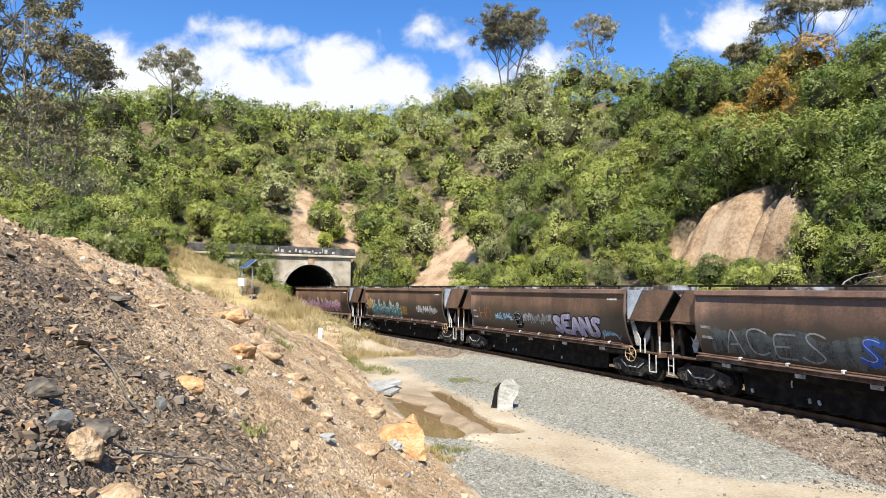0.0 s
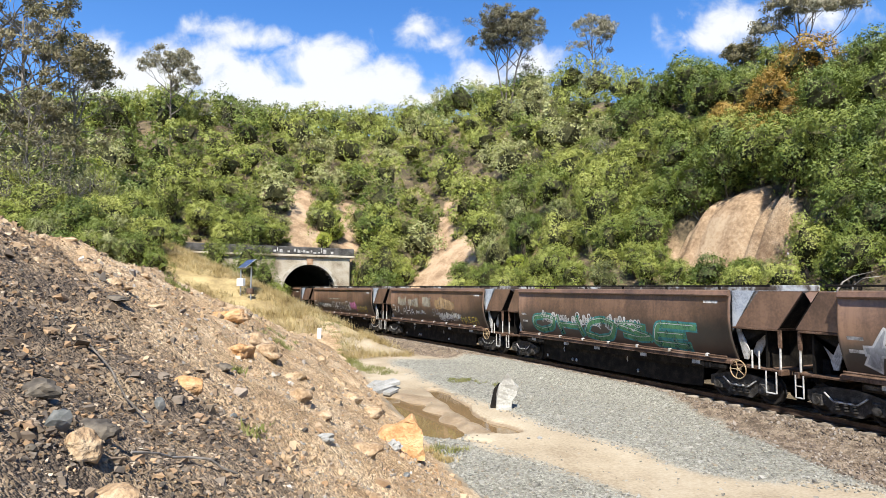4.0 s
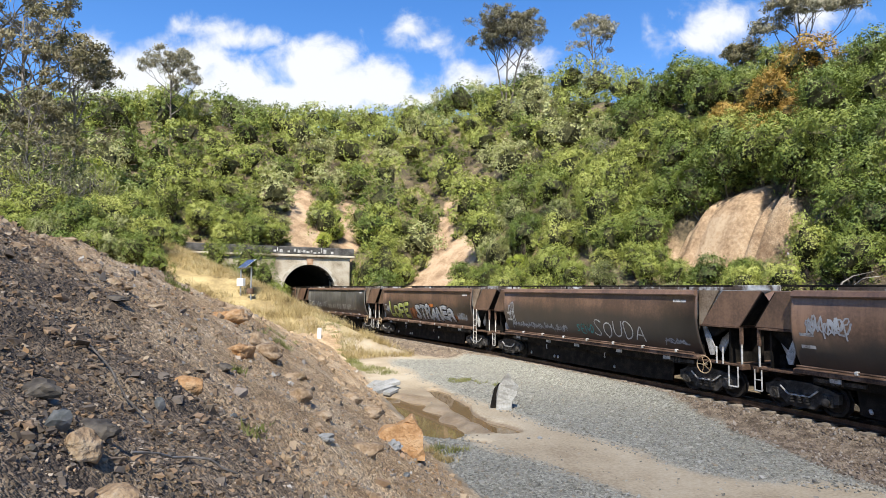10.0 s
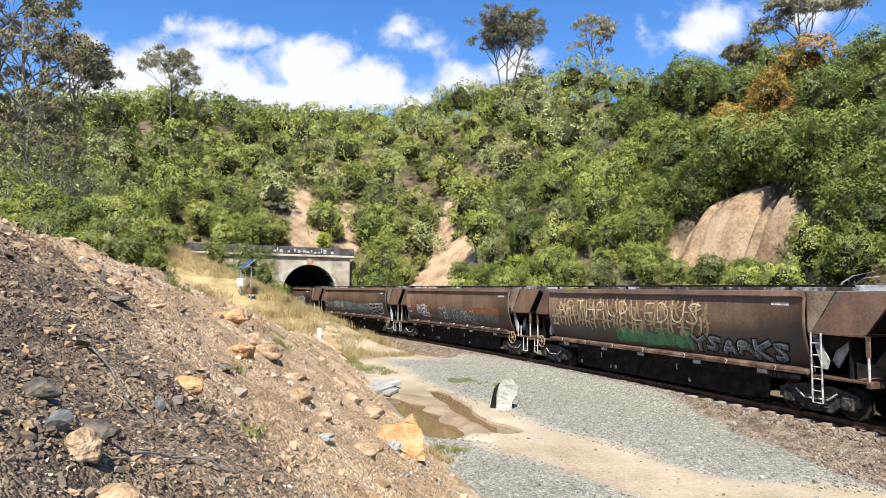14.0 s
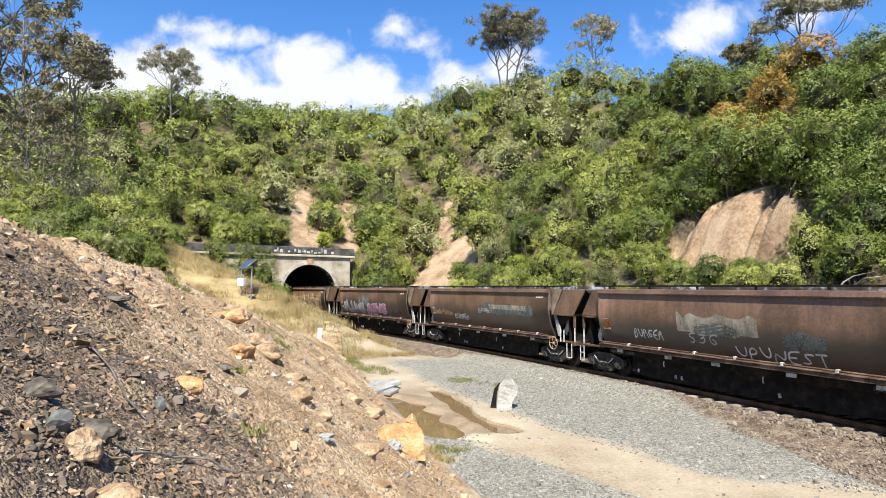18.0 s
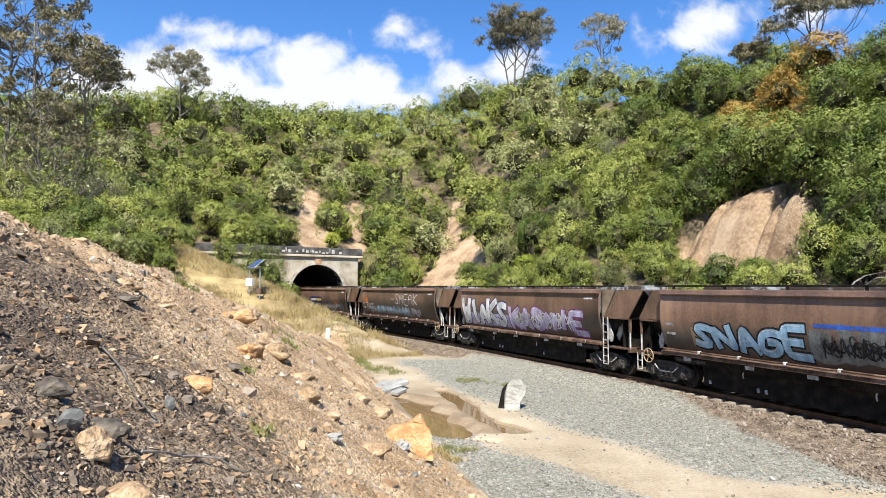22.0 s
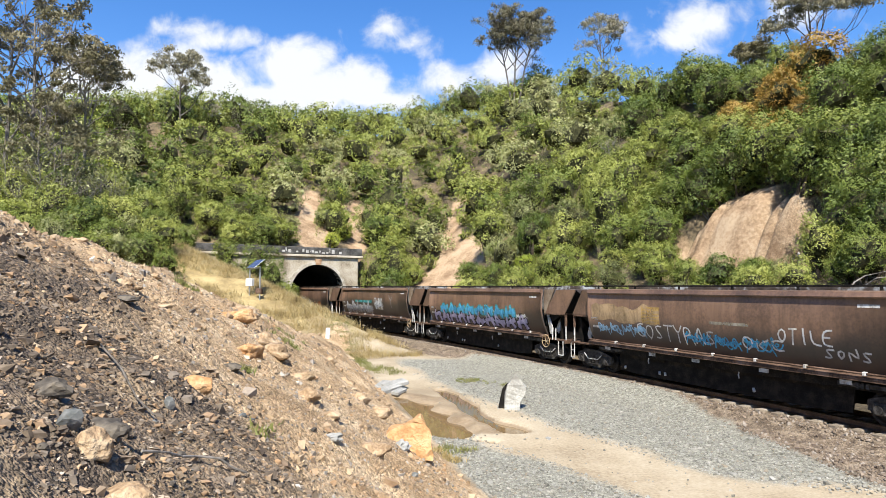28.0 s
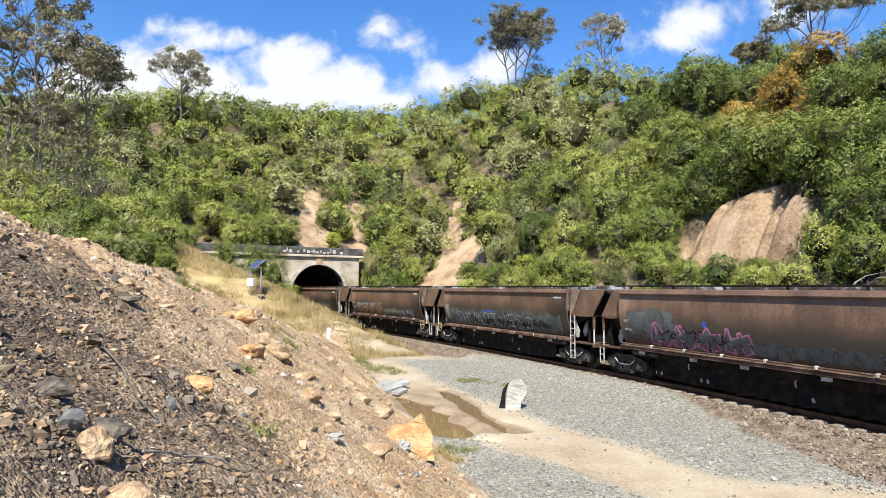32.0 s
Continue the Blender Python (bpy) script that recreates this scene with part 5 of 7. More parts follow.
    38: [("patch", "", 0.4, 3.0, 1.8, 2.8, "slate", ""), ("patch", "", 3.0, 12.4, 1.5, 2.0, "slate", ""), ("spikes", "RSNAR", 1.6, 6.4, 1.55, 2.35, "slate", "pink"), ("strip", "", 4.4, 4.6, 2.3, 2.5, "blue", ""), ("scrawl", 3, 2, 6.2, 1.6, 2.2, "black", "")],
    39: [("scrawl", 3, 2, 9, 1.6, 2.1, "silver", "")],
}
LADDERED = {7, 10, 16, 22, 25, 26, 34, 35, 37}
PLAIN_SILL = {1, 7, 10, 16, 22, 25, 34, 35, 37, -3}


def s_run(t):
    """Wagon lengths that have gone by at t seconds: the train slowly gathers speed."""
    return 0.97636 + 1.168923 * t + 0.001688 * t * t / 2


def wagon_at(n, t):
    return (s_run(t) - n) * LENGTH - 5.32


KINDS = {(a, b): make_wagon(a, b) for a in (False, True) for b in (False, True)}
WAGONS = {}
for n in range(-5, 42):
    key = (n in LADDERED, n not in PLAIN_SILL)
    first = KINDS[key] if key in KINDS else None
    if first is not None and not first.get("used"):
        first["used"] = 1
        w = first
    else:
        w = copy_thing(KINDS[key], Matrix())
    WAGONS[n] = w
for n, w in WAGONS.items():
    if w.get("used"):
        del w["used"]
    tone = "bluish-grey ends" if n <= 6 else ("greyed sides" if n == 9 else "rusty brown ends")
    tagged(w, "rusty brown coal hopper wagon covered in graffiti, " + tone, "hopper wagon", "wagons of the train")
    for o in w.children:
        kind = o.name.split(".")[0]
        if n <= 6 and kind == "end_sheet":
            o.data = o.data.copy()
            o.data.materials[0] = BLUISH
        if n == 9 and kind == "body_side":
            o.data = o.data.copy()
            o.data.materials[0] = GREYED
    rng = random.Random(100 + n)
    for spec in SPRAYED.get(n, []):
        graffito(w, *spec, rng)


def run_train():
    for n, w in WAGONS.items():
        walk(w, [(float(t), on_line(wagon_at(n, t))) for t in range(33)])
        turns = []
        for k in range(0, 961):
            t = k / 30
            if -2 < wagon_at(n, t) < 76:
                turns.append((t, wagon_at(n, t) / 0.46))
        if not turns:
            continue
        rows = [(t, math.degrees(a)) for t, a in turns]
        if rows[0][0] > 0:
            rows = [(0.0, rows[0][1])] + rows
        if rows[-1][0] < 32:
            rows = rows + [(32.0, rows[-1][1])]
        for b in w.children:
            if b.name.split(".")[0] != "bogie":
                continue
            for o in b.children:
                if o.name.split(".")[0] == "wheel_set":
                    at = o.matrix_basis.translation.copy()
                    walk(o, [(t, pose(at.x, 0, 0.46, 0, a % 360, 0)) for t, a in rows])
# ---- plants ----
def leafy(name, colours, through_light=0.10, by_piece=0.5):
    """Leaves: each its own shade, letting some light through."""
    m = bpy.data.materials.new(name)
    m.use_nodes = True
    n, l = m.node_tree.nodes, m.node_tree.links
    bsdf = n["Principled BSDF"]
    bsdf.inputs["Roughness"].default_value = 0.55
    bsdf.inputs["Specular IOR Level"].default_value = 0.35
    geo, obj = n.new("ShaderNodeNewGeometry"), n.new("ShaderNodeObjectInfo")
    tex, big = n.new("ShaderNodeTexCoord"), n.new("ShaderNodeTexNoise")
    big.inputs["Scale"].default_value = 0.9
    l.new(tex.outputs["Object"], big.inputs["Vector"])
    a = n.new("ShaderNodeMath")
    a.operation = "MULTIPLY_ADD"
    l.new(obj.outputs["Random"], a.inputs[0])
    a.inputs[1].default_value = by_piece
    leaf = n.new("ShaderNodeMath")
    leaf.operation = "MULTIPLY"
    l.new(geo.outputs["Random Per Island"], leaf.inputs[0])
    leaf.inputs[1].default_value = 0.24
    l.new(leaf.outputs[0], a.inputs[2])
    b = n.new("ShaderNodeMath")
    b.operation = "ADD"
    l.new(a.outputs[0], b.inputs[0])
    l.new(big.outputs[0], b.inputs[1])
    r = n.new("ShaderNodeMapRange")
    r.inputs["From Min"].default_value, r.inputs["From Max"].default_value = 0.32, 0.80 + by_piece
    l.new(b.outputs[0], r.inputs["Value"])
    ramp = n.new("ShaderNodeValToRGB")
    el = ramp.color_ramp.elements
    el[0].color, el[1].color = rgb([v * 0.55 for v in colours[0]]), rgb([v * 1.0 for v in colours[-1]])
    for i, c in enumerate(colours[1:-1]):
        e = el.new((i + 1) / (len(colours) - 1))
        e.color = rgb(c)
    l.new(r.outputs[0], ramp.inputs[0])
    l.new(ramp.outputs[0], bsdf.inputs["Base Color"])
    tr, mix = n.new("ShaderNodeBsdfTranslucent"), n.new("ShaderNodeMixShader")
    l.new(ramp.outputs[0], tr.inputs["Color"])
    mix.inputs[0].default_value = through_light
    l.new(bsdf.outputs[0], mix.inputs[1])
    l.new(tr.outputs[0], mix.inputs[2])
    l.new(mix.outputs[0], n["Material Output"].inputs["Surface"])
    return m


OLIVE = leafy("olive leaves", [(0.091, 0.123, 0.018), (0.208, 0.248, 0.041), (0.342, 0.371, 0.075), (0.488, 0.494, 0.133)])
DEEP = leafy("deep green leaves", [(0.053, 0.087, 0.012), (0.114, 0.160, 0.023), (0.198, 0.239, 0.039), (0.310, 0.321, 0.068)])
GREYLEAF = leafy("grey-green leaves", [(0.122, 0.141, 0.048), (0.226, 0.246, 0.086), (0.345, 0.350, 0.138), (0.451, 0.448, 0.189)])
BRIGHT = leafy("yellow-green leaves", [(0.135, 0.190, 0.020), (0.272, 0.330, 0.033), (0.406, 0.450, 0.052), (0.526, 0.519, 0.105)])
AUTUMN = leafy("orange-brown leaves", [(0.15, 0.12, 0.02), (0.34, 0.20, 0.035), (0.44, 0.27, 0.05), (0.29, 0.29, 0.07)])
GUM = leafy("gum leaves", [(0.11, 0.105, 0.06), (0.21, 0.19, 0.115), (0.31, 0.28, 0.185), (0.42, 0.38, 0.27)], 0.2)
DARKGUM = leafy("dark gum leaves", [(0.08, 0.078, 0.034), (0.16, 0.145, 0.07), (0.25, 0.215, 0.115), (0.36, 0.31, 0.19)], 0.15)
BARK = material("brown bark", [(0.05, 0.035, 0.025), (0.11, 0.085, 0.06), (0.2, 0.16, 0.12)], 3, 25, 0.95)
PALEBARK = material("pale gum bark", [(0.16, 0.135, 0.11), (0.32, 0.28, 0.24), (0.50, 0.46, 0.41)], 2, 18, 0.85)
# shade inside the shrubs, put into the colour of a dark twig core
TWIGSHADE = material("dark twig core toned as shade", [(0.025, 0.025, 0.01), (0.05, 0.05, 0.018), (0.09, 0.088, 0.034)], 4, 30, 0.95, island=True, by_piece=0.3)
TWIG = material("grey twigs", [(0.10, 0.085, 0.07), (0.20, 0.175, 0.15), (0.30, 0.27, 0.24)], 2, 20, 0.95, by_piece=0.2)


def quads_mesh(name, corners, mat):
    """A mesh of loose leaves or blades, from an array of n x corners x 3."""
    n, k = corners.shape[:2]
    me = bpy.data.meshes.new(name)
    me.vertices.add(n * k)
    me.vertices.foreach_set("co", corners.reshape(-1).astype(np.float32))
    me.loops.add(n * k)
    me.loops.foreach_set("vertex_index", np.arange(n * k, dtype=np.int32))
    me.polygons.add(n)
    me.polygons.foreach_set("loop_start", np.arange(0, n * k, k, dtype=np.int32))
    me.update(calc_edges=True)
    me.materials.append(mat)
    return me


def unit(v):
    return v / np.maximum(np.linalg.norm(v, axis=-1, keepdims=True), 1e-6)


def leaf_quads(rng, at, facing, size, slim=0.62, hang=0.0):
    """Pointed leaves at places, turned to face a way, with random spin."""
    n = len(at)
    f = unit(facing)
    t = unit(np.cross(f, rng.normal(size=(n, 3))))
    if hang:
        t = unit(t * (1 - hang) + np.array([0, 0, -1.0]) * hang)
    b = unit(np.cross(f, t))
    s = (size * rng.uniform(0.6, 1.4, n))[:, None]
    return np.stack([at - t * s * 0.4 + b * s * slim * 0.5, at - t * s * 0.4 - b * s * slim * 0.5, at + t * s * 0.6], 1)


def ball(level):
    """The corners and triangles of a ball of one metre."""
    bm = bmesh.new()
    bmesh.ops.create_icosphere(bm, subdivisions=level, radius=1.0)
    co = np.array([v.co for v in bm.verts])
    tri = np.array([[v.index for v in f.verts] for f in bm.faces])
    bm.free()
    return co, tri


BALLS = {k: ball(k) for k in (1, 2, 3)}


def crown_quads(rng, radius, height, leaves, size, lobes=26, middle=0.5, core=2):
    """A dome of foliage: rounded boughs with creases between them, leaves in sprays all over and a close inside."""
    d = unit(rng.normal(size=(lobes, 3)) * [1, 1, 0.8] + [0, 0, 0.55])
    box3, centre = np.array([1, 1, height * 0.52 / radius]), np.array([0, 0, height * middle])
    mid = d * rng.uniform(0.60, 0.86, lobes)[:, None] * radius
    r = radius * rng.uniform(0.20, 0.38, lobes)

    def reach(way):
        along = way @ mid.T
        hit = r ** 2 - (mid ** 2).sum(1) + along ** 2
        return np.maximum(np.where(hit > 0, along + np.sqrt(np.maximum(hit, 0)), 0).max(1), 0.62 * radius)

    co, tri = BALLS[core]   # the dark core, toned as the shade between the leaves
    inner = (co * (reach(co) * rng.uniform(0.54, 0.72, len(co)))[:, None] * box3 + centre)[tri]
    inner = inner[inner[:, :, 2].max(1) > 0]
    sprays = max(lobes, leaves // 6)
    way = unit(rng.normal(size=(sprays, 3)) * [1, 1, 0.85] + [0, 0, 0.5])
    far = reach(way)
    tip = way * far[:, None]
    bough = np.argmin(np.linalg.norm(tip[:, None] - mid[None], axis=2) - r, 1)
    out = unit(tip - mid[bough])
    tip = (tip * rng.uniform(0.90, 1.07, sprays)[:, None]) * box3 + centre
    pick = rng.integers(0, sprays, leaves)
    at = tip[pick] + rng.normal(size=(leaves, 3)) * size * 0.75
    skin = leaf_quads(rng, at, out[pick] + 0.28 * rng.normal(size=(leaves, 3)) + [0, 0, 0.12], size)
    return skin, inner


def limbs(bm, rng, base, tips, r):
    for tip in tips:
        mid = (np.asarray(base) * 0.5 + np.asarray(tip) * 0.5) + rng.normal(size=3) * 0.12
        rod(bm, base, mid, r, 6, r * 0.7)
        rod(bm, mid, tip, r * 0.7, 6, r * 0.25)


def make_shrub(seed, radius, height, leaves, size, mat):
    rng = np.random.default_rng(seed)
    top = new("shrub")
    bm = bmesh.new()
    tips = [(rng.uniform(-0.5, 0.5) * radius, rng.uniform(-0.5, 0.5) * radius, height * rng.uniform(0.4, 0.65)) for _ in range(4)]
    limbs(bm, rng, (0, 0, -0.3), tips, 0.09)
    part("trunk", bm, BARK, top)
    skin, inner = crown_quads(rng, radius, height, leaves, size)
    # the inner part is the dark core that stands in for shade
    for name, tris, m in (("crown", skin, mat), ("branchwork", inner, TWIGSHADE)):
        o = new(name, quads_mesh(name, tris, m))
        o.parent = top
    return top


def branch(bm, rng, a, way, length, r, level, ends):
    """A limb that forks, with the ends of its last twigs kept."""
    b = np.asarray(a) + way * length * 0.5 + rng.normal(size=3) * length * 0.05
    c = b + unit(way + rng.normal(size=3) * 0.16) * length * 0.5
    rod(bm, a, b, r, 6, r * 0.85)
    rod(bm, b, c, r * 0.85, 6, r * 0.6)
    if level == 0:
        ends.append(c)
        return
    for k in range(rng.integers(2, 4)):
        w = unit(way + rng.normal(size=3) * 0.55 + [0, 0, 0.25])
        branch(bm, rng, c if k else b * 0.4 + c * 0.6, w, length * rng.uniform(0.55, 0.8), r * 0.55, level - 1, ends)


def make_gum(name, seed, height, lean, bare, leaves, label, at, spread=1.0, levels=3, clear=0.4, tuft=1.0, foliage=None, stems=(0.0,)):
    """An open gum tree: pale limbs with hanging tufts of leaves at their ends."""
    rng = np.random.default_rng(seed)
    top = tagged(new(name), label, "tree")
    top.matrix_basis = pose(*at)
    bm, ends = bmesh.new(), []
    for stem in stems:
        pts = [np.array([(lean + stem) * height * t + rng.normal() * 0.012 * height * t, rng.normal() * 0.01 * height, height * t]) for t in (-0.03, 0.25, 0.5, 0.78)]
        for i, (a, b) in enumerate(zip(pts, pts[1:])):
            rod(bm, a, b, height * (0.0125 - 0.003 * i), 7, height * (0.0095 - 0.003 * i))
        for k in range(9):
            t = clear + (0.78 - clear) * k / 8
            foot = np.array([np.interp(t, (0, 0.25, 0.5, 0.78), [p[i] for p in pts]) for i in range(3)])
            turn = 2.4 * k + rng.uniform(-0.4, 0.4)
            w = unit(np.array([math.cos(turn) * spread, math.sin(turn) * spread, rng.uniform(0.6, 1.1)]))
            branch(bm, rng, foot, w, height * (0.21 - 0.10 * (t - clear) / (0.8 - clear)), height * 0.005, levels - 1, ends)
    part("trunk", bm, PALEBARK if not bare else TWIG, top)
    quads = []
    for e in ends:
        k = int(leaves * rng.uniform(0.5, 1.3))
        if rng.random() < bare or k < 2:
            continue
        o = unit(rng.normal(size=(k, 3))) * rng.uniform(0.35, 1, k)[:, None] * [0.058 * tuft, 0.058 * tuft, 0.030 * tuft] * np.array(height)
        o = o * rng.uniform(0.6, 1.2)
        quads.append(leaf_quads(rng, e + o + [0, 0, 0.2], unit(o) + rng.normal(size=(k, 3)) * 0.6, height * 0.012 + 0.11, 0.45, 0.35))
    if quads:
        c = new("crown", quads_mesh("crown", np.concatenate(quads), foliage or GUM))
        c.parent = top
    return top


def make_bare_shrub(seed, height):
    rng = np.random.default_rng(seed)
    top = new("bare_shrub")
    bm, ends = bmesh.new(), []
    for k in range(9):
        w = unit(np.array([rng.normal() * 0.45, rng.normal() * 0.45, 1.0]))
        branch(bm, rng, np.array([rng.normal() * 0.1, rng.normal() * 0.1, -0.2]), w, height * 0.42, 0.035, 2, ends)
    part("branchwork", bm, TWIG, top)
    k = 260
    pick = np.array(ends)[rng.integers(0, len(ends), k)]
    c = new("leaves", quads_mesh("leaves", leaf_quads(rng, pick + rng.normal(size=(k, 3)) * 0.25, rng.normal(size=(k, 3)), 0.16), GREYLEAF))
    c.parent = top
    return top


def plant_hill():
    rng = np.random.default_rng(7)
    n = 16000
    dist, px = np.sqrt(rng.uniform(34.0 ** 2, 132.0 ** 2, n)), rng.uniform(-160, 1740, n)
    y = dist / np.sqrt(1 + ((px - 784) / 1090) ** 2)
    x = (px - 784) / 1090 * y
    z, q, d, on = ground_height(x, y, False)
    ok = (on < 0.05) & (((d > 7.0) & (q < PORTAL + 2)) | ((q > PORTAL + 3.0) & (z > 7.5)) | ((d < -15) & (q > 50)))
    ok &= ~((q > 34) & (q < PORTAL + 1.0) & (d < 0) & (d > -17))
    ok &= bareness(x, y, q, d) > 1
    placed, cells = [], {}
    for i in np.nonzero(ok)[0]:
        far = math.hypot(x[i], y[i])
        r = rng.uniform(0.8, 1.25) * (1.6 + 1.9 * min(1, max(0, (far - 38) / 70)))
        if d[i] < 11 and q[i] < PORTAL:
            r *= 0.72
        elif d[i] < 13.5 and 20 < q[i] < 36:
            r *= 0.6
        cell = (int(x[i] // 4), int(y[i] // 4))
        near = (p for a in (-1, 0, 1) for b in (-1, 0, 1) for p in cells.get((cell[0] + a, cell[1] + b), ()))
        if all((p[0] - x[i]) ** 2 + (p[1] - y[i]) ** 2 > (0.70 * (r + p[3])) ** 2 for p in near):
            p = (x[i], y[i], z[i], r, far)
            cells.setdefault(cell, []).append(p)
            placed.append(p)
    for i in np.nonzero(ok)[0]:   # smaller ones in the gaps
        far = math.hypot(x[i], y[i])
        if far > 80 or (d[i] < 10 and q[i] < PORTAL):
            continue
        r, cell = rng.uniform(0.9, 1.3), (int(x[i] // 4), int(y[i] // 4))
        near = (p for a in (-1, 0, 1) for b in (-1, 0, 1) for p in cells.get((cell[0] + a, cell[1] + b), ()))
        if all((p[0] - x[i]) ** 2 + (p[1] - y[i]) ** 2 > (0.58 * (r + p[3])) ** 2 for p in near):
            p = (x[i], y[i], z[i], r, far)
            cells.setdefault(cell, []).append(p)
            placed.append(p)
    return placed


def grow_woods():
    spots = sorted(plant_hill(), key=lambda p: p[4])
    rng = np.random.default_rng(11)
    kinds = []
    for k, (mat, what, hi, fine) in enumerate([(OLIVE, "dense olive-green shrub", 2.0, 0.16), (DEEP, "dark green rounded shrub", 2.2, 0.16), (OLIVE, "spreading olive-green shrub", 1.8, 0.15), (GREYLEAF, "grey-green wispy shrub", 1.9, 0.13),
                                               (DEEP, "dense deep green shrub", 1.9, 0.17), (BRIGHT, "yellow-green leafy shrub", 1.8, 0.17), (OLIVE, "tall olive-green shrub", 2.5, 0.16), (AUTUMN, "shrub with orange-brown autumn leaves", 1.7, 0.16)]):
        kinds.append((make_shrub(40 + k, 1.0, hi, 3900, fine * 0.435, mat), what))
    used = set()
    weights = np.array([0.25, 0.17, 0.22, 0.10, 0.13, 0.03, 0.10, 0.0])
    near, rest = spots[:295], spots[295:]
    for x, y, z, r, far in near:
        k = int(rng.choice(len(kinds), p=weights))
        if abs(x / y - 0.53) < 0.07 and abs(math.hypot(x, y) - 54) < 4.5 and rng.random() < 0.6:
            k = 7
        elif x > 0.34 * y and rng.random() < 0.55:
            k = int(rng.choice((1, 4)))
        first, what = kinds[k]
        m = pose(x, y, z - 0.15 * r, rng.uniform(-8, 8), rng.uniform(-8, 8), rng.uniform(0, 360))
        size = r * rng.uniform(0.92, 1.1)
        if k in used:
            s = copy_thing(first, m)
        else:
            s, _ = first, used.add(k)
            s.matrix_basis = m
        s.scale = (size, size, size * rng.uniform(0.85, 1.15))
        tagged(s, what + " on the hillside", "shrub", "shrubs on the hillside")
    for k, (first, _) in enumerate(kinds):
        if k not in used:
            for o in list(first.children) + [first]:
                bpy.data.objects.remove(o)
    # the shrubs beyond, too many to count
    # dark cores of the far and low scrub, toned as shade
    twigs = []
    for mat, share in ((OLIVE, 0), (DEEP, 1), (GREYLEAF, 2)):
        quads = []
        for i, (x, y, z, r, far) in enumerate(rest):
            pick = 0 if i % 7 < 4 else (1 if i % 7 < 6 else 2)
            if pick == share:
                skin, inner = crown_quads(rng, r, r * rng.uniform(1.5, 2.1), 1450, 0.090 * r, 22, 0.5, 1)
                quads.append(skin + [x, y, z - 0.15 * r])
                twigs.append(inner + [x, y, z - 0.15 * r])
        if quads:
            ob = new("far_woods", quads_mesh("far_woods", np.concatenate(quads), mat))
            tagged(ob, "dense olive-green scrub covering the upper hillside", "scrub", kind="stuff")
    # low growth between the shrubs
    quads = []
    n = 1000
    dist, px = np.sqrt(rng.uniform(30.0 ** 2, 90.0 ** 2, n)), rng.uniform(-60, 1640, n)
    y = dist / np.sqrt(1 + ((px - 784) / 1090) ** 2)
    x = (px - 784) / 1090 * y
    z, q, d, on = ground_height(x, y, False)
    ok = (on < 0.05) & (((d > 5.6) & (q < PORTAL + 2)) | ((q > PORTAL + 2.0) & (z > 7.5)))
    ok &= bareness(x, y, q, d) > 1
    for i in np.nonzero(ok)[0]:
        r = rng.uniform(0.5, 1.0)
        skin, inner = crown_quads(rng, r, r * 1.3, 130, 0.14, 7, 0.4, 1)
        quads.append(skin + [x[i], y[i], z[i] - 0.1])
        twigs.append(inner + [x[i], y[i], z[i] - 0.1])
    tagged(new("brushwood", quads_mesh("brushwood", np.concatenate(twigs), TWIGSHADE)), "dark twig cores inside the scrub, toned as shade", "scrub", kind="stuff")
    tagged(new("undergrowth", quads_mesh("undergrowth", np.concatenate(quads), OLIVE)), "low olive-green undergrowth between the shrubs", "undergrowth", kind="stuff")
    return len(spots)


grow_woods()


def height_at(x, y, rough=False):
    return float(ground_height(np.array([float(x)]), np.array([float(y)]), rough)[0][0])


def standing(px, depth, sink=0.0):
    """A place on the ground in the direction of a bearing (tangent) at a distance ahead."""
    x = px * depth
    return (x, depth, height_at(x, depth) - sink)


# tall gums along the ridge and beside the cutting
make_gum("gum_tree", 3, 18.6, 0.01, 0.05, 60, "tall many-stemmed gum tree with pale limbs on the ridge", standing(0.104, 104, 0.3), 0.6, 4, 0.50, 0.9, None, (-0.16, 0.0, 0.17))
make_gum("gum_tree", 5, 14.6, -0.03, 0.25, 60, "thin half-bare gum tree on the ridge", standing(0.250, 93, 0.3), 0.5, 4, 0.46)
make_gum("gum_tree", 8, 16.4, 0.03, 0.05, 90, "tall open gum tree on the ridge", standing(0.590, 62, 0.5), 0.5, 4, 0.46, 1.0)
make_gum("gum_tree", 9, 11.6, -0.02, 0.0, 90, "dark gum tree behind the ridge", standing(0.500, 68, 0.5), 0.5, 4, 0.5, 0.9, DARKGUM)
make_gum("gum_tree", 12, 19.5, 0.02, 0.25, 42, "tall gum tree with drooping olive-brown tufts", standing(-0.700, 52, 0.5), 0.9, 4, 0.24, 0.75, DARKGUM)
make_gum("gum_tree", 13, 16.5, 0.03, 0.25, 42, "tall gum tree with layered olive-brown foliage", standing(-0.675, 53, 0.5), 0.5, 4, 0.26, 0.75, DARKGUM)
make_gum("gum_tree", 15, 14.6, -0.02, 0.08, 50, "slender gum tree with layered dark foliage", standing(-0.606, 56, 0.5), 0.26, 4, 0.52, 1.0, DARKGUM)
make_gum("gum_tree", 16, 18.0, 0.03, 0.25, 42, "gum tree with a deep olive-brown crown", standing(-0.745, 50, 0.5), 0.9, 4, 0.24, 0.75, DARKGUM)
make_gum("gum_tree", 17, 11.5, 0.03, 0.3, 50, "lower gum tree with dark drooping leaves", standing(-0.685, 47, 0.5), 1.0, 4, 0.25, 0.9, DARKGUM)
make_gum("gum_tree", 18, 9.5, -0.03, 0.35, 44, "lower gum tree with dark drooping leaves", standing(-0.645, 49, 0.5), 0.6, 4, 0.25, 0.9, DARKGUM)
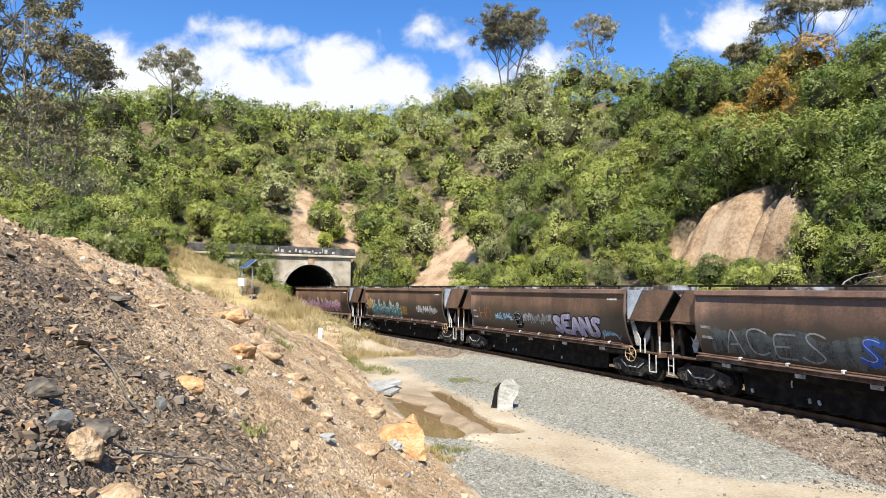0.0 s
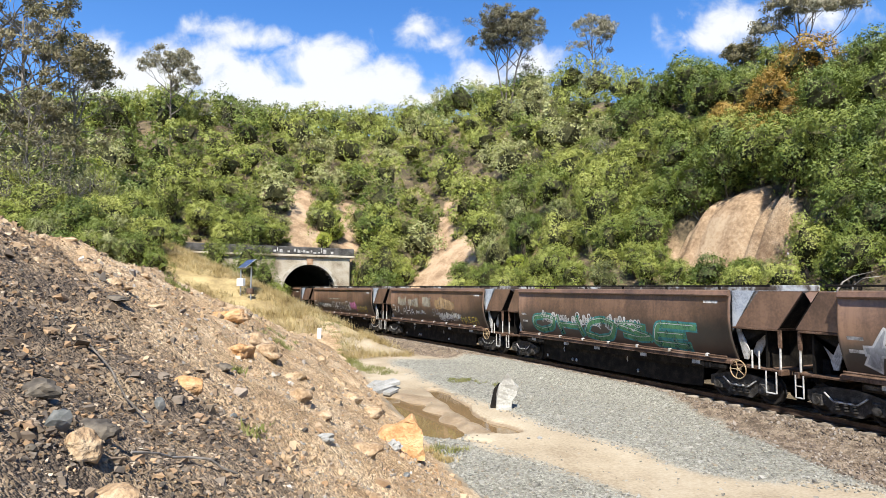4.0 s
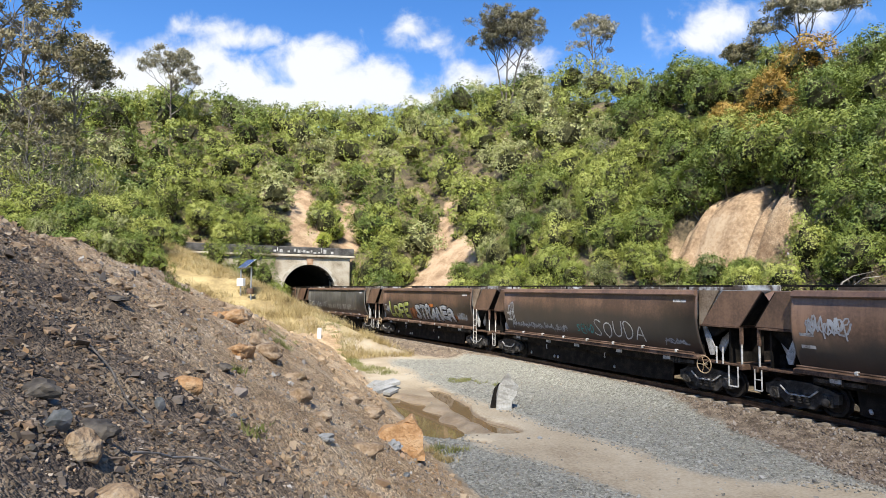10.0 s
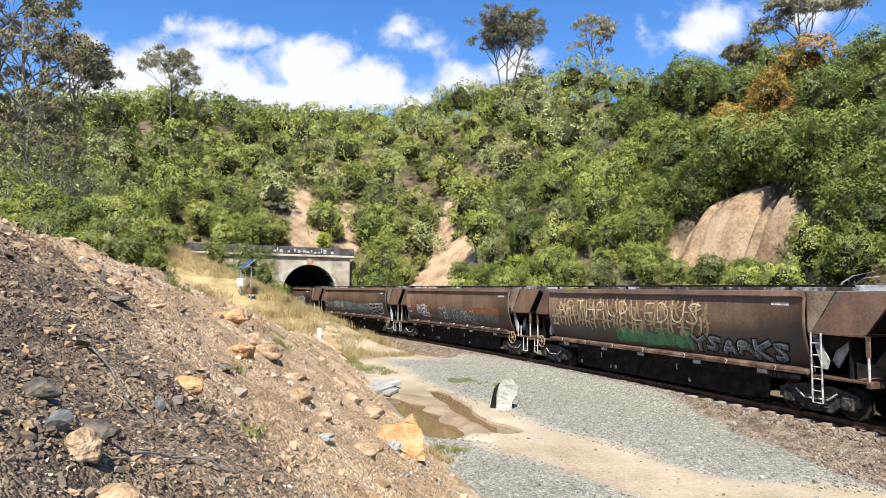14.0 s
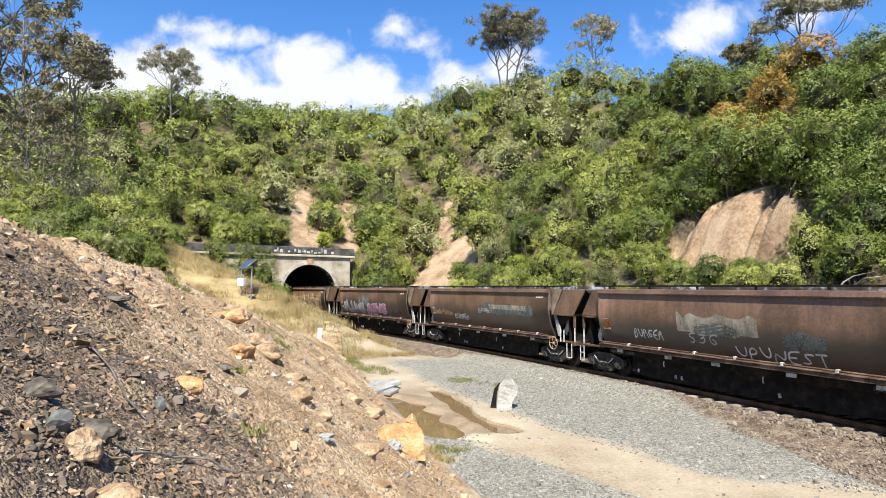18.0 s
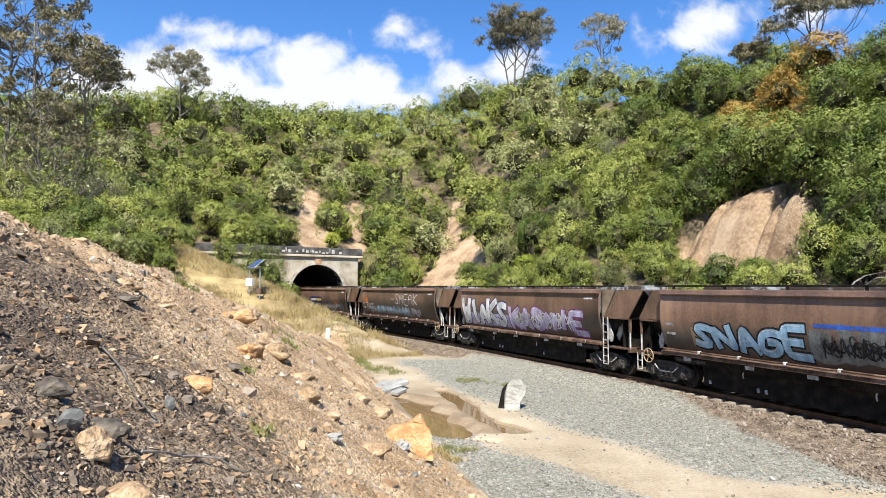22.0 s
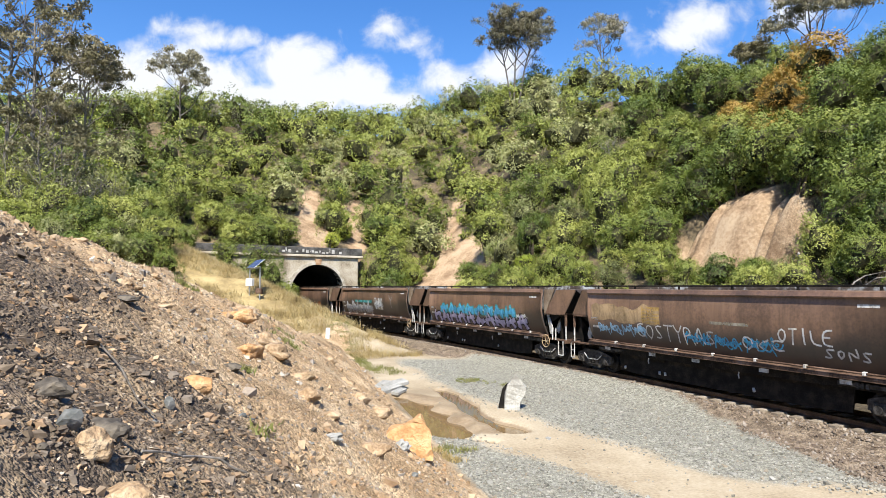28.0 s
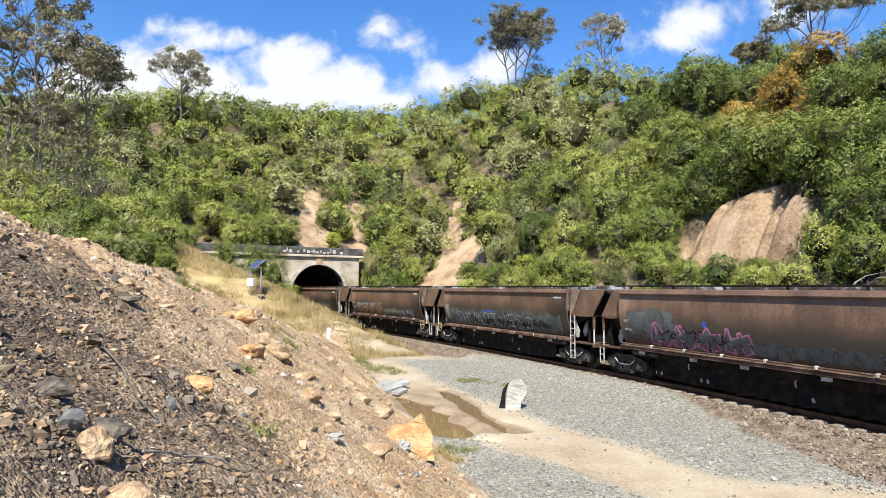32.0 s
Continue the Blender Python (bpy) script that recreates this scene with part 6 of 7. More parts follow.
make_gum("gum_tree", 21, 14.4, 0.0, 0.05, 70, "round-headed gum tree rising from the scrub", standing(-0.450, 84, 0.8), 0.8, 4, 0.36)
bare = [make_bare_shrub(60, 4.5), make_bare_shrub(61, 5.5)]
rng = random.Random(5)
spots = [(-0.70, 44), (-0.66, 46), (-0.62, 46), (-0.585, 48), (-0.56, 50), (-0.53, 50), (-0.60, 52), (-0.645, 50), (-0.68, 50), (-0.345, 92), (0.27, 62), (0.10, 80), (0.42, 44), (-0.09, 84), (0.145, 66), (-0.74, 46), (-0.72, 48)]
for i, (b, y) in enumerate(spots):
    at = standing(b, y, 0.1)
    m = pose(*at, 0, 0, rng.uniform(0, 360))
    s = bare[i] if i < 2 else copy_thing(bare[i % 2], m)
    s.matrix_basis = m
    k = rng.uniform(0.8, 1.3)
    s.scale = (k, k, k)
    tagged(s, "leafless grey twiggy shrub among green scrub", "shrub", "bare shrubs")
# shrubs along the edge of the heap and in front of the wing wall
for k, (b, y, r, mat, what) in enumerate([(-0.69, 38, 1.7, DEEP, "dark green"), (-0.63, 40, 1.6, DEEP, "dark green"), (-0.735, 40, 2.0, DEEP, "deep green"), (-0.565, 42, 1.4, GREYLEAF, "grey-green"), (-0.52, 43, 1.2, GREYLEAF, "grey-green"), (-0.60, 44, 1.8, DEEP, "dark green"), (-0.66, 45, 2.1, OLIVE, "olive-green"), (-0.56, 47, 1.9, OLIVE, "olive-green"), (-0.50, 50, 2.0, OLIVE, "olive-green"), (-0.70, 47, 2.2, OLIVE, "olive-green"),
                                         (-0.365, 57, 1.0, GREYLEAF, "grey-green"), (-0.325, 58.5, 1.1, DEEP, "dark green"), (-0.295, 59, 1.3, OLIVE, "olive-green"), (-0.275, 59.5, 1.0, BRIGHT, "bright green"), (-0.30, 61, 1.3, DEEP, "dark green"), (-0.108, 70, 2.7, OLIVE, "dense olive-green"), (-0.098, 67.5, 2.0, DEEP, "dark green"), (-0.185, 82, 1.2, BRIGHT, "bright green"), (-0.20, 76, 1.3, OLIVE, "olive-green"), (-0.355, 62, 1.5, OLIVE, "olive-green"), (-0.39, 60, 1.4, OLIVE, "olive-green"), (-0.44, 54, 1.6, DEEP, "dark green"), (-0.46, 58, 1.9, OLIVE, "olive-green")]):
    s = make_shrub(200 + k, r, r * 1.7, int(3200 + 900 * r), 0.13, mat)
    s.matrix_basis = pose(*standing(b, y, 0.15))
    tagged(s, what + " leafy shrub beside the cutting", "shrub", "shrubs beside the cutting")

for k, (side, r, tall, mat) in enumerate([(10.4, 1.2, 4.6, DEEP), (7.5, 1.5, 6.6, DEEP), (5.8, 1.3, 6.6, DEEP), (4.4, 1.5, 4.6, OLIVE), (8.8, 0.9, 3.0, GREYLEAF)]):
    s = make_shrub(240 + k, r, tall, 4200, 0.125, mat)
    foot = on_line(PORTAL - 2.6, side).translation
    s.matrix_basis = pose(foot.x, foot.y, height_at(foot.x, foot.y) - 0.15)
    tagged(s, "tall leafy shrub against the tunnel's wing wall", "shrub", "shrubs beside the cutting")

for k, (q, side, r, mat) in enumerate([(PORTAL - 0.9, -6.3, 1.9, DEEP), (PORTAL - 1.6, -8.0, 2.1, OLIVE), (PORTAL + 2.2, 2.9, 1.5, OLIVE), (PORTAL + 2.4, 5.4, 1.8, DEEP), (PORTAL + 1.9, -2.4, 1.1, BRIGHT), (PORTAL + 2.4, 8.0, 1.9, OLIVE), (PORTAL - 1.2, -8.0, 2.1, DEEP), (PORTAL - 0.6, -10.0, 2.3, OLIVE), (PORTAL + 0.8, -6.4, 1.9, OLIVE), (PORTAL + 2.2, -8.6, 2.4, DEEP), (PORTAL - 2.4, -10.4, 1.6, OLIVE), (PORTAL + 4.2, -11.0, 2.6, OLIVE), (PORTAL + 6.5, -3.4, 1.4, GREYLEAF), (PORTAL + 3.6, -4.6, 1.3, BRIGHT)]):
    s = make_shrub(280 + k, r, 8.4 if k < 2 else r * 1.8, 5000, 0.066 * r, mat)
    foot = on_line(q, side).translation
    s.matrix_basis = pose(foot.x, foot.y, height_at(foot.x, foot.y) - 0.2)
    tagged(s, "dense leafy shrub beside the tunnel portal", "shrub", "shrubs beside the cutting")

# dark green shrubs; those at the right also stand in for deep shade
for k, (q, side, r) in enumerate([(20.6, -12.6, 1.9), (18.8, -14.2, 2.2), (21.2, -16.8, 2.1), (17.0, -12.0, 2.0), (24.2, -17.4, 2.6), (26.6, -17.9, 2.5), (29.0, -18.0, 2.7), (31.4, -17.6, 2.5), (33.6, -16.2, 2.3), (34.8, -13.6, 2.0), (36.4, -12.0, 1.9), (35.6, -15.6, 2.2), (22.2, -15.2, 2.2), (22.6, -18.4, 1.9), (19.4, -10.4, 1.5)]):
    s = make_shrub(260 + k, r, r * 1.9, 6500, 0.056 * r, DEEP)
    foot = on_line(q, side).translation
    s.matrix_basis = pose(foot.x, foot.y, height_at(foot.x, foot.y) - 0.2)
    tagged(s, "dense dark green shrub beside the clay slip", "shrub", "shrubs on the hillside")


# ---- dry grass and weeds ----
def grass_blades(rng, x, y, z, blades, tall, spread):
    n = len(x)
    i = np.repeat(np.arange(n), blades)
    foot = np.stack([x[i], y[i], z[i]], 1) + rng.normal(size=(n * blades, 3)) * [spread, spread, 0.02]
    h = tall * rng.uniform(0.45, 1.25, n * blades)
    lean = rng.normal(size=(n * blades, 3)) * 0.5
    lean[:, 2] = 1
    tip = foot + unit(lean) * h[:, None]
    side = unit(np.stack([rng.normal(size=n * blades), rng.normal(size=n * blades), np.zeros(n * blades)], 1)) * 0.014
    return np.stack([foot - side, foot + side, tip], 1)


STRAW = leafy("dry straw grass", [(0.26, 0.18, 0.07), (0.42, 0.31, 0.13), (0.55, 0.43, 0.20), (0.62, 0.52, 0.30)], 0.3, 0.1)
WEED = leafy("green weeds", [(0.10, 0.12, 0.03), (0.18, 0.20, 0.05), (0.26, 0.27, 0.08), (0.34, 0.32, 0.13)], 0.3, 0.1)


def scatter(rng, n, box2, keep):
    x, y = rng.uniform(box2[0], box2[1], n), rng.uniform(box2[2], box2[3], n)
    z, q, d, on = ground_height(x, y)
    k = keep(x, y, z, q, d, on)
    return x[k], y[k], z[k]


rng = np.random.default_rng(23)
x, y, z = scatter(rng, 9000, (-34, 0, 34, 68), lambda x, y, z, q, d, on: (on < 0.55) & (d < -3.6) & (q > 37) & (q < PORTAL - 0.5) & (soft_noise(x, y, 2.2, 31) > -0.35))
tagged(new("dry_grass", quads_mesh("dry_grass", grass_blades(rng, x, y, z, 26, 0.5, 0.22), STRAW)), "long straw-coloured dry grass on the cutting bank", "grass", kind="stuff")
x, y, z = scatter(rng, 2500, (-9, -1, 24, 46), lambda x, y, z, q, d, on: (on < 0.9) & (d < -3.0) & (away_from([(-7.9, 43), (-5.2, 33.5), (-3.0, 31.0)], x, y) < 0.8))
tagged(new("verge_grass", quads_mesh("verge_grass", grass_blades(rng, x, y, z, 14, 0.17, 0.14), WEED)), "thin yellow-green grass along the track verge", "grass", kind="stuff")
for k, (cx, cy, r, n, tall, mat, what) in enumerate([(0.9, 28.6, 0.75, 26, 0.11, WEED, "low green weeds in the gravel"), (2.6, 27.5, 0.5, 12, 0.14, WEED, "sparse weeds in the gravel"), (0.2, 16.4, 0.5, 14, 0.13, WEED, "green weeds beside the clay boulder"), (-0.15, 15.6, 0.4, 12, 0.17, STRAW, "dry weed stalks beside the boulder"),
                                                     (-3.03, 8.94, 0.10, 6, 0.13, WEED, "small bright green tuft on the spoil"), (-1.9, 6.1, 0.10, 4, 0.08, WEED, "small green weed on the spoil"), (-5.6, 20.5, 0.5, 14, 0.16, WEED, "thin weeds on the heap"), (-6.6, 15.0, 0.3, 12, 0.12, WEED, "low weeds on the heap"), (-4.6, 17.2, 0.5, 14, 0.14, WEED, "sparse weeds on the heap")]):
    gx, gy = cx + rng.normal(size=n) * r * 0.5, cy + rng.normal(size=n) * r * 0.5
    gz = ground_height(gx, gy)[0]
    tagged(new("weed_patch", quads_mesh("weed_patch", grass_blades(rng, gx, gy, gz, 26, tall, 0.08), mat)), what, "weeds", "weed patches", "stuff")
# ---- stones, rocks and small things ----
def stones_mesh(name, rng, x, y, z, size, mat, flat=0.5):
    """Many small angular stones joined into one mesh."""
    cube = np.array([(a, b, c) for a in (-1, 1) for b in (-1, 1) for c in (-1, 1)], float) * 0.5
    faces = np.array([(0, 1, 3, 2), (4, 6, 7, 5), (0, 4, 5, 1), (2, 3, 7, 6), (0, 2, 6, 4), (1, 5, 7, 3)])
    n = len(x)
    v = cube[None] + rng.uniform(-0.30, 0.30, (n, 8, 3))
    v *= np.stack([rng.uniform(0.7, 1.4, n), rng.uniform(0.6, 1.1, n), rng.uniform(0.35, 0.9, n) * flat * 2], 1)[:, None]
    a, b = rng.uniform(0, 2 * math.pi, n), rng.normal(size=n) * 0.45
    ca, sa, cb, sb = np.cos(a)[:, None], np.sin(a)[:, None], np.cos(b)[:, None], np.sin(b)[:, None]
    vx, vz = v[..., 0] * cb + v[..., 2] * sb, -v[..., 0] * sb + v[..., 2] * cb
    v = np.stack([vx * ca - v[..., 1] * sa, vx * sa + v[..., 1] * ca, vz], -1) * size[:, None, None]
    v += np.stack([x, y, z + size * 0.12], 1)[:, None]
    me = bpy.data.meshes.new(name)
    me.vertices.add(n * 8)
    me.vertices.foreach_set("co", v.reshape(-1).astype(np.float32))
    f = (faces[None] + (np.arange(n) * 8)[:, None, None]).reshape(-1)
    me.loops.add(len(f))
    me.loops.foreach_set("vertex_index", f.astype(np.int32))
    me.polygons.add(n * 6)
    me.polygons.foreach_set("loop_start", np.arange(0, n * 24, 4, dtype=np.int32))
    me.update(calc_edges=True)
    me.shade_flat()
    me.materials.append(mat)
    return me


def by_island(name, stops, rough=0.9, fine=25.0):
    """Stones: each with its own colour from a row of stops (share, colour)."""
    m = material(name, [stops[0][1], stops[-1][1]], 3.0, fine, rough, 0.0, 0.4, 0.01)
    n, l = m.node_tree.nodes, m.node_tree.links
    bsdf = n["Principled BSDF"]
    under = bsdf.inputs["Base Color"].links[0].from_socket
    geo = n.new("ShaderNodeNewGeometry")
    ramp = n.new("ShaderNodeValToRGB")
    ramp.color_ramp.interpolation = "CONSTANT"
    el = ramp.color_ramp.elements
    el[0].position, el[0].color = stops[0][0], rgb(stops[0][1])
    el[1].position, el[1].color = stops[-1][0], rgb(stops[-1][1])
    for p, c in stops[1:-1]:
        e = el.new(p)
        e.color = rgb(c)
    l.new(geo.outputs["Random Per Island"], ramp.inputs[0])
    mix = n.new("ShaderNodeMix")
    mix.data_type = "RGBA"
    mix.inputs[0].default_value = 0.78
    l.new(under, mix.inputs[6])
    l.new(ramp.outputs[0], mix.inputs[7])
    l.new(mix.outputs[2], bsdf.inputs["Base Color"])
    return m


SHALE = by_island("mixed shale fragments", [(0, (0.076, 0.056, 0.041)), (0.22, (0.142, 0.104, 0.071)), (0.4, (0.203, 0.140, 0.090)), (0.55, (0.273, 0.176, 0.101)), (0.66, (0.183, 0.149, 0.119)), (0.76, (0.364, 0.226, 0.122)), (0.85, (0.475, 0.307, 0.171)), (0.9, (0.303, 0.244, 0.191)), (0.965, (0.627, 0.506, 0.382))])
CLAYBITS = by_island("sandy clay crumbs", [(0, (0.224, 0.145, 0.085)), (0.16, (0.366, 0.244, 0.137)), (0.4, (0.496, 0.348, 0.199)), (0.6, (0.590, 0.435, 0.268)), (0.72, (0.496, 0.290, 0.137)), (0.8, (0.201, 0.168, 0.137)), (0.88, (0.307, 0.273, 0.234)), (0.97, (0.590, 0.534, 0.456))])
GRAVELBITS = by_island("grey gravel stones", [(0.0, (0.17, 0.165, 0.145)), (0.25, (0.28, 0.275, 0.245)), (0.55, (0.38, 0.37, 0.33)), (0.8, (0.49, 0.475, 0.425)), (0.93, (0.36, 0.30, 0.22))])
BALLASTBITS = by_island("brown ballast stones", [(0.0, (0.13, 0.095, 0.07)), (0.3, (0.23, 0.172, 0.122)), (0.6, (0.32, 0.245, 0.18)), (0.85, (0.40, 0.345, 0.29))])


def strewn(rng, n, near, far, left, right, keep):
    """Places thinning out with distance ahead, between two bearings (tangents)."""
    y = near * (far / near) ** rng.random(n)
    x = rng.uniform(left, right, n) * y
    z, q, d, on = ground_height(x, y)
    k = keep(x, y, z, q, d, on)
    return x[k], y[k], z[k], q[k], d[k], on[k]


rng = np.random.default_rng(51)
x, y, z, q, d, on = strewn(rng, 44000, 2.3, 36, -0.80, 0.12, lambda x, y, z, q, d, on: (on > 0.45) & (heap_height(x, y) > BASE + 0.1) & (x > -8.2))
size = np.clip(0.0132 * np.exp(rng.normal(size=len(x)) * 0.60) * (y / 4.0) ** 0.5, 0.008, 0.16)
clay = clay_share(x, y) + rng.normal(size=len(x)) * 0.22 > 0.55
size = size * np.where(clay & (rng.random(len(x)) < 0.25), 0.5, 1.0)
tagged(new("spoil_stones", stones_mesh("spoil_stones", rng, x[~clay], y[~clay], z[~clay], size[~clay], SHALE, 0.45)), "dark grey and brown shale fragments covering the spoil heap", "stones", kind="stuff")
tagged(new("clay_crumbs", stones_mesh("clay_crumbs", rng, x[clay], y[clay], z[clay], size[clay] * 0.8, CLAYBITS, 0.75)), "tan sandy clay crumbs on the spoil heap", "stones", kind="stuff")
x, y, z, q, d, on = strewn(rng, 30000, 10.5, 36, -0.14, 0.80, lambda x, y, z, q, d, on: (on < 0.3) & (d < -ballast_reach(q) - 0.1) & (q < 35) & (z > WATER + 0.05) & ((away_from(SAND, x, y) > 1.2) | (rng.random(len(x)) < 0.03)))
tagged(new("gravel_stones", stones_mesh("gravel_stones", rng, x, y, z, np.clip(0.030 * np.exp(rng.normal(size=len(x)) * 0.35), 0.018, 0.09), GRAVELBITS, 0.6)), "loose pale grey gravel beside the line", "gravel", kind="stuff")
u, v = 6 + 44 * rng.random(14000) ** 2.2, rng.uniform(-4.4, -0.9, 14000)
u, v = u[v > -ballast_reach(u) - 0.2][:7500], v[v > -ballast_reach(u) - 0.2][:7500]
xy = np.array([(on_line(a) @ Vector((0, -b, 0))).xy for a, b in zip(u, v)])
z = ground_height(xy[:, 0], xy[:, 1])[0]
tagged(new("ballast_stones", stones_mesh("ballast_stones", rng, xy[:, 0], xy[:, 1], z, np.clip(0.042 * np.exp(rng.normal(size=len(u)) * 0.3), 0.03, 0.12), BALLASTBITS, 0.7)), "brown-grey ballast stones along the line's shoulder", "ballast", kind="stuff")

# ---- single rocks ----
ORANGE = material("orange clay", [(0.44, 0.235, 0.10), (0.62, 0.355, 0.165), (0.69, 0.44, 0.235)], 3.5, 18, 0.95, 0.0, 0.9, 0.06)
TAN = material("sandy clay lump", [(0.30, 0.195, 0.11), (0.48, 0.335, 0.20), (0.60, 0.455, 0.30)], 3.5, 20, 0.95, 0.0, 0.9, 0.05)
SLATE = material("dark shale", [(0.055, 0.047, 0.04), (0.115, 0.098, 0.08), (0.20, 0.168, 0.13)], 3, 20, 0.85, 0.0, 0.5, 0.02)
BLUESTONE = material("blue-grey stone", [(0.10, 0.105, 0.10), (0.18, 0.182, 0.175), (0.28, 0.275, 0.26)], 3, 22, 0.85, 0.0, 0.4, 0.02)
SHALEBROWN = material("brown shale", [(0.13, 0.095, 0.065), (0.24, 0.175, 0.115), (0.36, 0.265, 0.17)], 3, 20, 0.9, 0.0, 0.5, 0.02)
PALESTONE = material("pale grey stone", [(0.27, 0.265, 0.24), (0.38, 0.37, 0.345), (0.48, 0.47, 0.44)], 1.8, 18, 0.9, 0.0, 0.5, 0.02)


def rock_mesh(seed, size, mat, jag=0.35, cuts=5, detail=2):
    """A lump knocked about by planes, with a rough skin."""
    r = np.random.default_rng(seed)
    bm = bmesh.new()
    bmesh.ops.create_icosphere(bm, subdivisions=detail, radius=0.5)
    planes = [(unit(r.normal(size=3)), r.uniform(0.26, 0.42)) for _ in range(cuts)]
    for v in bm.verts:
        p = np.array(v.co)
        for n, o in planes:
            k = p @ n - o
            if k > 0:
                p = p - n * k * 0.9
        p = p * (1 + jag * 0.5 * noise.noise(Vector(p * 3.1) + Vector((seed, 0, 0))) + jag * 0.25 * noise.noise(Vector(p * 8.0) + Vector((0, seed, 0))))
        v.co = Vector(p * np.array(size))
    return finish("rock", bm, mat, mat in (TAN, ORANGE))


def rock(seed, x, y, size, mat, label, turn=0.0, tilt=0.0, sink=0.25, jag=0.35, cuts=5, detail=2, name="rock", cat="rock"):
    ob = new(name, rock_mesh(seed, size, mat, jag, cuts, detail))
    ob.matrix_basis = pose(x, y, height_at(x, y, True) + size[2] * (0.5 - sink), tilt, 0, turn)
    return tagged(ob, label, cat)


bm = bmesh.new()
prism(bm, [(-0.56, -0.25), (-0.44, 0.22), (-0.30, 0.40), (0.02, 0.50), (0.19, 0.62), (0.27, 0.72), (0.36, 0.50), (0.53, 0.32), (0.56, -0.25)], -0.18, 0.32)
bmesh.ops.subdivide_edges(bm, edges=list(bm.edges), cuts=3, use_grid_fill=True)
bmesh.ops.triangulate(bm, faces=[f for f in bm.faces if len(f.verts) > 4])
for v in bm.verts:
    v.co.y -= 0.35 * (0.3 - v.co.z) * (1 if v.co.y < 0.1 else 0)   # the face leans back
    v.co += Vector((0.06, 0.12, 0.05)) * noise.noise(v.co * 3.0) + Vector((0.02, 0.05, 0.02)) * noise.noise(v.co * 9.0)
boulder = new("clay_boulder", finish("clay_boulder", bm, ORANGE))
boulder.matrix_basis = pose(-0.96, 13.2, height_at(-0.96, 13.2) - 0.06, -4, 4, 8) @ Matrix.Diagonal((1.02, 1.0, 0.88, 1))
tagged(boulder, "large pointed orange clay boulder at the foot of the heap", "boulder")
rock(2, -2.45, 6.0, (0.36, 0.24, 0.23), ORANGE, "orange clay lump on dark shale", 0, 0, 0.3, 0.5, 5, 3, "clay_lump")
rock(3, -1.93, 3.36, (0.20, 0.17, 0.22), TAN, "tan sandy clay lump among shale", 20, 0, 0.3, 0.5, 5, 3, "clay_lump")
rock(4, -1.70, 3.20, (0.36, 0.22, 0.24), TAN, "broad tan clay lump among shale", -10, 0, 0.35, 0.5, 6, 3, "clay_lump")
rock(5, -2.08, 3.40, (0.15, 0.11, 0.16), BLUESTONE, "blue-grey angular stone beside a clay lump", 40, 20)
rock(6, -2.10, 3.75, (0.34, 0.20, 0.15), SLATE, "dark layered shale block on the heap", -15, 10, 0.35, 0.6, 9, 3)
rock(7, -2.36, 3.62, (0.24, 0.18, 0.14), SLATE, "dark shale block on the heap", 30, -8, 0.35, 0.6, 9, 3)
rock(8, -2.36, 5.20, (0.10, 0.08, 0.14), BLUESTONE, "upright blue-grey stone on the heap", 15, 10)
rock(9, -4.05, 7.6, (0.40, 0.20, 0.10), SLATE, "flat grey shale slab on the heap", -20, 0, 0.3, 0.6, 9, 3)
rock(10, -2.95, 8.3, (0.34, 0.22, 0.16), SLATE, "grey-brown shale slab on the heap", -12, 0, 0.3, 0.6, 9, 3)
for k, (x, y, s, mat, what) in enumerate([(-5.05, 14.6, 0.75, ORANGE, "orange clay chunk near the crest"), (-5.5, 16.2, 0.6, TAN, "tan clay chunk on the heap"), (-4.0, 13.4, 0.55, TAN, "eroded tan clay chunk on the heap"), (-3.6, 12.6, 0.6, TAN, "broken tan clay chunk on the heap"), (-2.9, 11.8, 0.42, TAN, "tan clay lump on the heap"),
                                          (-5.4, 9.3, 0.34, TAN, "tan sandstone lump near the crest"), (-5.9, 9.2, 0.28, TAN, "tan sandstone lump near the crest"), (-5.0, 9.4, 0.36, TAN, "squarish tan rock near the crest"), (-4.3, 9.0, 0.26, TAN, "tan lump on the heap"), (-1.9, 9.6, 0.34, TAN, "tan clay lump on the heap"), (-2.3, 9.9, 0.40, TAN, "pale tan clay lump on the heap"),
                                          (-1.2, 9.3, 0.46, TAN, "tan clay lump at the heap's foot"), (-1.55, 8.2, 0.22, PALESTONE, "pale flat stone on the heap"), (-0.75, 7.0, 0.24, TAN, "sandy lump near the heap's foot"), (-2.26, 13.5, 0.2, SLATE, "small dark stone in the clay"), (-1.7, 14.6, 0.5, TAN, "tan clay lump on the heap"), (-2.4, 16.0, 0.45, TAN, "tan clay lump on the heap"),
                                          (-1.0, 12.6, 0.35, PALESTONE, "pale stone beside the clay boulder"), (-0.6, 11.9, 0.22, PALESTONE, "small pale stone in the clay"), (-3.3, 19.5, 0.5, TAN, "tan clay lump on the heap"), (-4.4, 22.0, 0.5, TAN, "tan clay lump on the heap"), (-3.4, 10.4, 0.5, ORANGE, "weathered orange clay lump"), (-6.3, 13.0, 0.24, TAN, "tan clay lump on the heap's crest"), (-6.7, 11.0, 0.2, TAN, "tan clay lump on the heap's crest"), (-6.8, 12.2, 0.18, TAN, "tan clay lump on the heap's crest"), (2.75, 17.8, 0.16, PALESTONE, "small pale stone on the sand")]):
    rock(20 + k, x, y, (s * 1.35, s * 1.05, s * 0.66), mat, what, k * 47, 0, 0.5, 1.1, 6, 3, "clay_lump" if mat in (TAN, ORANGE) else "rock")
rng2 = random.Random(77)
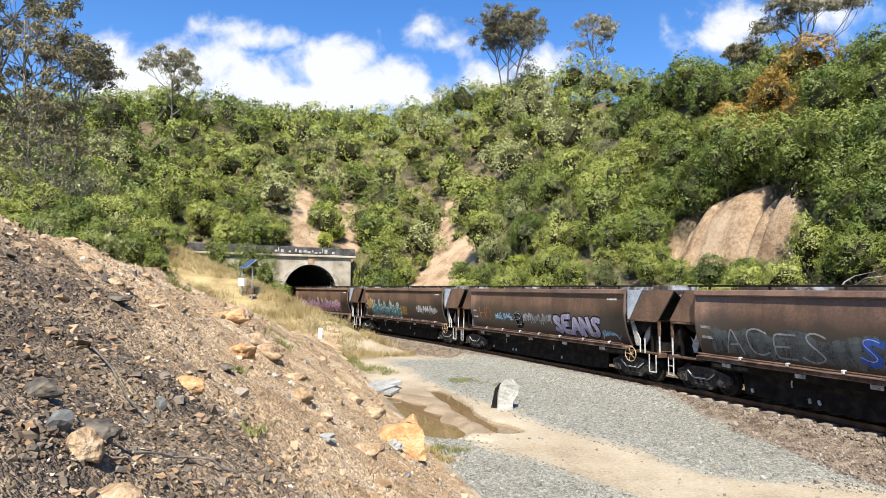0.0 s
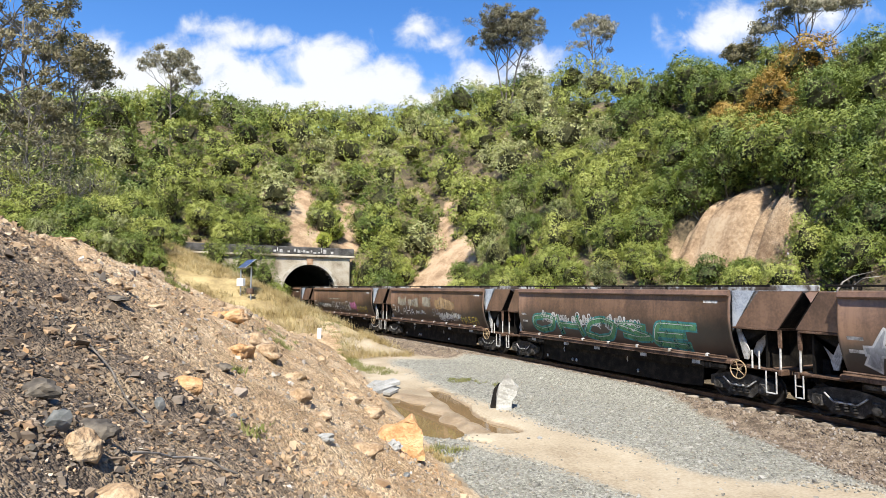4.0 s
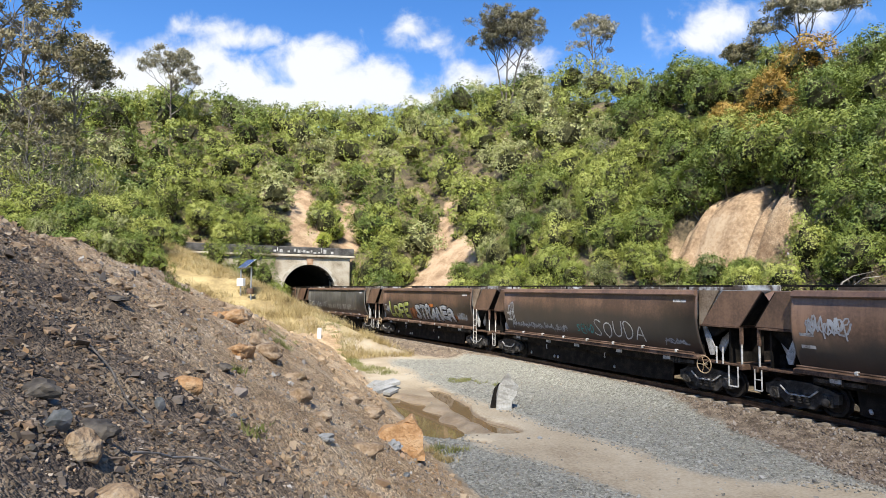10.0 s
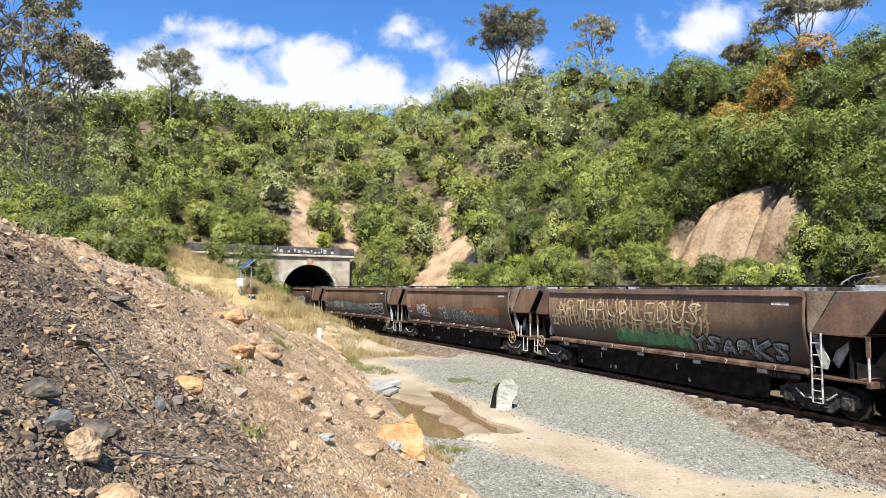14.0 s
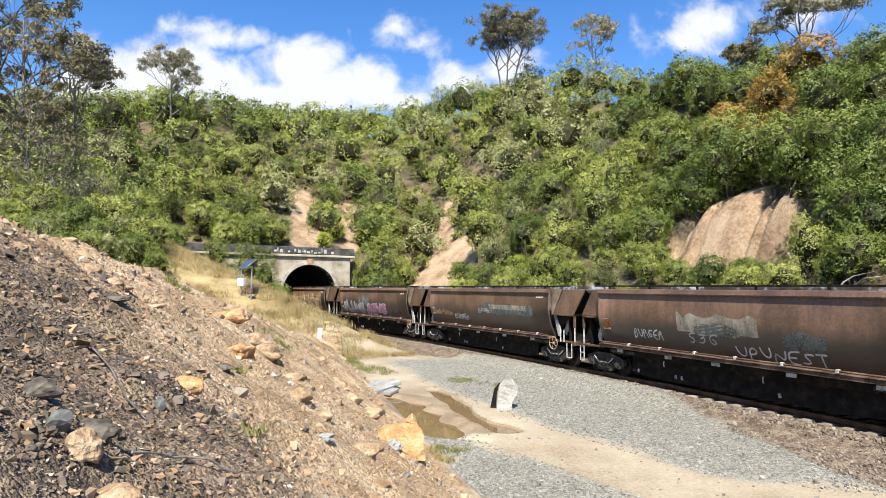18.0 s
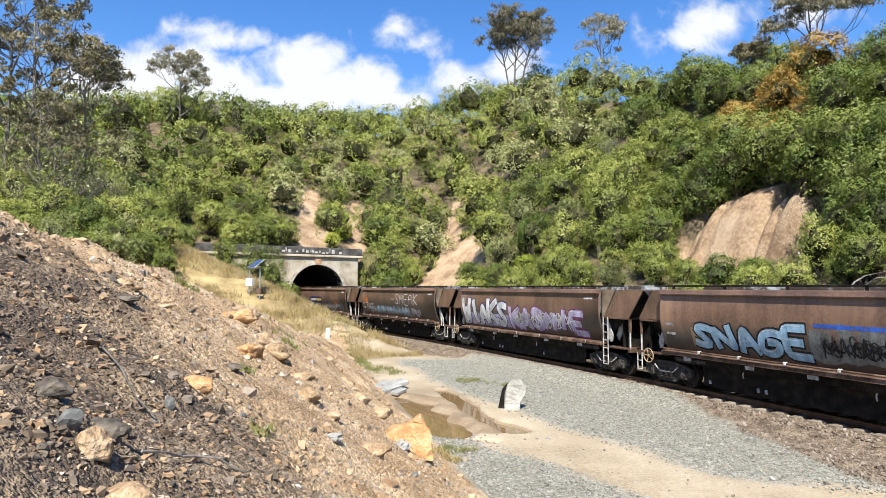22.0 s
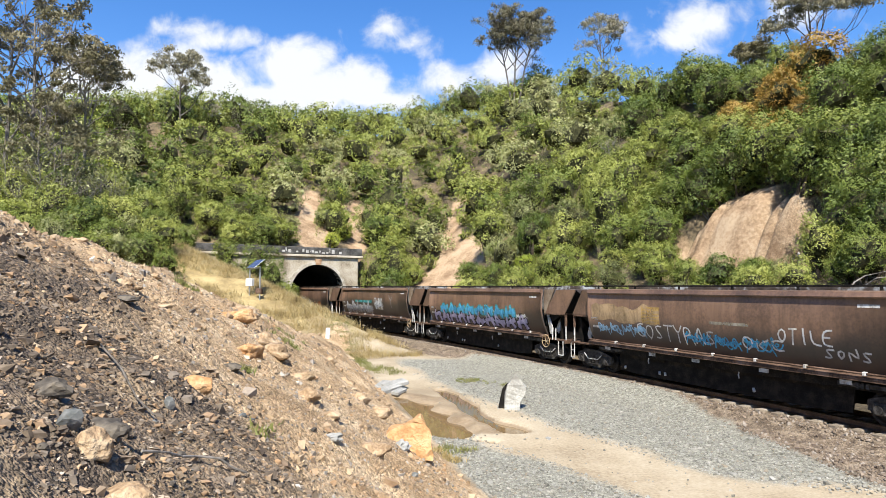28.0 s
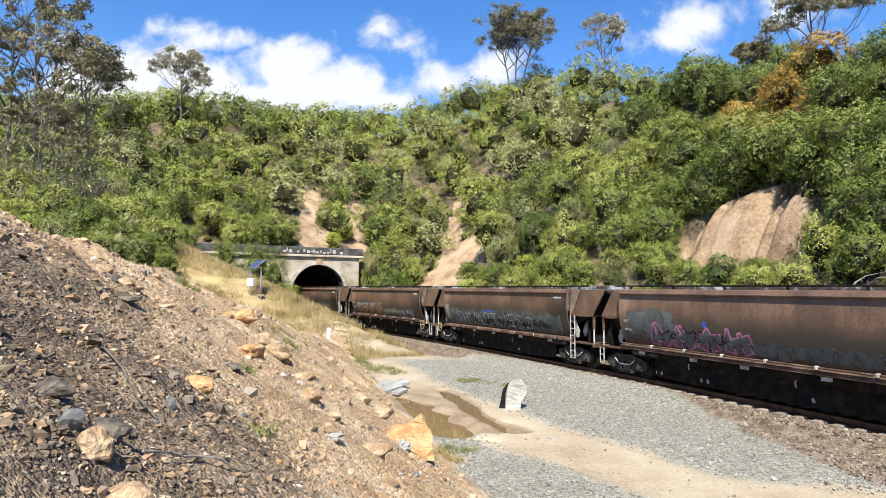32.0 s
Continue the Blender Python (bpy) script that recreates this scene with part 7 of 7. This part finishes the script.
for k in range(70):
    y = 3.0 * (22 / 3.0) ** rng2.random()
    x = rng2.uniform(-0.72, 0.0) * y
    if heap_height(np.array([x]), np.array([y]))[0] < BASE + 0.5 or x < -7.2:
        continue
    s = rng2.uniform(0.035, 0.07) * (y / 4) ** 0.5
    mat, what = rng2.choice([(SLATE, "dark angular shale block on the heap"), (SLATE, "dark grey shale block on the heap"), (BLUESTONE, "blue-grey angular stone on the heap"), (TAN, "tan clay lump on the heap"), (TAN, "sandy clay lump on the heap")])
    rock(120 + k, x, y, (s * 1.3, s, s * rng2.uniform(0.5, 0.9)), mat, what, rng2.uniform(0, 360), rng2.uniform(-20, 20), 0.2, 0.4, 6, 1, "clay_lump" if mat is TAN else "rock")

# loose stones lying nearest, one by one
shapes = [rock_mesh(300 + k, (1.0, 0.8, 0.6), (SLATE, TAN, SLATE, BLUESTONE, SHALEBROWN, SHALEBROWN, SHALEBROWN)[k], 0.3, 7, 1) for k in range(7)]
for k in range(290):
    y = 2.6 * (7.5 / 2.6) ** rng2.random()
    x = rng2.uniform(-0.74, -0.12) * y
    s = 0.022 * math.exp(rng2.gauss(0, 0.5)) * (y / 4) ** 0.6
    ob = new("stone", shapes[rng2.randrange(7)])
    ob.parent = ground
    ob.matrix_basis = pose(x, y, height_at(x, y, True) + 0.1 * s, rng2.uniform(-40, 40), rng2.uniform(-30, 30), rng2.uniform(0, 360)) @ Matrix.Diagonal((s * 1.5, s * 1.1, s * 0.75, 1))

# the standing stone: a pale slab set on edge
bm = bmesh.new()
o = [(-0.22, -0.2), (-0.30, 0.35), (-0.25, 0.80), (-0.10, 1.12), (0.02, 1.24), (0.17, 1.06), (0.42, 0.80), (0.37, 0.55), (0.27, 0.30), (0.25, -0.2)]
prism(bm, o, -0.17, 0.20)
bmesh.ops.subdivide_edges(bm, edges=list(bm.edges), cuts=2, use_grid_fill=True)
bmesh.ops.triangulate(bm, faces=[f for f in bm.faces if len(f.verts) > 4])
for v in bm.verts:
    v.co += Vector((0.05, 0.07, 0.03)) * noise.noise(v.co * 2.4) + Vector((0.02, 0.03, 0.02)) * noise.noise(v.co * 7)
CHALKY = material("sun-bleached stone", [(0.30, 0.285, 0.25), (0.43, 0.415, 0.37), (0.54, 0.525, 0.48)], 1.4, 16, 0.9, 0.0, 0.4, 0.02)
stone = new("standing_stone", finish("standing_stone", bm, CHALKY))
stone.matrix_basis = pose(2.14, 21.9, height_at(2.14, 21.9), -8, 6, -4)
tagged(stone, "pale grey stone slab standing in the gravel", "stone slab")
# made-up black slab, shaped to the camera's view as the stone's dark side
bm = bmesh.new()
prism(bm, [(-0.50, -0.1), (-0.40, 0.66), (-0.26, 0.86), (-0.10, 0.9), (-0.10, -0.1)], 0.10, 0.24)
for v in bm.verts:
    v.co += Vector((0.03, 0.03, 0.02)) * noise.noise(v.co * 3)
slab = new("dark_slab", finish("dark_slab", bm, BLACK))
slab.matrix_basis = stone.matrix_basis.copy()
tagged(slab, "thin black slab added for the pale stone's dark side", "stone slab")
# broken slabs at the foot of the heap
for k, (x, y, l, w, h, turn, lift) in enumerate([(-2.6, 25.6, 1.25, 0.55, 0.20, 58, 0.0), (-2.35, 26.2, 1.1, 0.5, 0.18, 40, 0.14), (-2.9, 26.4, 0.9, 0.45, 0.16, 70, 0.05), (-2.1, 25.2, 0.7, 0.35, 0.15, 62, 0.0)]):
    bm = bmesh.new()
    box(bm, (-l / 2, -w / 2, 0), (l / 2, w / 2, h), 0.03)
    for v in bm.verts:
        v.co += Vector((0.08, 0.06, 0.03)) * noise.noise(v.co * 1.7 + Vector((k, 0, 0)))
    ob = new("broken_slab", finish("broken_slab", bm, PALESTONE))
    ob.matrix_basis = pose(x, y, height_at(x, y) + lift, 4, -6, turn)
    tagged(ob, "broken grey concrete slab by the puddle", "slab", "broken slabs")

# ---- puddles ----
MUDDY = bpy.data.materials.new("muddy water")
MUDDY.use_nodes = True
b = MUDDY.node_tree.nodes["Principled BSDF"]
b.inputs["Base Color"].default_value = (0.16, 0.105, 0.05, 1)
b.inputs["Roughness"].default_value = 0.04
b.inputs["IOR"].default_value = 1.33
b.inputs["Specular IOR Level"].default_value = 0.5
for k, (way, wide, deep) in enumerate(RUTS):
    bm = bmesh.new()
    left, right = [], []
    ends = [Vector(p) for p in way]
    ends = [ends[0] + (ends[0] - ends[1]).normalized() * 0.9] + ends[1:-1] + [ends[-1] + (ends[-1] - ends[-2]).normalized() * 0.9]
    for i, p in enumerate(ends):
        along = (ends[min(i + 1, len(ends) - 1)] - ends[max(i - 1, 0)]).normalized()
        side = Vector((-along.y, along.x)) * wide * 1.9
        left.append(bm.verts.new((*(p + side), WATER - 0.003 * k)))
        right.append(bm.verts.new((*(p - side), WATER - 0.003 * k)))
    for i in range(len(ends) - 1):
        bm.faces.new((right[i], right[i + 1], left[i + 1], left[i]))
    bm.normal_update()
    if bm.faces[:][0].normal.z < 0:
        bmesh.ops.reverse_faces(bm, faces=list(bm.faces))
    tagged(new("puddle", finish("puddle", bm, MUDDY)), "brown muddy puddle in a wheel rut", "puddle", "puddles")

# ---- solar post ----
GALV = material("galvanised steel", [(0.38, 0.38, 0.38), (0.50, 0.50, 0.50), (0.60, 0.60, 0.60)], 6, 30, 0.4, 0.7, 0.05)
# blue raised to take in the sky mirrored by the panel
CELL = material("solar cells", [(0.05, 0.07, 0.16), (0.08, 0.11, 0.22)], 4, 20, 0.12, 0.0, 0.0, spec=0.6)
BOXWHITE = material("white enamel box", [(0.72, 0.72, 0.70), (0.80, 0.80, 0.78)], 3, 20, 0.4, 0.0, 0.02)
solar = tagged(new("solar_post"), "solar panel on galvanised posts with a white equipment box", "solar panel")
solar.matrix_basis = pose(-13.62, 42.6, height_at(-13.62, 42.6), 0, 0, -18)
for px in (-0.42, 0.42):
    bm = bmesh.new()
    rod(bm, (px, 0, -0.4), (px, 0, 2.0 + (0.12 if px > 0 else 0)), 0.055, 10)
    part("post", bm, GALV, solar)
tilt = pose(0.05, -0.05, 2.32, 38, 0, -28)
bm = bmesh.new()
box(bm, (-0.62, -0.48, -0.03), (0.62, 0.48, 0.0), 0.006)
part("panel_frame", bm, GALV, solar, at=tilt)
for i in range(4):
    for j in range(3):
        bm = bmesh.new()
        box(bm, (-0.59 + i * 0.297, -0.45 + j * 0.302, 0.001), (-0.59 + i * 0.297 + 0.287, -0.45 + j * 0.302 + 0.292, 0.006))
        part("cell", bm, CELL, solar, at=tilt)
bm = bmesh.new()
rod(bm, (-0.42, 0, 1.95), (0.42, 0, 2.08), 0.04, 8)
rod(bm, (0.0, -0.02, 2.0), (0.05, -0.05, 2.3), 0.04, 8)
part("cross_bar", bm, GALV, solar)
bm = bmesh.new()
box(bm, (-0.62, -0.20, 0.78), (-0.10, 0.10, 1.30), 0.02)
part("equipment_box", bm, BOXWHITE, solar, "white equipment box")
bm = bmesh.new()
box(bm, (0.12, -0.10, 0.25), (0.60, 0.12, 0.62), 0.02)
part("base_box", bm, SILL, solar, "rusty box at the foot")
# kilometre peg beside the line
bm = bmesh.new()
box(bm, (-0.13, -0.06, -0.2), (0.13, 0.06, 0.62), 0.02)
peg = new("marker_post", finish("marker_post", bm, BOXWHITE))
peg.matrix_basis = pose(-7.85, 39.3, height_at(-7.85, 39.3) + 0.02, 3, 2, 10)
tagged(peg, "short white marker post in dry grass", "marker post")
# dead sticks on the heap
for k, (a, b2) in enumerate([((-3.05, 5.35), (-2.25, 4.72)), ((-1.86, 3.75), (-1.72, 4.25)), ((-1.72, 4.25), (-1.45, 4.45))]):
    bm = bmesh.new()
    p = [Vector((a[0] + (b2[0] - a[0]) * t, a[1] + (b2[1] - a[1]) * t, height_at(a[0] + (b2[0] - a[0]) * t, a[1] + (b2[1] - a[1]) * t, True) + 0.05)) for t in (0, 0.35, 0.7, 1)]
    p[1] += Vector((0.02, 0.01, 0.02))
    for s0, s1 in zip(p, p[1:]):
        rod(bm, s0, s1, 0.009, 6, 0.007)
    tagged(new("dead_stick", finish("dead_stick", bm, TWIG)), "thin dry grey stick lying on the spoil", "stick", "dead sticks")

# bleached dead branches hanging in the bank's scrub
for way, r in ((((18.95, 33.82, 5.62), (18.85, 33.2, 5.2), (19.10, 32.7, 4.7), (19.25, 32.9, 3.9)), 0.05), (((17.05, 26.7, 3.6), (17.24, 26.62, 3.95), (17.60, 26.48, 4.22), (18.05, 25.85, 4.40)), 0.045), (((17.60, 26.5, 3.8), (17.73, 26.0, 4.12), (18.20, 25.7, 4.2)), 0.03)):
    bm = bmesh.new()
    for i, (p0, p1) in enumerate(zip(way, way[1:])):
        rod(bm, p0, p1, r * (1 - 0.25 * i), 7, r * (0.8 - 0.25 * i))
    foot = Vector(way[0])
    rod(bm, (foot.x + 0.1, foot.y + 0.4, height_at(foot.x + 0.1, foot.y + 0.4) - 0.2), foot, r * 1.1, 7, r)
    tagged(new("dead_branch", finish("dead_branch", bm, PALEBARK)), "bleached leafless branch sticking out of the scrub", "branch", "dead branches")

# ---- clouds: a far sheet that drifts ----
def make_clouds():
    m = bpy.data.materials.new("cloud")
    m.use_nodes = True
    n, l = m.node_tree.nodes, m.node_tree.links
    n.remove(n["Principled BSDF"])
    tex = n.new("ShaderNodeTexCoord")

    def math_node(op, a, b=None, c=None):
        k = n.new("ShaderNodeMath")
        k.operation = op
        for i, v in enumerate((a, b, c)):
            if v is None:
                continue
            if isinstance(v, (int, float)):
                k.inputs[i].default_value = v
            else:
                l.new(v, k.inputs[i])
        return k.outputs[0]

    best = None
    puffs = [(250, 140, 130, 62, 1.0), (330, 115, 130, 50, 1.0), (180, 165, 60, 45, 0.8), (430, 140, 110, 50, 1.0), (578, 112, 95, 52, 1.1), (640, 150, 165, 55, 1.1), (520, 172, 230, 40, 1.0), (720, 172, 110, 28, 0.9),
             (450, 62, 70, 22, 0.5), (385, 38, 50, 18, 0.42), (745, 45, 44, 22, 0.36), (795, 70, 40, 22, 0.34), (860, 140, 70, 34, 0.7), (1330, 30, 90, 50, 0.62), (1270, 65, 70, 30, 0.5), (1500, 15, 60, 30, 0.5), (190, 85, 40, 24, 0.4), (960, 115, 60, 36, 0.8)]
    for cx, cy, rx, ry, thick in puffs:
        mp = n.new("ShaderNodeMapping")
        mp.vector_type = "TEXTURE"
        mp.inputs["Location"].default_value = ((cx - 784) * CLOUD, (508.7 - cy) * CLOUD, 0)
        mp.inputs["Scale"].default_value = (rx * CLOUD * 1.15, ry * CLOUD * 1.15, 1)
        l.new(tex.outputs["Object"], mp.inputs["Vector"])
        ln = n.new("ShaderNodeVectorMath")
        ln.operation = "LENGTH"
        l.new(mp.outputs[0], ln.inputs[0])
        v = math_node("MULTIPLY_ADD", ln.outputs["Value"], -thick, thick)
        best = v if best is None else math_node("MAXIMUM", best, v)
    no = n.new("ShaderNodeTexNoise")
    no.inputs["Scale"].default_value = 0.0062
    no.inputs["Detail"].default_value = 9.0
    no.inputs["Roughness"].default_value = 0.58
    no.inputs["Distortion"].default_value = 0.3
    l.new(tex.outputs["Object"], no.inputs["Vector"])
    v = math_node("MULTIPLY_ADD", no.outputs[0], 1.9, -0.92)
    v = math_node("ADD", best, v)
    lim = n.new("ShaderNodeMapRange")
    lim.interpolation_type = "SMOOTHSTEP"
    lim.inputs["From Min"].default_value, lim.inputs["From Max"].default_value = -0.10, 0.66
    l.new(v, lim.inputs["Value"])
    em, tr, mix = n.new("ShaderNodeEmission"), n.new("ShaderNodeBsdfTransparent"), n.new("ShaderNodeMixShader")
    em.inputs["Color"].default_value = (0.93, 0.96, 1.0, 1)
    em.inputs["Strength"].default_value = 0.50
    l.new(lim.outputs[0], mix.inputs[0])
    l.new(tr.outputs[0], mix.inputs[1])
    l.new(em.outputs[0], mix.inputs[2])
    l.new(mix.outputs[0], n["Material Output"].inputs["Surface"])
    bm = bmesh.new()
    bmesh.ops.create_grid(bm, x_segments=1, y_segments=1, size=2600)
    ob = new("backdrop", finish("backdrop", bm, m))
    return tagged(ob, "white fair-weather clouds drifting in a blue sky", "clouds", kind="structure")


CLOUD = 2500 / 1090
clouds = make_clouds()


# ---- an unseen thin cloud, added before the sun, dims the foreground for a while ----
def make_dimming_cloud():
    m = bpy.data.materials.new("unseen dimming cloud")
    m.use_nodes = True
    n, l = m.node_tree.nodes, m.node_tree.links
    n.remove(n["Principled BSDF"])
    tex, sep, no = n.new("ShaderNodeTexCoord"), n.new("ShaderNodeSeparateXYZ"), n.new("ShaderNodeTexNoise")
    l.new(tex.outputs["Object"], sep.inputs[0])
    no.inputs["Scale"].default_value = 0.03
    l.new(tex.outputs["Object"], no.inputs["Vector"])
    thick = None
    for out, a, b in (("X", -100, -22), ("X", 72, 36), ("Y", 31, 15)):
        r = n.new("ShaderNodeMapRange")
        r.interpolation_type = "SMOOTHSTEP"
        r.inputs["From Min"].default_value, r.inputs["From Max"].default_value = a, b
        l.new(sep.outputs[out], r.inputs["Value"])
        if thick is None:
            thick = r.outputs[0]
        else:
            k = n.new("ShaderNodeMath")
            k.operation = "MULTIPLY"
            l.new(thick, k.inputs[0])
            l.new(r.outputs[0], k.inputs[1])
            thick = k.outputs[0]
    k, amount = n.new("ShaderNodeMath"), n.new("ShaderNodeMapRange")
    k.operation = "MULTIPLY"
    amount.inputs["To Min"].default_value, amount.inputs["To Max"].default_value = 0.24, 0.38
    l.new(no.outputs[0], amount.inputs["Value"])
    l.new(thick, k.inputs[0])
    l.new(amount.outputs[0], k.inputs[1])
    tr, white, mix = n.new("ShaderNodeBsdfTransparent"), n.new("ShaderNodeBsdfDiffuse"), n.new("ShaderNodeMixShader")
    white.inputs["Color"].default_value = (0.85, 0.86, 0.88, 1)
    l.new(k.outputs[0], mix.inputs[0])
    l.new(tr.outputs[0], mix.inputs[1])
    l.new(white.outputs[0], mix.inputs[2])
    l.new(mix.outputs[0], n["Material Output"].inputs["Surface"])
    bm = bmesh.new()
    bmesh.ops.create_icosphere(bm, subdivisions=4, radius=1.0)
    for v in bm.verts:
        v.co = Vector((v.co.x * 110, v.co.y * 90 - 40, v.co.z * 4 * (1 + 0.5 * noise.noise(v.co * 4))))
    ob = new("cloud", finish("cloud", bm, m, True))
    return tagged(ob, "unseen thin cloud added to dim the foreground", "cloud", kind="structure")


passing = make_dimming_cloud()


def motions():
    run_train()
    walk(clouds, [(0.0, pose(0, 2500, EYE, 90)), (32.0, pose(-95 * CLOUD, 2500, EYE, 90))])
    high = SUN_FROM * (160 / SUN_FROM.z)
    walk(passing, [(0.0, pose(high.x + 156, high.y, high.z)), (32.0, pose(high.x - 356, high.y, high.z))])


motions()
